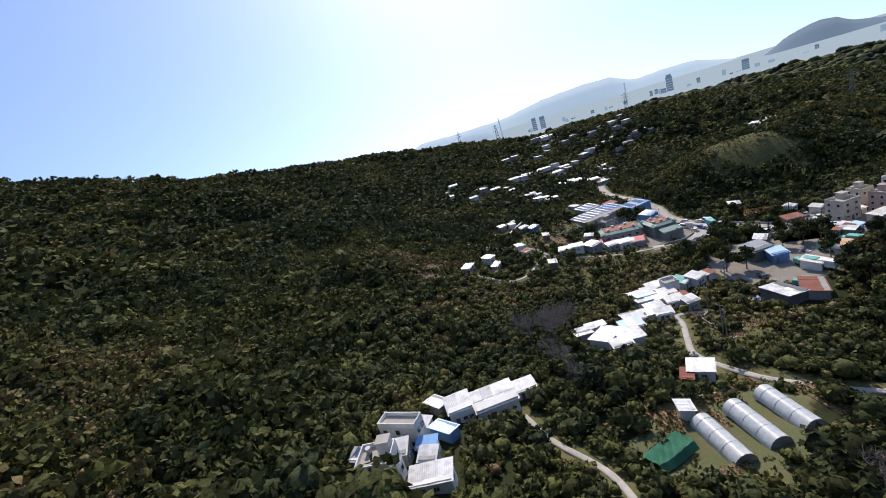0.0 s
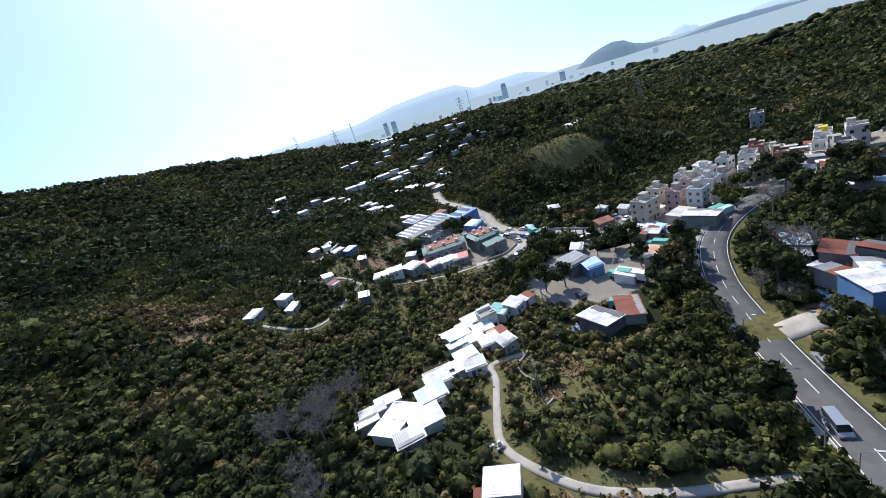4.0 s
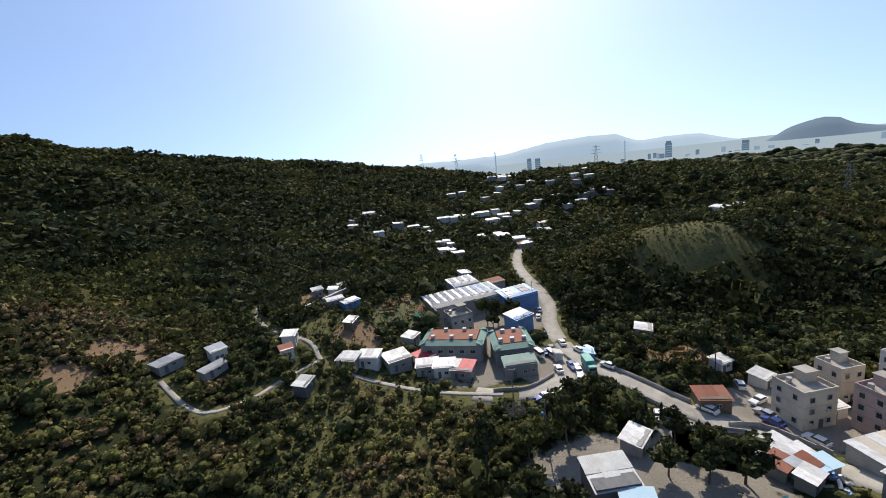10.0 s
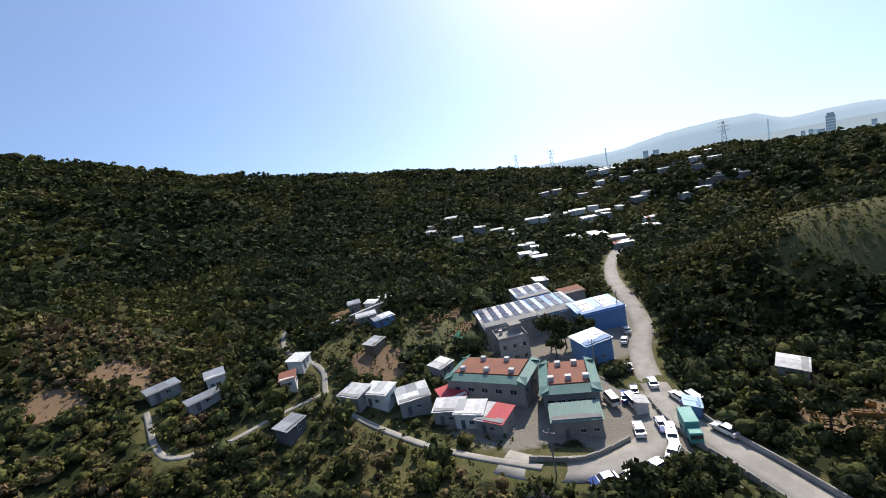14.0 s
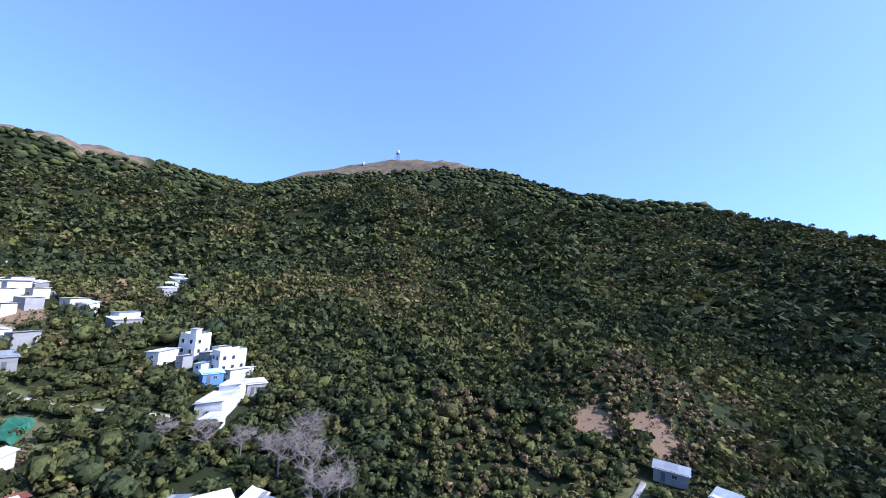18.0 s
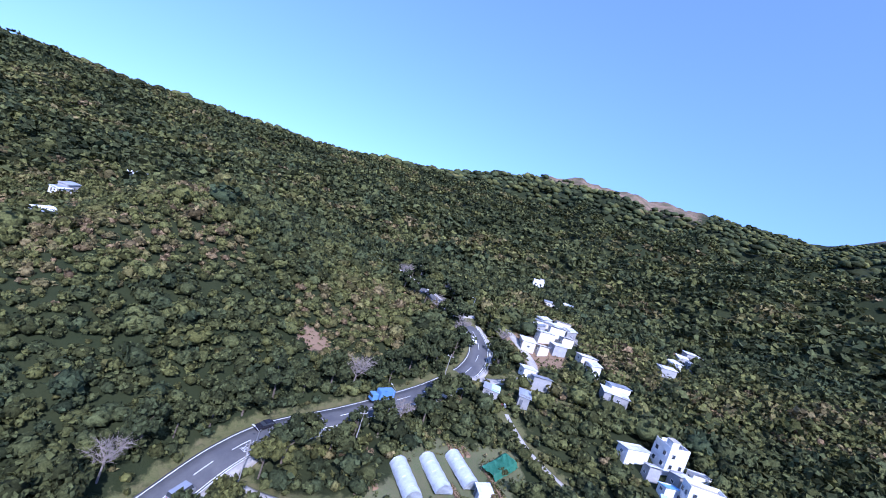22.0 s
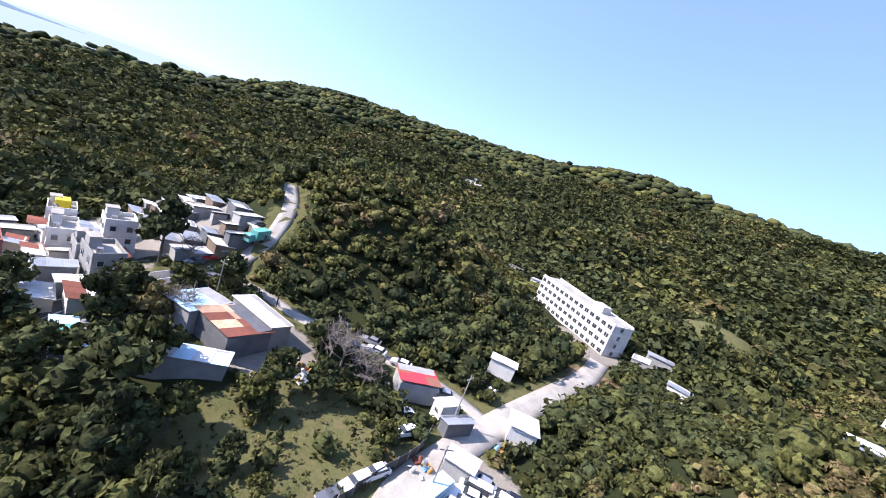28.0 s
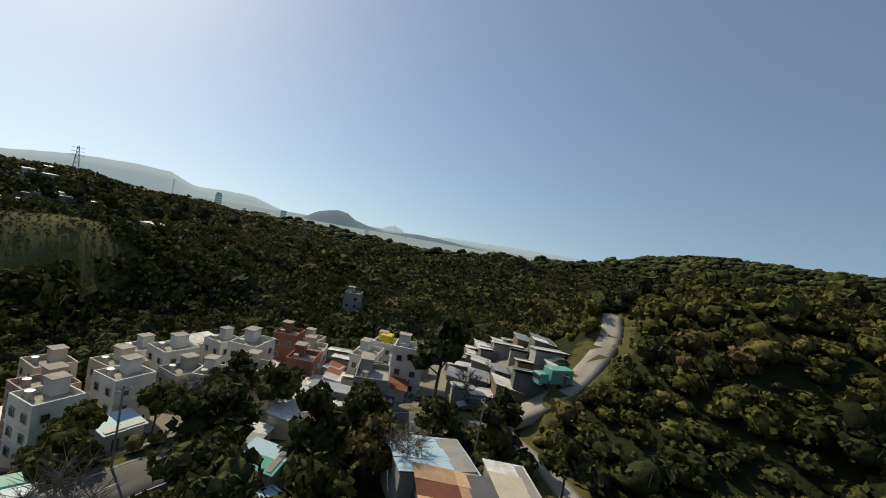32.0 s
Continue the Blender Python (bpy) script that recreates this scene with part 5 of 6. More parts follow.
for name, some, templates in (("woodland", np.hypot(x + 40, y + 30) < 150, near_crowns), ("outer_woodland", np.hypot(x + 40, y + 30) >= 150, further_crowns)):
    tagged(plant(name, x[some], y[some], size[some], rnd.uniform(0.7, 1.12, int(some.sum())), tint[some], templates), "dense evergreen woodland canopy in mixed dark and yellowish greens", "woodland", kind="stuff")
# Scrub, bamboo and bushes between the trees.
x, y = jittered(160, 2.3)
keep = free_of_things(x, y, 0.1) & (grassy(x, y) < 0.62)
keep &= rnd.random(len(x)) < np.where(np.exp(-(((x + 46) / 42) ** 2 + ((y - 158) / 34) ** 2)) > 0.3, 0.95, np.where((np.hypot(x + 20, y) < 125) & (y > -25), 0.62, 0.45))
x, y = x[keep], y[keep]
bush = [crown_template(14, 20 + k, core=True, leaf=0.42) for k in range(5)]
tagged(plant("undergrowth", x, y, rnd.uniform(0.6, 1.5, len(x)), rnd.uniform(0.7, 1.3, len(x)), np.clip(patches(x, y) + 0.18 + rnd.normal(0, 0.16, len(x)), 0, 1), bush),
       "tangled bushes, banana clumps and tall grass between trees", "undergrowth", kind="stuff")
# Weeds on the open grass.
x, y = jittered(175, 1.6)
g = np.zeros(len(x), bool)
for ox, oy, reach, kind in OPEN:
    if kind in (0, 1, 3):
        g |= np.hypot(x - ox, y - oy) < reach
g |= grassy(x, y) > 0.25
g |= meadow(x, y) > 0.4
g &= (road_distance(x, y) > 0.4) & (rnd.random(len(x)) < 0.7)
for fx, fy, reach in FOOT:
    g &= np.hypot(x - fx, y - fy) > reach * 0.95
x, y = x[g], y[g]
tagged(plant("weeds", x, y, rnd.uniform(0.25, 0.8, len(x)), rnd.uniform(0.5, 1.1, len(x)), np.clip(0.62 + rnd.normal(0, 0.15, len(x)), 0, 1), [crown_template(7, 40 + k, core=False, leaf=0.6) for k in range(4)]),
       "rough tufts of weeds and dry grass on open ground", "weeds", kind="stuff")
# Middle distance and the far slopes.
mid_crowns = [crown_template(18, 60 + k, core=False, leaf=0.42) for k in range(5)]
x, y = jittered(720, 6.6)
r0 = np.hypot(x + 20, y)
bearing = np.degrees(np.arctan2(-(x + 20), y))
keep = (r0 >= 267) & (r0 < 720) & (grassy(x, y) < 0.3 + 0.3 * rnd.random(len(x))) & free_of_things(x, y, 1.0)
x, y = x[keep], y[keep]
tagged(plant("hillside_woods", x, y, rnd.uniform(3.8, 6.5, len(x)) * (1 - 0.15 * scrubland(x, y)), rnd.uniform(0.42, 1.0, len(x)), np.clip(patches(x, y) + 0.05 + rnd.normal(0, 0.12, len(x)), 0, 1), mid_crowns),
       "continuous dark woodland on the hillsides", "woodland", kind="stuff")
far_crowns = [crown_template(0, 80 + k) for k in range(5)]
x, y = jittered(1900, 13.5)
r0 = np.hypot(x + 20, y)
bearing = np.degrees(np.arctan2(-(x + 20), y))
z = height(x, y)
keep = (r0 >= 715) & (r0 < 1900) & (z < 450 + 40 * rnd.random(len(x))) & ~((z > 230 + 24 * rnd.random(len(x))) & (bearing > 79) & (bearing < 100)) & (z > -30)
x, y = x[keep], y[keep]
tagged(plant("far_woods", x, y, rnd.uniform(6.5, 12, len(x)), rnd.uniform(0.55, 0.85, len(x)), np.clip(patches(x, y) - 0.05 + rnd.normal(0, 0.08, len(x)), 0, 1), far_crowns, sink=0.45),
       "woodland covering the far mountain slopes", "woodland", kind="stuff")


def limb(b, start, end, r1, r2, n=5):
    a, e = Vector(start), Vector(end)
    made = bmesh.ops.create_cone(b, cap_ends=True, segments=n, radius1=r1, radius2=r2, depth=(e - a).length)["verts"]
    bmesh.ops.transform(b, matrix=Matrix.Translation((a + e) / 2) @ (e - a).to_track_quat("Z", "Y").to_matrix().to_4x4(), verts=made)


def tree_master(seed, tall, spread, leaves, bare=False, tint=0.35):
    """A tree with a tapered trunk, limbs and a crown of leaf clumps, or of bare twigs."""
    rng = random.Random(seed)
    ob = thing("tree", 0, 0, -500)
    b = bmesh.new()
    top = Vector((rng.uniform(-0.4, 0.4), rng.uniform(-0.4, 0.4), tall * 0.62))
    limb(b, (0, 0, -0.6), top, tall * 0.028, tall * 0.014, 7)
    tips = []
    for k in range(7 if bare else 6):
        a = k * 2.4 + rng.uniform(-0.4, 0.4)
        start = top * rng.uniform(0.55, 1.0)
        end = start + Vector((math.cos(a) * spread * rng.uniform(0.5, 0.9), math.sin(a) * spread * rng.uniform(0.5, 0.9), tall * rng.uniform(0.12, 0.34)))
        limb(b, start, end, tall * 0.012, tall * 0.005)
        tips.append(end)
        if bare:
            for _ in range(4):
                c = start.lerp(end, rng.uniform(0.4, 1.0))
                e = c + Vector((rng.uniform(-1, 1), rng.uniform(-1, 1), rng.uniform(0.3, 1.0))) * spread * 0.45
                limb(b, c, e, tall * 0.005, tall * 0.002, 4)
                tips.append(e)
    part("trunk", b, TWIG if bare else BARK, ob)
    if bare:
        b = bmesh.new()
        for tip in tips:
            for _ in range(10):
                e = tip + Vector((rng.uniform(-1, 1), rng.uniform(-1, 1), rng.uniform(-0.2, 1))) * spread * 0.42
                limb(b, tip - (e - tip) * 0.2, e, 0.035, 0.012, 3)
        part("twig_mass", b, TWIG, ob)
    else:
        vs, ts, off = [], [], 0
        for k, tip in enumerate(tips + [top + Vector((0, 0, tall * 0.28))]):
            v, t = crown_template(leaves, seed * 31 + k, core=True, leaf=0.3)
            q = spread * rng.uniform(0.42, 0.62)
            vs.append(v * q + np.array(tip))
            ts.append(t + off)
            off += len(v)
        tris = np.concatenate(ts)
        crown = new("crown", bulk_mesh("crown", np.concatenate(vs), tris, LEAF, np.full(len(tris), tint)))
        crown.parent = ob
    return ob


MASTERS = [tree_master(1, 9, 3.2, 60, tint=0.12), tree_master(2, 8, 3.0, 60, tint=0.3), tree_master(3, 10, 3.6, 70, tint=0.2), tree_master(4, 7, 2.8, 60, tint=0.55), tree_master(5, 8, 3.2, 60, tint=0.78)]
BARE = [tree_master(6, 8, 3.4, 0, True), tree_master(7, 6.5, 2.8, 0, True)]


def stand(master, x, y, size, label, group):
    z = on_ground(x, y)
    ob = copy_thing(master, pose(x, y, z, 0, 0, random.uniform(0, 360)) @ Matrix.Diagonal((size, size, size, 1)))
    ob.scale = (size, size, size * random.uniform(0.9, 1.15))
    return tagged(ob, label, "tree", group)


def row_of_trees(line, width, side, first, last, step, group, pick=(0, 1, 2)):
    for i in range(first, last, step):
        w = line[min(i + 1, len(line) - 1)] - line[i]
        w = w / (np.hypot(*w) + 1e-9)
        off = side * (width / 2 + random.uniform(3.0, 6.0))
        x, y = line[i][0] + w[1] * off, line[i][1] - w[0] * off
        if not bool(free_of_things(np.array([x]), np.array([y]), 0.3)[0]):
            continue
        if random.random() < 0.16:
            stand(random.choice(BARE), x, y, random.uniform(0.8, 1.2), "bare leafless roadside tree with pale branches", group)
        else:
            stand(MASTERS[random.choice(pick)], x, y, random.uniform(0.75, 1.2), "evergreen roadside tree with a dense dark crown", group)


main_line = LINES[0][2]
row_of_trees(main_line, 8, 1, 30, len(main_line) - 40, 3, "trees along the road")
row_of_trees(main_line, 8, -1, 24, len(main_line) - 40, 3, "trees along the road", (0, 1, 2, 3))
for i, (tx, ty, s, k) in enumerate([(2, 13, 1.0, 0), (0, 19, 1.1, 1), (27, -8, 1.0, 2), (24, -3, 0.8, 0), (29, -2, 0.9, 1), (33, 4, 0.8, 0), (22, 3, 0.7, 2), (-6, -14, 1.1, 0), (0, -19, 1.2, 4), (-12, -18, 1.1, 2), (14, -22, 1.1, 0), (10, -10, 0.9, 0), (21, 22, 1.0, 2), (30, 25, 1.0, 0),
                                    (36, 22, 0.9, 1), (12, 26, 1.2, 3), (6, 32, 1.0, 0), (74, 72, 1.0, 0), (71, 75, 0.9, 2), (78, 69, 1.0, 1), (67, 70, 0.8, 0), (92, 50, 1.2, 0), (96, 45, 1.0, 2), (66, 22, 0.9, 0), (68, 14, 1.0, 1), (72, 5, 1.1, 2), (80, 0, 1.0, 0), (62, 6, 0.8, 3),
                                    (36, -42, 1.0, 3), (44, -40, 0.9, 3), (50, -46, 1.0, 3), (54, -55, 1.2, 0), (50, -62, 1.1, 1), (38, -56, 1.2, 2), (34, -68, 1.1, 0), (32, -74, 1.0, 4), (54, -88, 1.5, 0), (38, -84, 0.9, 1), (36, -92, 1.0, 0), (8, -92, 0.9, 2), (12, -96, 1.0, 0), (26, -97, 0.9, 1), (-14, -84, 0.6, 3), (5, -79, 0.9, 1), (33, -58, 0.9, 3), (26, -58, 1.0, 2), (-1, -58, 0.8, 1), (8, -64, 1.0, 3), (38, -74, 0.9, 2), (8, -58, 1.2, 0), (16, -60, 1.3, 2), (20, -68, 1.1, 1),
                                    (4, -74, 0.8, 3), (-2, -66, 0.6, 0), (-8, -66, 0.5, 3), (0, -84, 0.8, 0), (-24, -20, 1.1, 3), (-38, -18, 1.0, 1), (-46, -22, 1.1, 3), (-56, -24, 1.0, 0), (-64, -24, 0.9, 3)]):
    stand(MASTERS[k], tx, ty, s, ("dark evergreen tree", "leafy green tree", "broad dark tree", "light green tree", "reddish-brown leaved tree")[k] + " standing among yards and gardens", "valley trees")
for tx, ty, s in [(-58, 56, 1.2), (-66, 58, 1.4), (-72, 54, 1.3), (-62, 62, 1.2), (-86, 44, 1.1), (-92, 38, 0.9), (-82, 50, 1.0), (-16, -31 - 3, 1.1), (-30, -22, 1.0), (2, -91, 1.3), (-3, -92, 1.2), (30, -78, 1.0), (-8, -44, 1.3), (-2, -42, 1.2), (22, -48, 1.3), (6, -40, 1.2), (56, -50, 1.1), (50, -92, 1.0), (20, 34, 0.8), (-74, 60, 1.3)]:
    stand(random.choice(BARE), tx, ty, s, "grey leafless tree with a haze of fine twigs", "bare trees")
# Tall casuarinas against the sky on the near ridge.
for i in range(26):
    a = radians(-63 - i * 1.25 + random.uniform(-0.5, 0.5))
    rr = 400 + random.uniform(-45, 45)
    stand(MASTERS[i % 3], -20 - math.sin(a) * rr, math.cos(a) * rr, random.uniform(1.3, 2.1), "tall thin tree on the ridge against the sky", "ridge trees")


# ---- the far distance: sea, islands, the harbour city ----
# Distance haze painted into the surfaces as blue colour and glow, paler further off.
HAZE = [painted_haze_material("painted_haze_far", (0.42, 0.57, 0.72), 0.72), painted_haze_material("painted_haze_mid", (0.28, 0.42, 0.56), 0.65), painted_haze_material("painted_haze_near", (0.15, 0.25, 0.36), 0.5)]
SEA = painted_haze_material("sea_painted_haze", (0.50, 0.63, 0.74), 0.58)
b = bmesh.new()
rim = [b.verts.new((-20 - math.sin(radians(a)) * q, math.cos(radians(a)) * q, -40)) for q, a in [(900, v) for v in range(-150, -29, 6)] + [(4700, v) for v in range(-30, -151, -6)]]
b.faces.new(rim)
bmesh.ops.solidify(b, geom=b.faces[:], thickness=0.5)
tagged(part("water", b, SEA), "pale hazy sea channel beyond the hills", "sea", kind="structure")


def far_hill(name, tops, distance, mat, label, base=-62.0):
    """A far ridge: bearing and angle of its crest over the eye's level, as a solid hill range at that distance."""
    b = bmesh.new()
    tops = sorted(tops)
    n = 60
    bear = np.linspace(tops[0][0], tops[-1][0], n)
    rise = np.interp(bear, [t[0] for t in tops], [t[1] for t in tops]) + 0.05 * fbm(bear * 40, bear * 0, 60, distance % 7)
    rows = []
    for d, k in ((-260, 0.0), (-120, 0.62), (0, 1.0), (140, 0.55), (300, 0.0)):
        q = distance + d
        rows.append([b.verts.new((-20 - math.sin(radians(a)) * q, math.cos(radians(a)) * q, base + (57 + q * math.tan(radians(e)) - base) * k * min(1.0, 8 * i / n, 8 * (n - 1 - i) / n + 0.02))) for i, (a, e) in enumerate(zip(bear, rise))])
    for p, q in zip(rows, rows[1:]):
        for i in range(n - 1):
            b.faces.new((p[i], p[i + 1], q[i + 1], q[i]))
    return tagged(part(name, b, mat, None, "", True), label, "far hills", kind="structure")


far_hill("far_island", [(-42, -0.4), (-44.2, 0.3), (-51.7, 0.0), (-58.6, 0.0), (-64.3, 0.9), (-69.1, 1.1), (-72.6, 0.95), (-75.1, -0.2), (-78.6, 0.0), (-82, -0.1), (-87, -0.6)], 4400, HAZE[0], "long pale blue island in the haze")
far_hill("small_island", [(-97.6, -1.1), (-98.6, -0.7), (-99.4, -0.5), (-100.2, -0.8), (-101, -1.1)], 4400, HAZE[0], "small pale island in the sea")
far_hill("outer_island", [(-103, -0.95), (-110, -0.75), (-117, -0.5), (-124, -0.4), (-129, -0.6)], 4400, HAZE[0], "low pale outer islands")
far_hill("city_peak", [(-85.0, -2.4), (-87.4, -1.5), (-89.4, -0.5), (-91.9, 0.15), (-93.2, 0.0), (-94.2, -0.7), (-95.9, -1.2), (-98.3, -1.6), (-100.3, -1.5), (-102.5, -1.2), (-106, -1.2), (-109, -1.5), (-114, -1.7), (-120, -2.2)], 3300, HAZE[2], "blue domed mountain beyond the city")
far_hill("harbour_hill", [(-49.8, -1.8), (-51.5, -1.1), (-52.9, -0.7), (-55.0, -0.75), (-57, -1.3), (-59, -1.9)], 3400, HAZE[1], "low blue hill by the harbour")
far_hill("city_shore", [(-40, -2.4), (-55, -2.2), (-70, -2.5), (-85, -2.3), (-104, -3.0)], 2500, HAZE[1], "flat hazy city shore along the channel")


# Towers of the harbour city.
def tower(bearing, low, high, wide, distance, mat, label="pale high-rise tower in the haze", steps=1):
    x, y = -20 - math.sin(radians(bearing)) * distance, math.cos(radians(bearing)) * distance
    z0, z1 = -62.0, 57 + distance * math.tan(radians(high))
    w = 2 * distance * math.tan(radians(wide / 2))
    ob = thing("tower_block", x, y, z0, bearing, label, "high-rise", "harbour city towers")
    # The towers take the painted haze, so they glow without being lit.
    part("shaft", box(w, w * 0.8, (z1 - z0) * (0.9 if steps > 1 else 1.0), taper=0.94), mat, ob)
    if steps > 1:
        part("crown_storeys", box(w * 0.72, w * 0.6, (z1 - z0) * 0.1, 0, 0, (z1 - z0) * 0.9), mat, ob)
    n = 6
    for k in range(n):
        part("window_band", box(w * 0.9, w * 0.82, (z1 - z0) / n * 0.18, 0, 0, (z1 - z0) * (0.2 + 0.68 * k / n)), HAZE[1], ob)
    return ob


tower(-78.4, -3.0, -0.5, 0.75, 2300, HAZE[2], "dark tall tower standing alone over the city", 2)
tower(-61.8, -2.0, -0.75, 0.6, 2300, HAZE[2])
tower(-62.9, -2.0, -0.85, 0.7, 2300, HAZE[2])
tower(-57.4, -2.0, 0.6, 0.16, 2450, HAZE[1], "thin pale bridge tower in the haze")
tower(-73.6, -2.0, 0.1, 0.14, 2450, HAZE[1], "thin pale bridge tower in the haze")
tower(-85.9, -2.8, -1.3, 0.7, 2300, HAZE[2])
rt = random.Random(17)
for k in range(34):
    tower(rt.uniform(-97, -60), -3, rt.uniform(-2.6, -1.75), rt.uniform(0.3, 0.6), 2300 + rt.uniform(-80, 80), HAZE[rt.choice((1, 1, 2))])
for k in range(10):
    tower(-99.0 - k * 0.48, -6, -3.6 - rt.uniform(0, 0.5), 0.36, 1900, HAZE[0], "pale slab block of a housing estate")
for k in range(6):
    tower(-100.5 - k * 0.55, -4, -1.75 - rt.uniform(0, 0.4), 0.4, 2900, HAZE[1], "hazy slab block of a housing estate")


# Radar domes and masts on the highest top.
STEELDARK = material("mast_grey", (0.22, 0.22, 0.23), (0.3, 0.3, 0.31), 2.0, 0.7)


def at_bearing(bearing, distance):
    return -20 - math.sin(radians(bearing)) * distance, math.cos(radians(bearing)) * distance


x, y = at_bearing(51.0, 2060)
ob = thing("radar_tower", x, y, on_ground(x, y) - 3, 0, "tall lattice radar tower with a white dome on the bare top", "radar tower")
b = bmesh.new()
for sx in (-1, 1):
    for sy in (-1, 1):
        bar((sx * 8, sy * 8, 0), (sx * 6, sy * 6, 34), 1.2, b)
for k in range(5):
    bar((-8, -8, k * 7), (7, 7, k * 7 + 7), 0.7, b)
    bar((8, -8, k * 7), (-7, 7, k * 7 + 7), 0.7, b)
part("lattice", b, STEELDARK, ob)
part("deck", box(17, 17, 3, 0, 0, 34), STEELDARK, ob)
d = bmesh.new()
bmesh.ops.create_icosphere(d, subdivisions=3, radius=8, matrix=pose(0, 0, 43))
part("dome", d, PLASTER, ob, "white radar dome", True)
x, y = at_bearing(55.6, 2060)
ob = thing("radar_dome", x, y, on_ground(x, y), 0, "white radar dome on a low building on the top", "radar dome")
part("building", box(16, 10, 7), STEELDARK, ob)
d = bmesh.new()
bmesh.ops.create_icosphere(d, subdivisions=3, radius=6, matrix=pose(0, 0, 11))
part("dome", d, PLASTER, ob, "", True)
for k, bg in enumerate((52.2, 52.8, 53.3)):
    x, y = at_bearing(bg, 2050)
    ob = thing("mast", x, y, on_ground(x, y), 0, "thin radio mast on the bare top", "mast", "masts on the top")
    part("pole", tube(1.0, 22, n=6, top=0.4), STEELDARK, ob)


def pylon(bearing, distance, tall):
    x, y = at_bearing(bearing, distance)
    ob = thing("pylon", x, y, on_ground(x, y), bearing, "grey lattice power pylon on the wooded ridge", "pylon", "power pylons")
    b = bmesh.new()
    w = tall * 0.1
    for sx in (-1, 1):
        for sy in (-1, 1):
            bar((sx * w, sy * w, 0), (sx * w * 0.2, sy * w * 0.2, tall), tall * 0.008, b, 4)
    for k in range(6):
        f, g = 1 - 0.8 * k / 6, 1 - 0.8 * (k + 1) / 6
        bar((-w * f, -w * f, tall * k / 6), (w * g, -w * g, tall * (k + 1) / 6), tall * 0.005, b, 4)
        bar((w * f, -w * f, tall * k / 6), (-w * g, -w * g, tall * (k + 1) / 6), tall * 0.005, b, 4)
    part("lattice", b, STEELDARK, ob)
    for k in (0.66, 0.8, 0.93):
        part("crossarm", box(tall * 0.36 * (1.4 - 0.5 * k), tall * 0.012, tall * 0.012, 0, 0, tall * k), STEELDARK, ob)


pylon(-51.4, 600, 30)
pylon(-46.8, 720, 30)
pylon(-95.9, 430, 26)
pylon(-70.3, 520, 28)



# ---- vehicles ----
def car_master(paint, seed, van=False):
    ob = thing("car", 0, 0, -600)
    l, w = (4.6, 1.75) if not van else (4.8, 1.85)
    b = bmesh.new()
    profile = [(-l / 2, 0.35), (-l / 2, 0.8), (-l / 2 + 0.1, 1.05), (-l * 0.28, 1.1), (l * 0.22, 1.08), (l / 2 - 0.15, 0.85), (l / 2, 0.6), (l / 2, 0.35)] if not van else [(-l / 2, 0.35), (-l / 2, 1.1), (l * 0.4, 1.1), (l / 2, 0.85), (l / 2, 0.35)]
    sides = [[b.verts.new((x, s * w / 2, z)) for x, z in profile] for s in (-1, 1)]
    b.faces.new(sides[0])
    b.faces.new(sides[1][::-1])
    for i in range(len(profile)):
        j = (i + 1) % len(profile)
        b.faces.new((sides[0][j], sides[0][i], sides[1][i], sides[1][j]))
    part("body", b, paint, ob)
    roof = 1.46 if not van else 1.95
    c = bmesh.new()
    lo, hi = ((-l * 0.42, l * 0.2), (-l * 0.3, l * 0.06)) if not van else ((-l * 0.49, l * 0.38), (-l * 0.48, l * 0.26))
    ring = [[c.verts.new((x, s * w / 2 * k, z)) for s in (-1, 1)] for (x, z, k) in ((lo[0], 1.06, 0.97), (hi[0], roof, 0.82), (hi[1], roof, 0.82), (lo[1], 1.05, 0.97))]
    c.faces.new([q[0] for q in ring])
    c.faces.new([q[1] for q in ring][::-1])
    for p, q in zip(ring, ring[1:]):
        c.faces.new((p[0], p[1], q[1], q[0]))
    part("cabin_glass", c, GLASS, ob)
    part("roof", box((hi[1] - hi[0]) * 1.02, w * 0.83, 0.05, (hi[0] + hi[1]) / 2, 0, roof), paint, ob)
    for sx in (-0.31, 0.31):
        for sy in (-1, 1):
            wheel = part("wheel", tube(0.32, 0.22, l * sx, sy * (w / 2 - 0.1) + 0.11, 0.32, 12, tilt=(90, 0, 0)), TYRE, ob)
            part("rim", tube(0.19, 0.24, l * sx, sy * (w / 2 - 0.1) + 0.12, 0.32, 10, tilt=(90, 0, 0)), STEEL, wheel)
    for sy in (-0.6, 0.6):
        part("headlight", box(0.08, 0.35, 0.16, l / 2 - 0.03, sy, 0.62), FRAME, ob)
        part("tail_light", box(0.08, 0.3, 0.16, -l / 2 + 0.02, sy, 0.8), RED_TIN, ob)
    return ob


def truck_master(cab, load, seed, length=7.0, tall=2.4):
    ob = thing("lorry", 0, 0, -600)
    part("cab", box(1.9, 2.2, 1.9, length / 2 - 0.95, 0, 0.55, 0.12, taper=0.93), cab, ob)
    part("windscreen", box(0.06, 1.9, 0.7, length / 2 + 0.0, 0, 1.45, tilt=(0, -4, 0)), GLASS, ob)
    part("chassis", box(length - 0.6, 1.1, 0.3, -0.2, 0, 0.5), DARK_WALL, ob)
    part("load_box", box(length - 2.3, 2.35, tall, -1.1, 0, 0.85, 0.04), load, ob)
    for sx in (-0.32, -0.14, 0.34):
        for sy in (-1, 1):
            part("wheel", tube(0.48, 0.3, length * sx, sy * 0.98 + 0.15, 0.48, 12, tilt=(90, 0, 0)), TYRE, ob)
    return ob


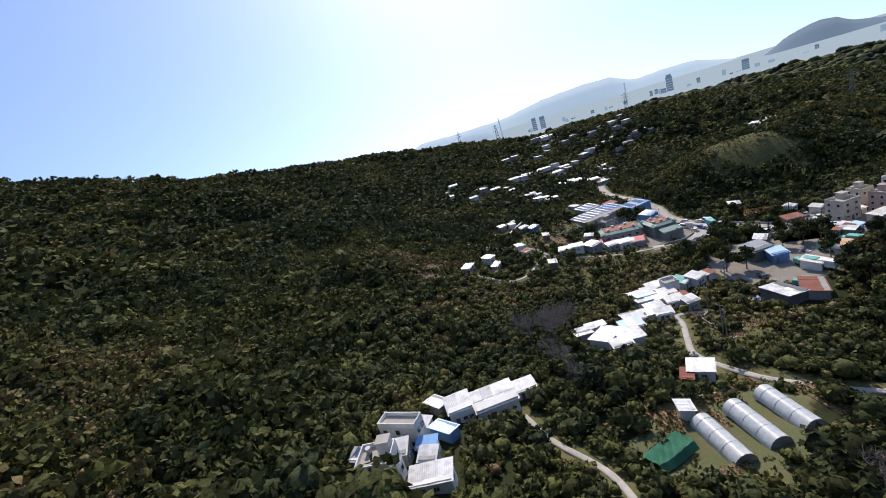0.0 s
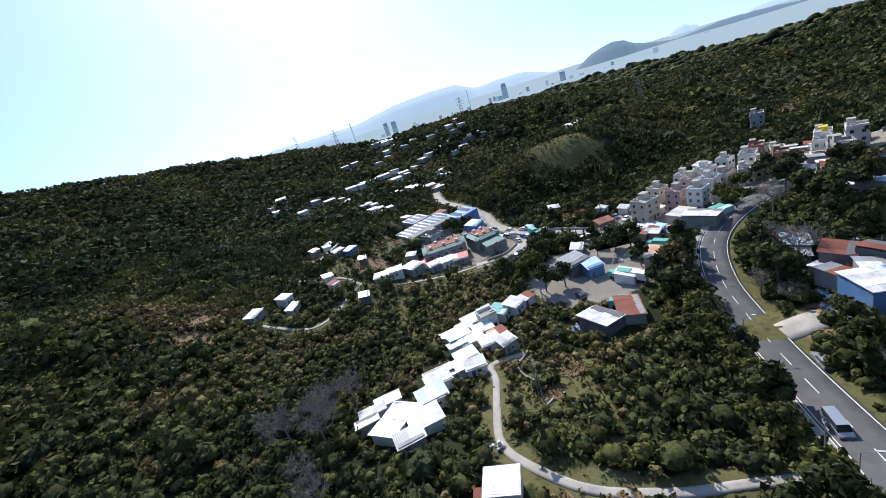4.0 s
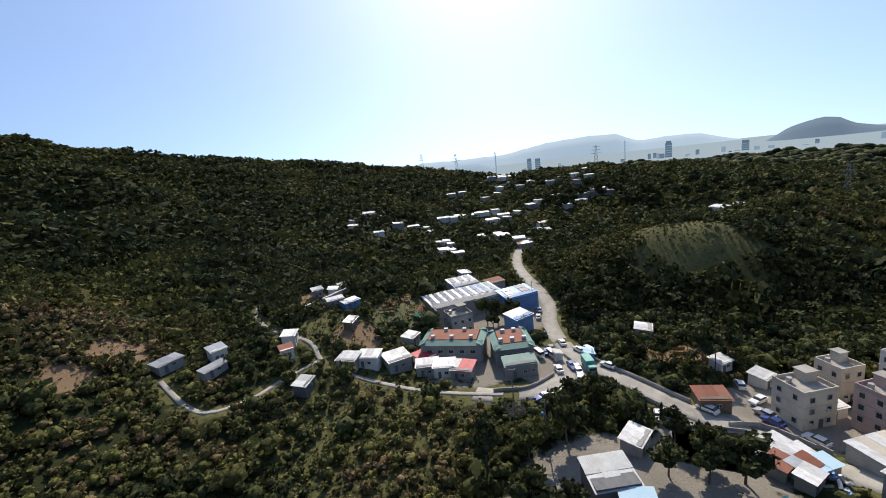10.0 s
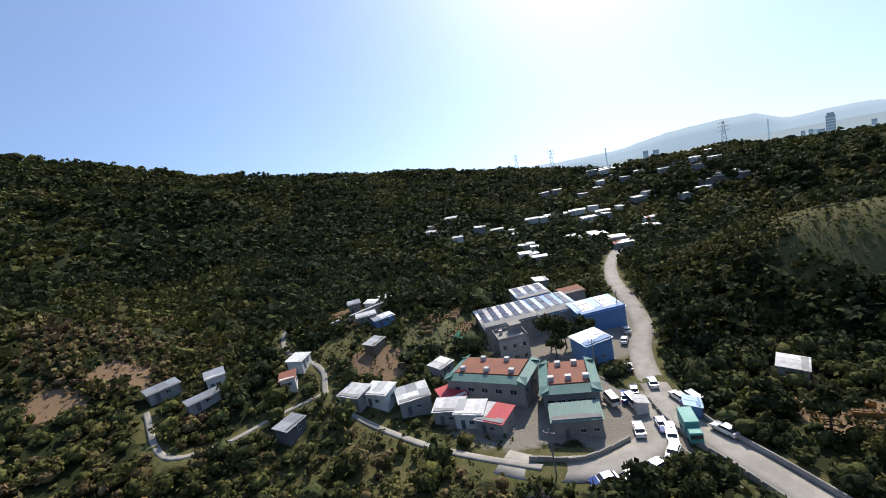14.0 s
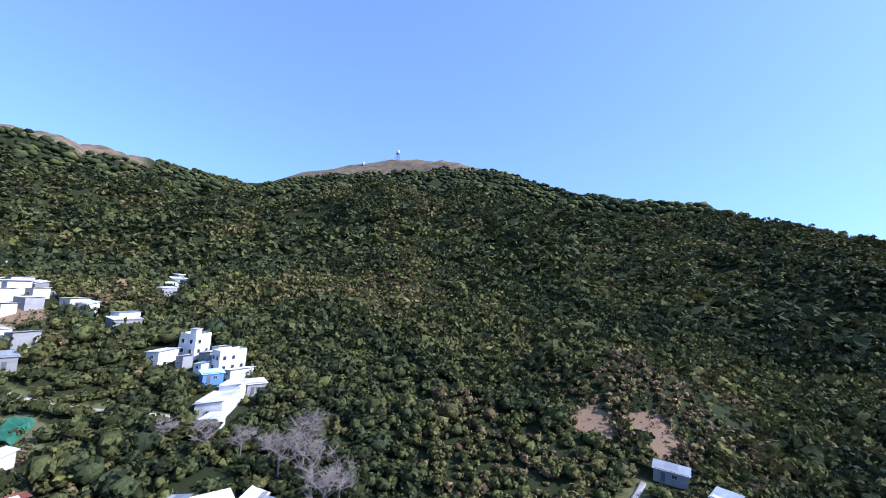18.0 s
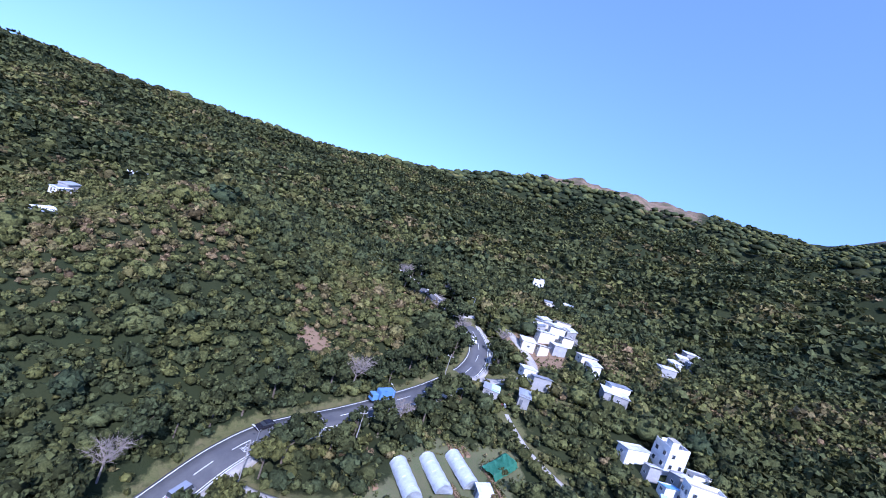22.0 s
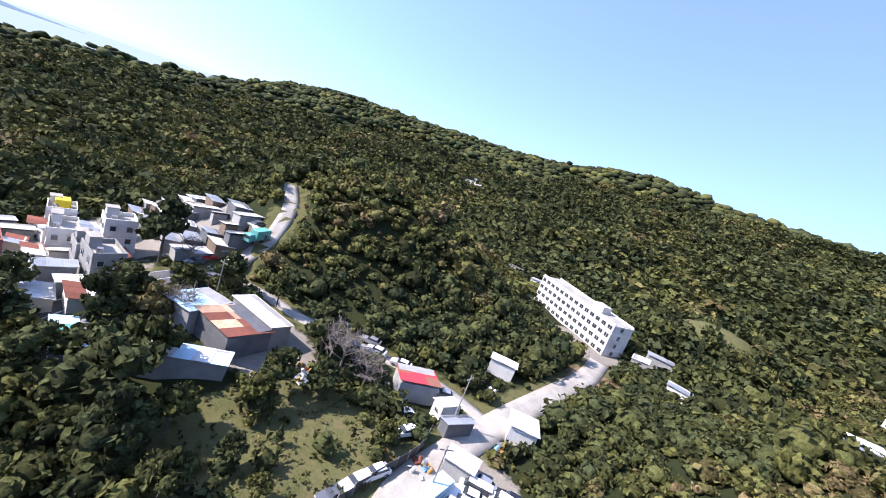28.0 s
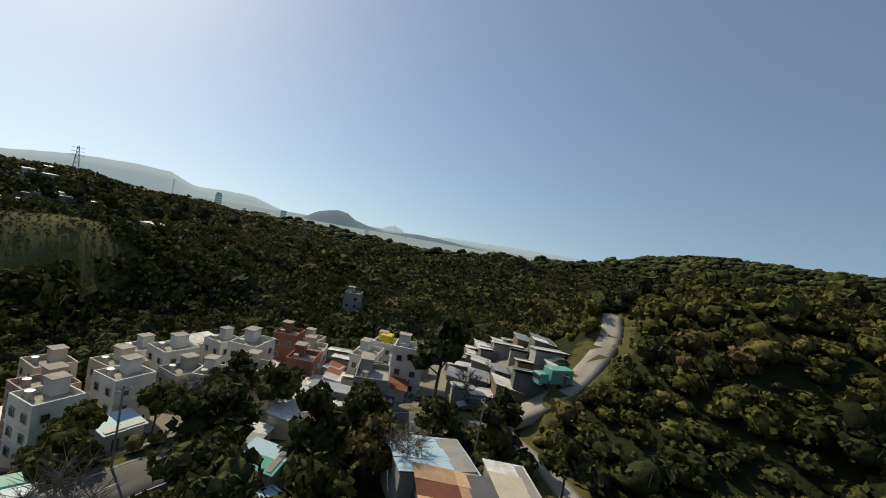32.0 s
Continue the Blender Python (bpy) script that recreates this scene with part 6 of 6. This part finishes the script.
CARS = [car_master(p, i) for i, p in enumerate(CAR_PAINTS)]
VANS = [car_master(CAR_PAINTS[0], 20, True), car_master(CAR_PAINTS[1], 21, True)]
LORRIES = [truck_master(PLASTER, WHITE_TIN, 1), truck_master(TEAL, TEAL, 2), truck_master(BLUE_WALL, BLUE_WALL, 3), truck_master(PLASTER, PALE_BLUE, 4)]
COLOURS = ("white", "silver", "black", "dark blue", "grey", "red")


def park(master, x, y, turn, label, category, group="", lift=0.2):
    return tagged(copy_thing(master, pose(x, y, on_ground(x, y) + lift, 0, 0, turn)), label, category, group)


def heading(line, i):
    w = line[i + 1] - line[i]
    return math.degrees(math.atan2(w[1], w[0])), np.array([w[1], -w[0]]) / np.hypot(*w)


def beside(line_no, i, off, k, label, group, flip=False):
    line = LINES[line_no][2]
    a, n = heading(line, i)
    x, y = line[i] + n * off
    park(k, x, y, a + (180 if flip else 0), label, "van" if k in VANS else "lorry" if k in LORRIES else "car", group)


rc = random.Random(5)
# Cars at the junction and along the valley road.
for i, (cx, cy, a) in enumerate([(36.5, 31, 160), (41, 29.5, 165), (46, 29, 195), (50, 31, 215), (52.5, 34, 225), (49, 36.5, 40), (61.5, 33, 62), (64, 36.5, 62), (67, 43.5, 40), (72, 52, 33), (57, 25.5, 75), (33.5, 33.5, 150), (62, 45, 35), (58, 44.5, 35), (47.5, 0.5, 70), (41.5, 6.5, 70), (39, 8.5, 200), (86, 61.5, 25), (92, 64.5, 45)]):
    k = rc.choice((0, 0, 1, 2, 4, 0, 3))
    park(CARS[k], cx, cy, a, COLOURS[k] + " saloon car parked at the junction", "car", "cars at the junction")
park(CARS[0], 51.8, 32.2, 218, "white taxi-like car parked at the junction", "car")
for cx, cy, a in [(54.5, 45.5, 57), (57.5, 43.0, 57), (64.5, 34, 62)]:
    park(VANS[0], cx, cy, a, "white van parked by the works", "van", "white vans")
park(LORRIES[1], 53.5, 29.5, 220, "small dark green lorry in a row of cars", "lorry")
for cx, cy, a, k in [(52.5, -11, 60, 3), (55, -9.5, 60, 1), (60, -8, 150, 0), (66, -4, 20, 0), (49.5, -18, 60, 0)]:
    park(CARS[k], cx, cy, a, COLOURS[k] + " car parked in front of the apartment house", "car", "cars by the apartment houses")
# Gravel yard.
park(CARS[2], -6, 8, 30, "dark car parked on the gravel yard", "car")
for cx, cy, a, k in [(-13, -3.5, 80, 1), (3.5, -3.5, 60, 1), (1, -8, 60, 0), (21, -16, 62, 1), (15, -10, 60, 1)]:
    park(LORRIES[k], cx, cy, a, ("white box lorry", "teal box lorry")[k] + " parked at the edge of the yard", "lorry", "yard lorries")
# On the main road.
for i, off, k, text, flip in [(46, -2.0, CARS[3], "dark blue car on the road", True), (60, 1.9, CARS[0], "white car on the road", False), (62, -5.6, CARS[2], "black car on the road verge", False), (64, -5.6, CARS[1], "silver car on the road verge", False), (84, 1.9, LORRIES[2], "blue lorry driving up the road", False),
                              (98, 1.9, CARS[2], "dark car on the road", False), (108, -1.9, VANS[1], "grey van on the road", True), (116, 4.6, CARS[1], "silver car parked on the verge", False)]:
    beside(0, i, off, k, text, "traffic", flip)
for cx, cy, a, k in [(36, -35.5, 120, 1), (34, -37.5, 120, 3)]:
    park(LORRIES[k], cx, cy, a, "pale teal box lorry parked beside the road", "lorry", "roadside lorries")
for i, (cx, cy) in enumerate([(40, -88), (40.5, -91.5), (38.5, -95), (49, -93), (49.5, -97), (49, -101), (50, -105), (52, -110)]):
    k = rc.choice((0, 1, 2, 4, 5))
    park(CARS[k], cx, cy, 95 + rc.uniform(-12, 12) if i > 2 else 10, COLOURS[k] + " car in the parking strip by the village", "car", "cars by the village")
park(LORRIES[1], 46.5, -106, 98, "green minibus-like lorry by the village road", "lorry")
# The breakers' yard: rows of cars side by side.
for r in range(3):
    for i in range(8):
        k = rc.choice((0, 0, 1, 2, 4, 0, 3))
        cx, cy = -27.2 - r * 4.6 - i * 0.25, -74.5 - i * 1.9
        if r == 2 and i > 5:
            continue
        park(CARS[k] if rc.random() < 0.8 else VANS[0], cx, cy, 5 + rc.uniform(-8, 8), COLOURS[k] + " scrapped car packed in the breakers' yard", "car", "scrapped cars")
for i, (cx, cy, a) in enumerate([(-16.5, -78, 70), (-15.5, -75, 75), (-14.5, -72, 70), (-15, -88, 60), (-14, -104, 30), (-3, -105, 20), (3, -104, 15), (6, -106, 20), (-21, -113, 95), (-12, -92, 60), (-9, -93, 50)]):
    k = rc.choice((0, 1, 0, 4))
    park(CARS[k], cx, cy, a, COLOURS[k] + " car standing beside the works road", "car", "cars along the works road")
for cx, cy, a, k in [(-14.5, -66, 55, 0), (-24.5, -79.5, 80, 3), (-25.5, -58, 75, 2), (13, -100, 20, 2)]:
    park(LORRIES[k], cx, cy, a, ("white box lorry", "", "blue lorry", "lorry with a pale blue box")[k] + " parked by the works road", "lorry", "works lorries")
for m in CARS + VANS + LORRIES + MASTERS + BARE:
    for o in (*m.children_recursive, m):
        bpy.data.objects.remove(o)


# ---- walls, beds, poles and other small things ----
SHADE_NET = material("green_shade_net", (0.05, 0.22, 0.13), (0.08, 0.28, 0.17), 2.0, 0.9, bump=0.3)
BLACK_FENCE = material("dark_hoarding", (0.045, 0.045, 0.05), (0.09, 0.085, 0.08), 1.5, 0.8, random_tint=0.3)
POLE = material("weathered_pole", (0.30, 0.28, 0.25), (0.2, 0.18, 0.16), 0.8, 0.9)
ORANGE = material("orange_mesh", (0.42, 0.22, 0.06), (0.3, 0.17, 0.06), 1.0, 0.85)


def wall_along(name, points, tall, thick, mat, label, category="wall", panel=2.2, sink=0.5, post=None):
    """A wall or fence of panels that follows the ground along a line."""
    line = smooth_line(points, panel)
    ob = thing(name, line[0][0], line[0][1], 0, 0, label, category)
    for p, q in zip(line, line[1:]):
        a, l = math.degrees(math.atan2(q[1] - p[1], q[0] - p[0])), float(np.hypot(*(q - p)))
        z = min(on_ground(*p), on_ground(*q))
        mx, my = (p + q) / 2 - line[0]
        part("panel", box(l - 0.03, thick, tall + sink, mx, my, z - sink, tilt=(0, 0, a)), mat, ob)
        if post:
            part("post", box(0.12, thick + 0.1, tall + 0.15 + sink, p[0] - line[0][0], p[1] - line[0][1], z - sink), post, ob)
    return ob


wall_along("hoarding", [(-6, -55), (-8.5, -59), (-13, -66.5), (-15.5, -71.5), (-17.2, -79), (-18.6, -86), (-17.8, -92)], 1.9, 0.08, BLACK_FENCE, "dark hoarding fence along the grass lot", "fence", 2.0, post=POLE)
wall_along("boundary_wall", [(44, -4), (47, -9), (45.5, -15), (43, -20)], 1.2, 0.25, GREY_WALL, "pale boundary wall before the apartment house", post=CONCRETE)
wall_along("slab_wall", [(36.5, 7), (41, 0), (43.5, -7)], 0.9, 0.22, CONCRETE, "low concrete wall beside the empty slab")
wall_along("garden_wall", [(-33, 20), (-40, 21.5), (-46, 18), (-49, 13)], 0.7, 0.3, CONCRETE, "low stone garden wall beside a footpath")
wall_along("garden_wall", [(-52, 9), (-57, 12.5), (-60, 8)], 0.6, 0.3, CONCRETE, "low stone wall round a garden terrace")
wall_along("field_wall", [(-79, 9.5), (-86, 11.5), (-92, 20)], 0.5, 0.35, CONCRETE, "low earth-coloured wall along vegetable beds")
wall_along("yard_wall", [(-18, 10), (-8, 16), (0, 21)], 0.8, 0.2, CONCRETE, "low concrete wall at the gravel yard's edge")
wall_along("stream_wall", [(30, 46), (36, 39), (46, 36.5)], 1.0, 0.3, CONCRETE, "concrete stream wall below the works")

# The bridge part of the valley road: parapets, girder and ribs.
v_line, v_level = LINES[1][2], LINES[1][3]
i0, i1 = int(np.argmin(np.hypot(v_line[:, 0] - 62, v_line[:, 1] - 38))), int(np.argmin(np.hypot(v_line[:, 0] - 45, v_line[:, 1] - 2)))
deck, deck_level = v_line[i0:i1], v_level[i0:i1]
bridge = thing("bridge", deck[0][0], deck[0][1], 0, 0, "concrete road bridge with ribbed parapets over the stream", "bridge")
for name, side, wide, up, drop in (("parapet", 3.1, 0.28, 1.05, 0.2), ("parapet", -3.1, 0.28, 1.05, 0.2), ("girder", 3.7, 0.8, -0.25, 2.6), ("lower_rail", 5.6, 0.25, 0.1, 1.6), ("ramp", 4.7, 1.6, -0.9, 1.6)):
    verts, tris = ribbon(deck, deck_level, wide, up, side, drop)
    ob = new(name, bulk_mesh(name, verts - np.array([deck[0][0], deck[0][1], 0]), tris, CONCRETE))
    ob.parent = bridge
for i in range(0, len(deck) - 1):
    w = deck[i + 1] - deck[i]
    w = w / np.hypot(*w)
    for off, tall, dz in ((3.32, 1.15, -0.1), (5.8, 1.5, -1.4)):
        p = deck[i] + np.array([w[1], -w[0]]) * off - deck[0]
        part("rib", box(0.3, 0.3, tall, p[0], p[1], deck_level[i] + dz, tilt=(0, 0, math.degrees(math.atan2(w[1], w[0])))), CONCRETE, bridge)

# Concrete slab of the empty lot beside the bridge.
b = bmesh.new()
sz = max(on_ground(px, py) for px, py in ((36.7, 5.4), (42.4, -7.5), (30.5, -9.7), (27.1, 3.6), (34, -2))) + 0.12
top = [b.verts.new((px, py, sz)) for px, py in ((36.7, 5.4), (27.1, 3.6), (30.5, -9.7), (42.4, -7.5))]
b.faces.new(top)
bmesh.ops.solidify(b, geom=b.faces[:], thickness=1.0)
tagged(part("slab", b, CONCRETE), "empty concrete slab stained brown and grey", "slab", kind="structure")


def vegetable_bed(x, y, w, l, turn, seed, rows=3):
    """A raised bed of dark soil with rows of leaves."""
    z = on_ground(x, y)
    ob = thing("vegetable_bed", x, y, z, turn, "raised vegetable bed with green leafy rows", "garden bed", "vegetable beds")
    part("soil", box(w, l, 1.15, 0, 0, -0.85, taper=0.92), SOIL, ob)
    g = np.random.default_rng(seed)
    vs, ts, off = [], [], 0
    for r in range(rows):
        for k in range(int(l / 0.55)):
            if g.random() < 0.2:
                continue
            v, t = crown_template(4, int(g.integers(1e6)), core=False, leaf=0.8)
            vs.append(v * g.uniform(0.16, 0.3) + np.array([(r + 0.5) / rows * w - w / 2, -l / 2 + 0.4 + k * 0.55, 0.42]))
            ts.append(t + off)
            off += len(v)
    tris = np.concatenate(ts)
    rows_ob = new("leaf_mass", bulk_mesh("leaf_mass", np.concatenate(vs), tris, LEAF, np.full(len(tris), g.uniform(0.35, 0.75))))
    rows_ob.parent = ob
    tagged(rows_ob, "green leaves in rows", kind="stuff")


rb = random.Random(31)
for cx, cy, turn, n, m, w, l in [(-84, 5, -46, 4, 2, 1.3, 6), (-90, 10.5, -46, 4, 2, 1.2, 6.5), (-101, 15.5, -46, 3, 2, 1.3, 6), (-106, 7.5, -46, 3, 2, 1.3, 6), (-82, -4, -46, 4, 2, 1.2, 6), (-97, 22, -40, 3, 1, 1.5, 7), (-100.5, 17, -46, 2, 1, 1.2, 5),
                                 (54, 104, 40, 6, 2, 1.8, 9), (66, 108, 40, 6, 2, 1.8, 9), (78, 124, 40, 6, 2, 1.8, 9), (110, 186, 50, 7, 1, 2.2, 16), (-7, 84, 30, 3, 2, 1.3, 5), (75, 14, 25, 4, 2, 1.3, 5), (84, 21, 25, 3, 2, 1.3, 5), (138, 110, 50, 6, 1, 2, 12), (-52, 12, 10, 3, 1, 1.4, 6), (-43, 8, 30, 3, 1, 1.4, 6)]:
    c, s = math.cos(radians(turn)), math.sin(radians(turn))
    for i in range(n):
        for j in range(m):
            u, v = (i - (n - 1) / 2) * (w + 0.55), (j - (m - 1) / 2) * (l + 0.8)
            x, y = cx + u * c - v * s, cy + u * s + v * c
            if all(math.hypot(x - fx, y - fy) > reach * 0.8 for fx, fy, reach in FOOT):
                vegetable_bed(x, y, w, l * rb.uniform(0.8, 1.0), turn + rb.uniform(-2, 2), rb.randrange(9999))


def shade_tent(x, y, w, l, turn, label):
    """A sagging net on posts."""
    z = on_ground(x, y)
    ob = thing("shade_net", x, y, z, turn, label, "shade net")
    b = bmesh.new()
    n, m = 10, 6
    grid = [[b.verts.new((-l / 2 + l * i / n, -w / 2 + w * j / m, on_ground(x + (-l / 2 + l * i / n) * math.cos(radians(turn)) - (-w / 2 + w * j / m) * math.sin(radians(turn)), y + (-l / 2 + l * i / n) * math.sin(radians(turn)) + (-w / 2 + w * j / m) * math.cos(radians(turn))) - z
                           + (1.7 if 0 < j < m else 0.5) - 0.14 * ((i + j) % 2))) for j in range(m + 1)] for i in range(n + 1)]
    for i in range(n):
        for j in range(m):
            b.faces.new((grid[i][j], grid[i + 1][j], grid[i + 1][j + 1], grid[i][j + 1]))
    bmesh.ops.solidify(b, geom=b.faces[:], thickness=0.02)
    part("net", b, SHADE_NET, ob, "green shade net")
    for i in range(5):
        for j in (-1, 1):
            part("post", tube(0.04, 2.6, -l / 2 + 0.3 + (l - 0.6) * i / 4, j * (w / 2 - 0.8), -0.9, 5), POLE, ob)


shade_tent(-108.0, 15.8, 5.2, 9.5, 158, "green shade net tent over seedling beds")
shade_tent(55, 94.5, 4.5, 8, 35, "green shade net over terraced beds")


def power_pole(x, y, tall, turn, label="grey wooden power pole with a crossarm"):
    z = on_ground(x, y)
    ob = thing("power_pole", x, y, z, turn, label, "pole", "power poles")
    part("pole", tube(0.16, tall + 0.6, 0, 0, -0.6, 8, top=0.1), POLE, ob)
    part("crossarm", box(2.0, 0.12, 0.14, 0, 0, tall - 0.8), POLE, ob)
    for k in (-0.85, 0, 0.85):
        part("insulator", tube(0.07, 0.22, k, 0, tall - 0.66, 6), FRAME, ob)


SPOTS = [(-54.6, 13.1), (-52.8, 14.2), (-126.4, -8.7), (-94.2, -16), (-70, -26), (-36, 20), (-12, 18), (20, 26), (41, -45), (35, -89), (-24, -80), (-19.5, -97), (30, 40), (62, 54), (96, 69)]
for i, (px, py) in enumerate(SPOTS):
    power_pole(px, py, 8.5 + (i % 3), 30 + 37 * i)


def lamp_post(x, y, turn):
    ob = thing("street_lamp", x, y, on_ground(x, y), turn, "slim grey street lamp beside the road", "street lamp", "street lamps")
    part("pole", tube(0.1, 8.6, 0, 0, -0.5, 8, top=0.06), STEEL, ob)
    part("arm", bar((0, 0, 8.0), (1.6, 0, 8.4), 0.05), STEEL, ob)
    part("lamp_head", box(0.7, 0.25, 0.12, 1.8, 0, 8.35), FRAME, ob)


m_line = LINES[0][2]
for i in range(34, len(m_line) - 30, 17):
    a, nrm = heading(m_line, i)
    x, y = m_line[i] - nrm * 5.2
    lamp_post(x, y, a - 90)


def cypress(x, y, tall, seed):
    ob = thing("cypress", x, y, on_ground(x, y), 0, "slim dark cypress standing beside a concrete slab", "tree", "cypresses")
    part("trunk", tube(0.14, 1.2, 0, 0, -0.3, 6), BARK, ob)
    vs, ts, off = [], [], 0
    for k in range(7):
        v, t = crown_template(26, seed + k, leaf=0.4)
        r = 0.75 * (1 - (k / 7.5) ** 1.5)
        vs.append(v * np.array([r, r, tall / 10]) + np.array([0, 0, 0.9 + tall * 0.86 * k / 7]))
        ts.append(t + off)
        off += len(v)
    tris = np.concatenate(ts)
    c = new("crown", bulk_mesh("crown", np.concatenate(vs), tris, LEAF, np.full(len(tris), 0.1)))
    c.parent = ob


for i, (px, py, tall) in enumerate([(36.1, 10.3, 6), (37.6, 7.6, 5.4), (-3, -73, 3.0), (-79, 19, 3.2)]):
    cypress(px, py, tall, 300 + 10 * i)


def palm(x, y, tall, seed):
    rng = random.Random(seed)
    ob = thing("palm", x, y, on_ground(x, y), rng.uniform(0, 360), "tall slender palm with drooping fronds", "palm", "palms")
    b = bmesh.new()
    for k in range(5):
        limb(b, (0.05 * k * k / 5, 0, tall * k / 5 - (0.4 if k == 0 else 0)), (0.05 * (k + 1) ** 2 / 5, 0, tall * (k + 1) / 5), 0.2 - 0.02 * k, 0.18 - 0.02 * k, 7)
    part("trunk", b, BARK, ob)
    for k in range(12):
        a = k * 0.524 + rng.uniform(-0.2, 0.2)
        lift = rng.uniform(-0.2, 0.9)
        b = bmesh.new()
        rows = []
        for j in range(6):
            q = j / 5
            r, z = 2.2 * q, tall + lift * q * 1.6 - 1.7 * q * q
            w = 0.42 * (1 - q) ** 0.6 + 0.03
            rows.append([b.verts.new((0.25 + math.cos(a) * r - math.sin(a) * w * e, math.sin(a) * r + math.cos(a) * w * e, z - 0.15 * abs(e))) for e in (-1, 0, 1)])
        for p, q in zip(rows, rows[1:]):
            for e in (0, 1):
                b.faces.new((p[e], p[e + 1], q[e + 1], q[e]))
        part("frond", b, LEAF, ob)


for i, (px, py, tall) in enumerate([(66, 4, 8), (67.5, 1.5, 9), (64.5, 6.5, 7), (33, -66, 5), (30.5, -67.5, 4.5), (29, -70, 5), (-96, 28, 4), (-30, 12, 4.5)]):
    palm(px, py, tall, 400 + i)


def heap(x, y, r, n, seed, label):
    """A pile of scrap: bent plates, drums and bars."""
    rng = random.Random(seed)
    z = on_ground(x, y)
    ob = thing("scrap_heap", x, y, z, 0, label, "scrap heap", "scrap heaps")
    for k in range(n):
        a, q = rng.uniform(0, 6.28), r * math.sqrt(rng.random())
        up = max(0.0, 1 - q / r) * 1.1
        mat = rng.choice((STEEL, RUST_TIN, PLASTER, BLUE_TIN, DARK_WALL, WHITE_TIN, GREY_TIN, ORANGE))
        tilt = (rng.uniform(-35, 35), rng.uniform(-35, 35), rng.uniform(0, 180))
        if k % 4 == 0:
            part("drum", tube(0.3, 0.9, q * math.cos(a), q * math.sin(a), up, 10, tilt=tilt), mat, ob)
        else:
            part("scrap_piece", box(rng.uniform(0.5, 1.8), rng.uniform(0.3, 1.1), rng.uniform(0.08, 0.5), q * math.cos(a), q * math.sin(a), up * 0.8 - 0.1, 0.03, tilt=tilt), mat, ob)


for i, (px, py, r, n) in enumerate([(6, -86, 2.6, 26), (3, -90, 2.4, 22), (-3, -97, 2.2, 20), (9, -83, 2.0, 16), (-12, -59, 2.2, 20), (-6, -56, 2.4, 22), (-16, -49.5, 2.2, 20), (-25, -60.5, 1.8, 16), (-20.5, -84, 1.8, 14), (-29, -99, 2.2, 20), (36.5, -9.5, 2.2, 20), (34, -20, 2.0, 18), (-22.5, 8.5, 1.6, 12), (16, -3, 1.8, 14), (26, 31, 1.8, 12), (52, 47, 1.6, 12), (-70, 18.5, 1.4, 10), (-131, 10, 1.6, 12), (58, -84, 1.6, 12), (-36, -64, 2.0, 18), (-33, -42.5, 2.4, 22), (-37, -44.5, 2.2, 20), (-29, -41.5, 2.0, 18), (-23.5, -42.5, 2.0, 18)]):
    heap(px, py, r, n, 500 + i, "pile of scrap metal, drums and plates on bare ground")

# Orange mesh fences round the allotments.
for i, (px, py, turn) in enumerate([(72.5, 17, 25), (77, 10, -60), (82, 19, 25), (79, 14, 115)]):
    ob = thing("mesh_fence", px, py, on_ground(px, py), turn, "faded orange plastic mesh fence round a garden plot", "fence", "allotment fences")
    part("mesh", box(7, 0.04, 1.1, 0, 0, 0), ORANGE, ob)
    for k in range(5):
        part("post", tube(0.04, 1.6, -3.4 + k * 1.7, 0, -0.3, 5), POLE, ob)
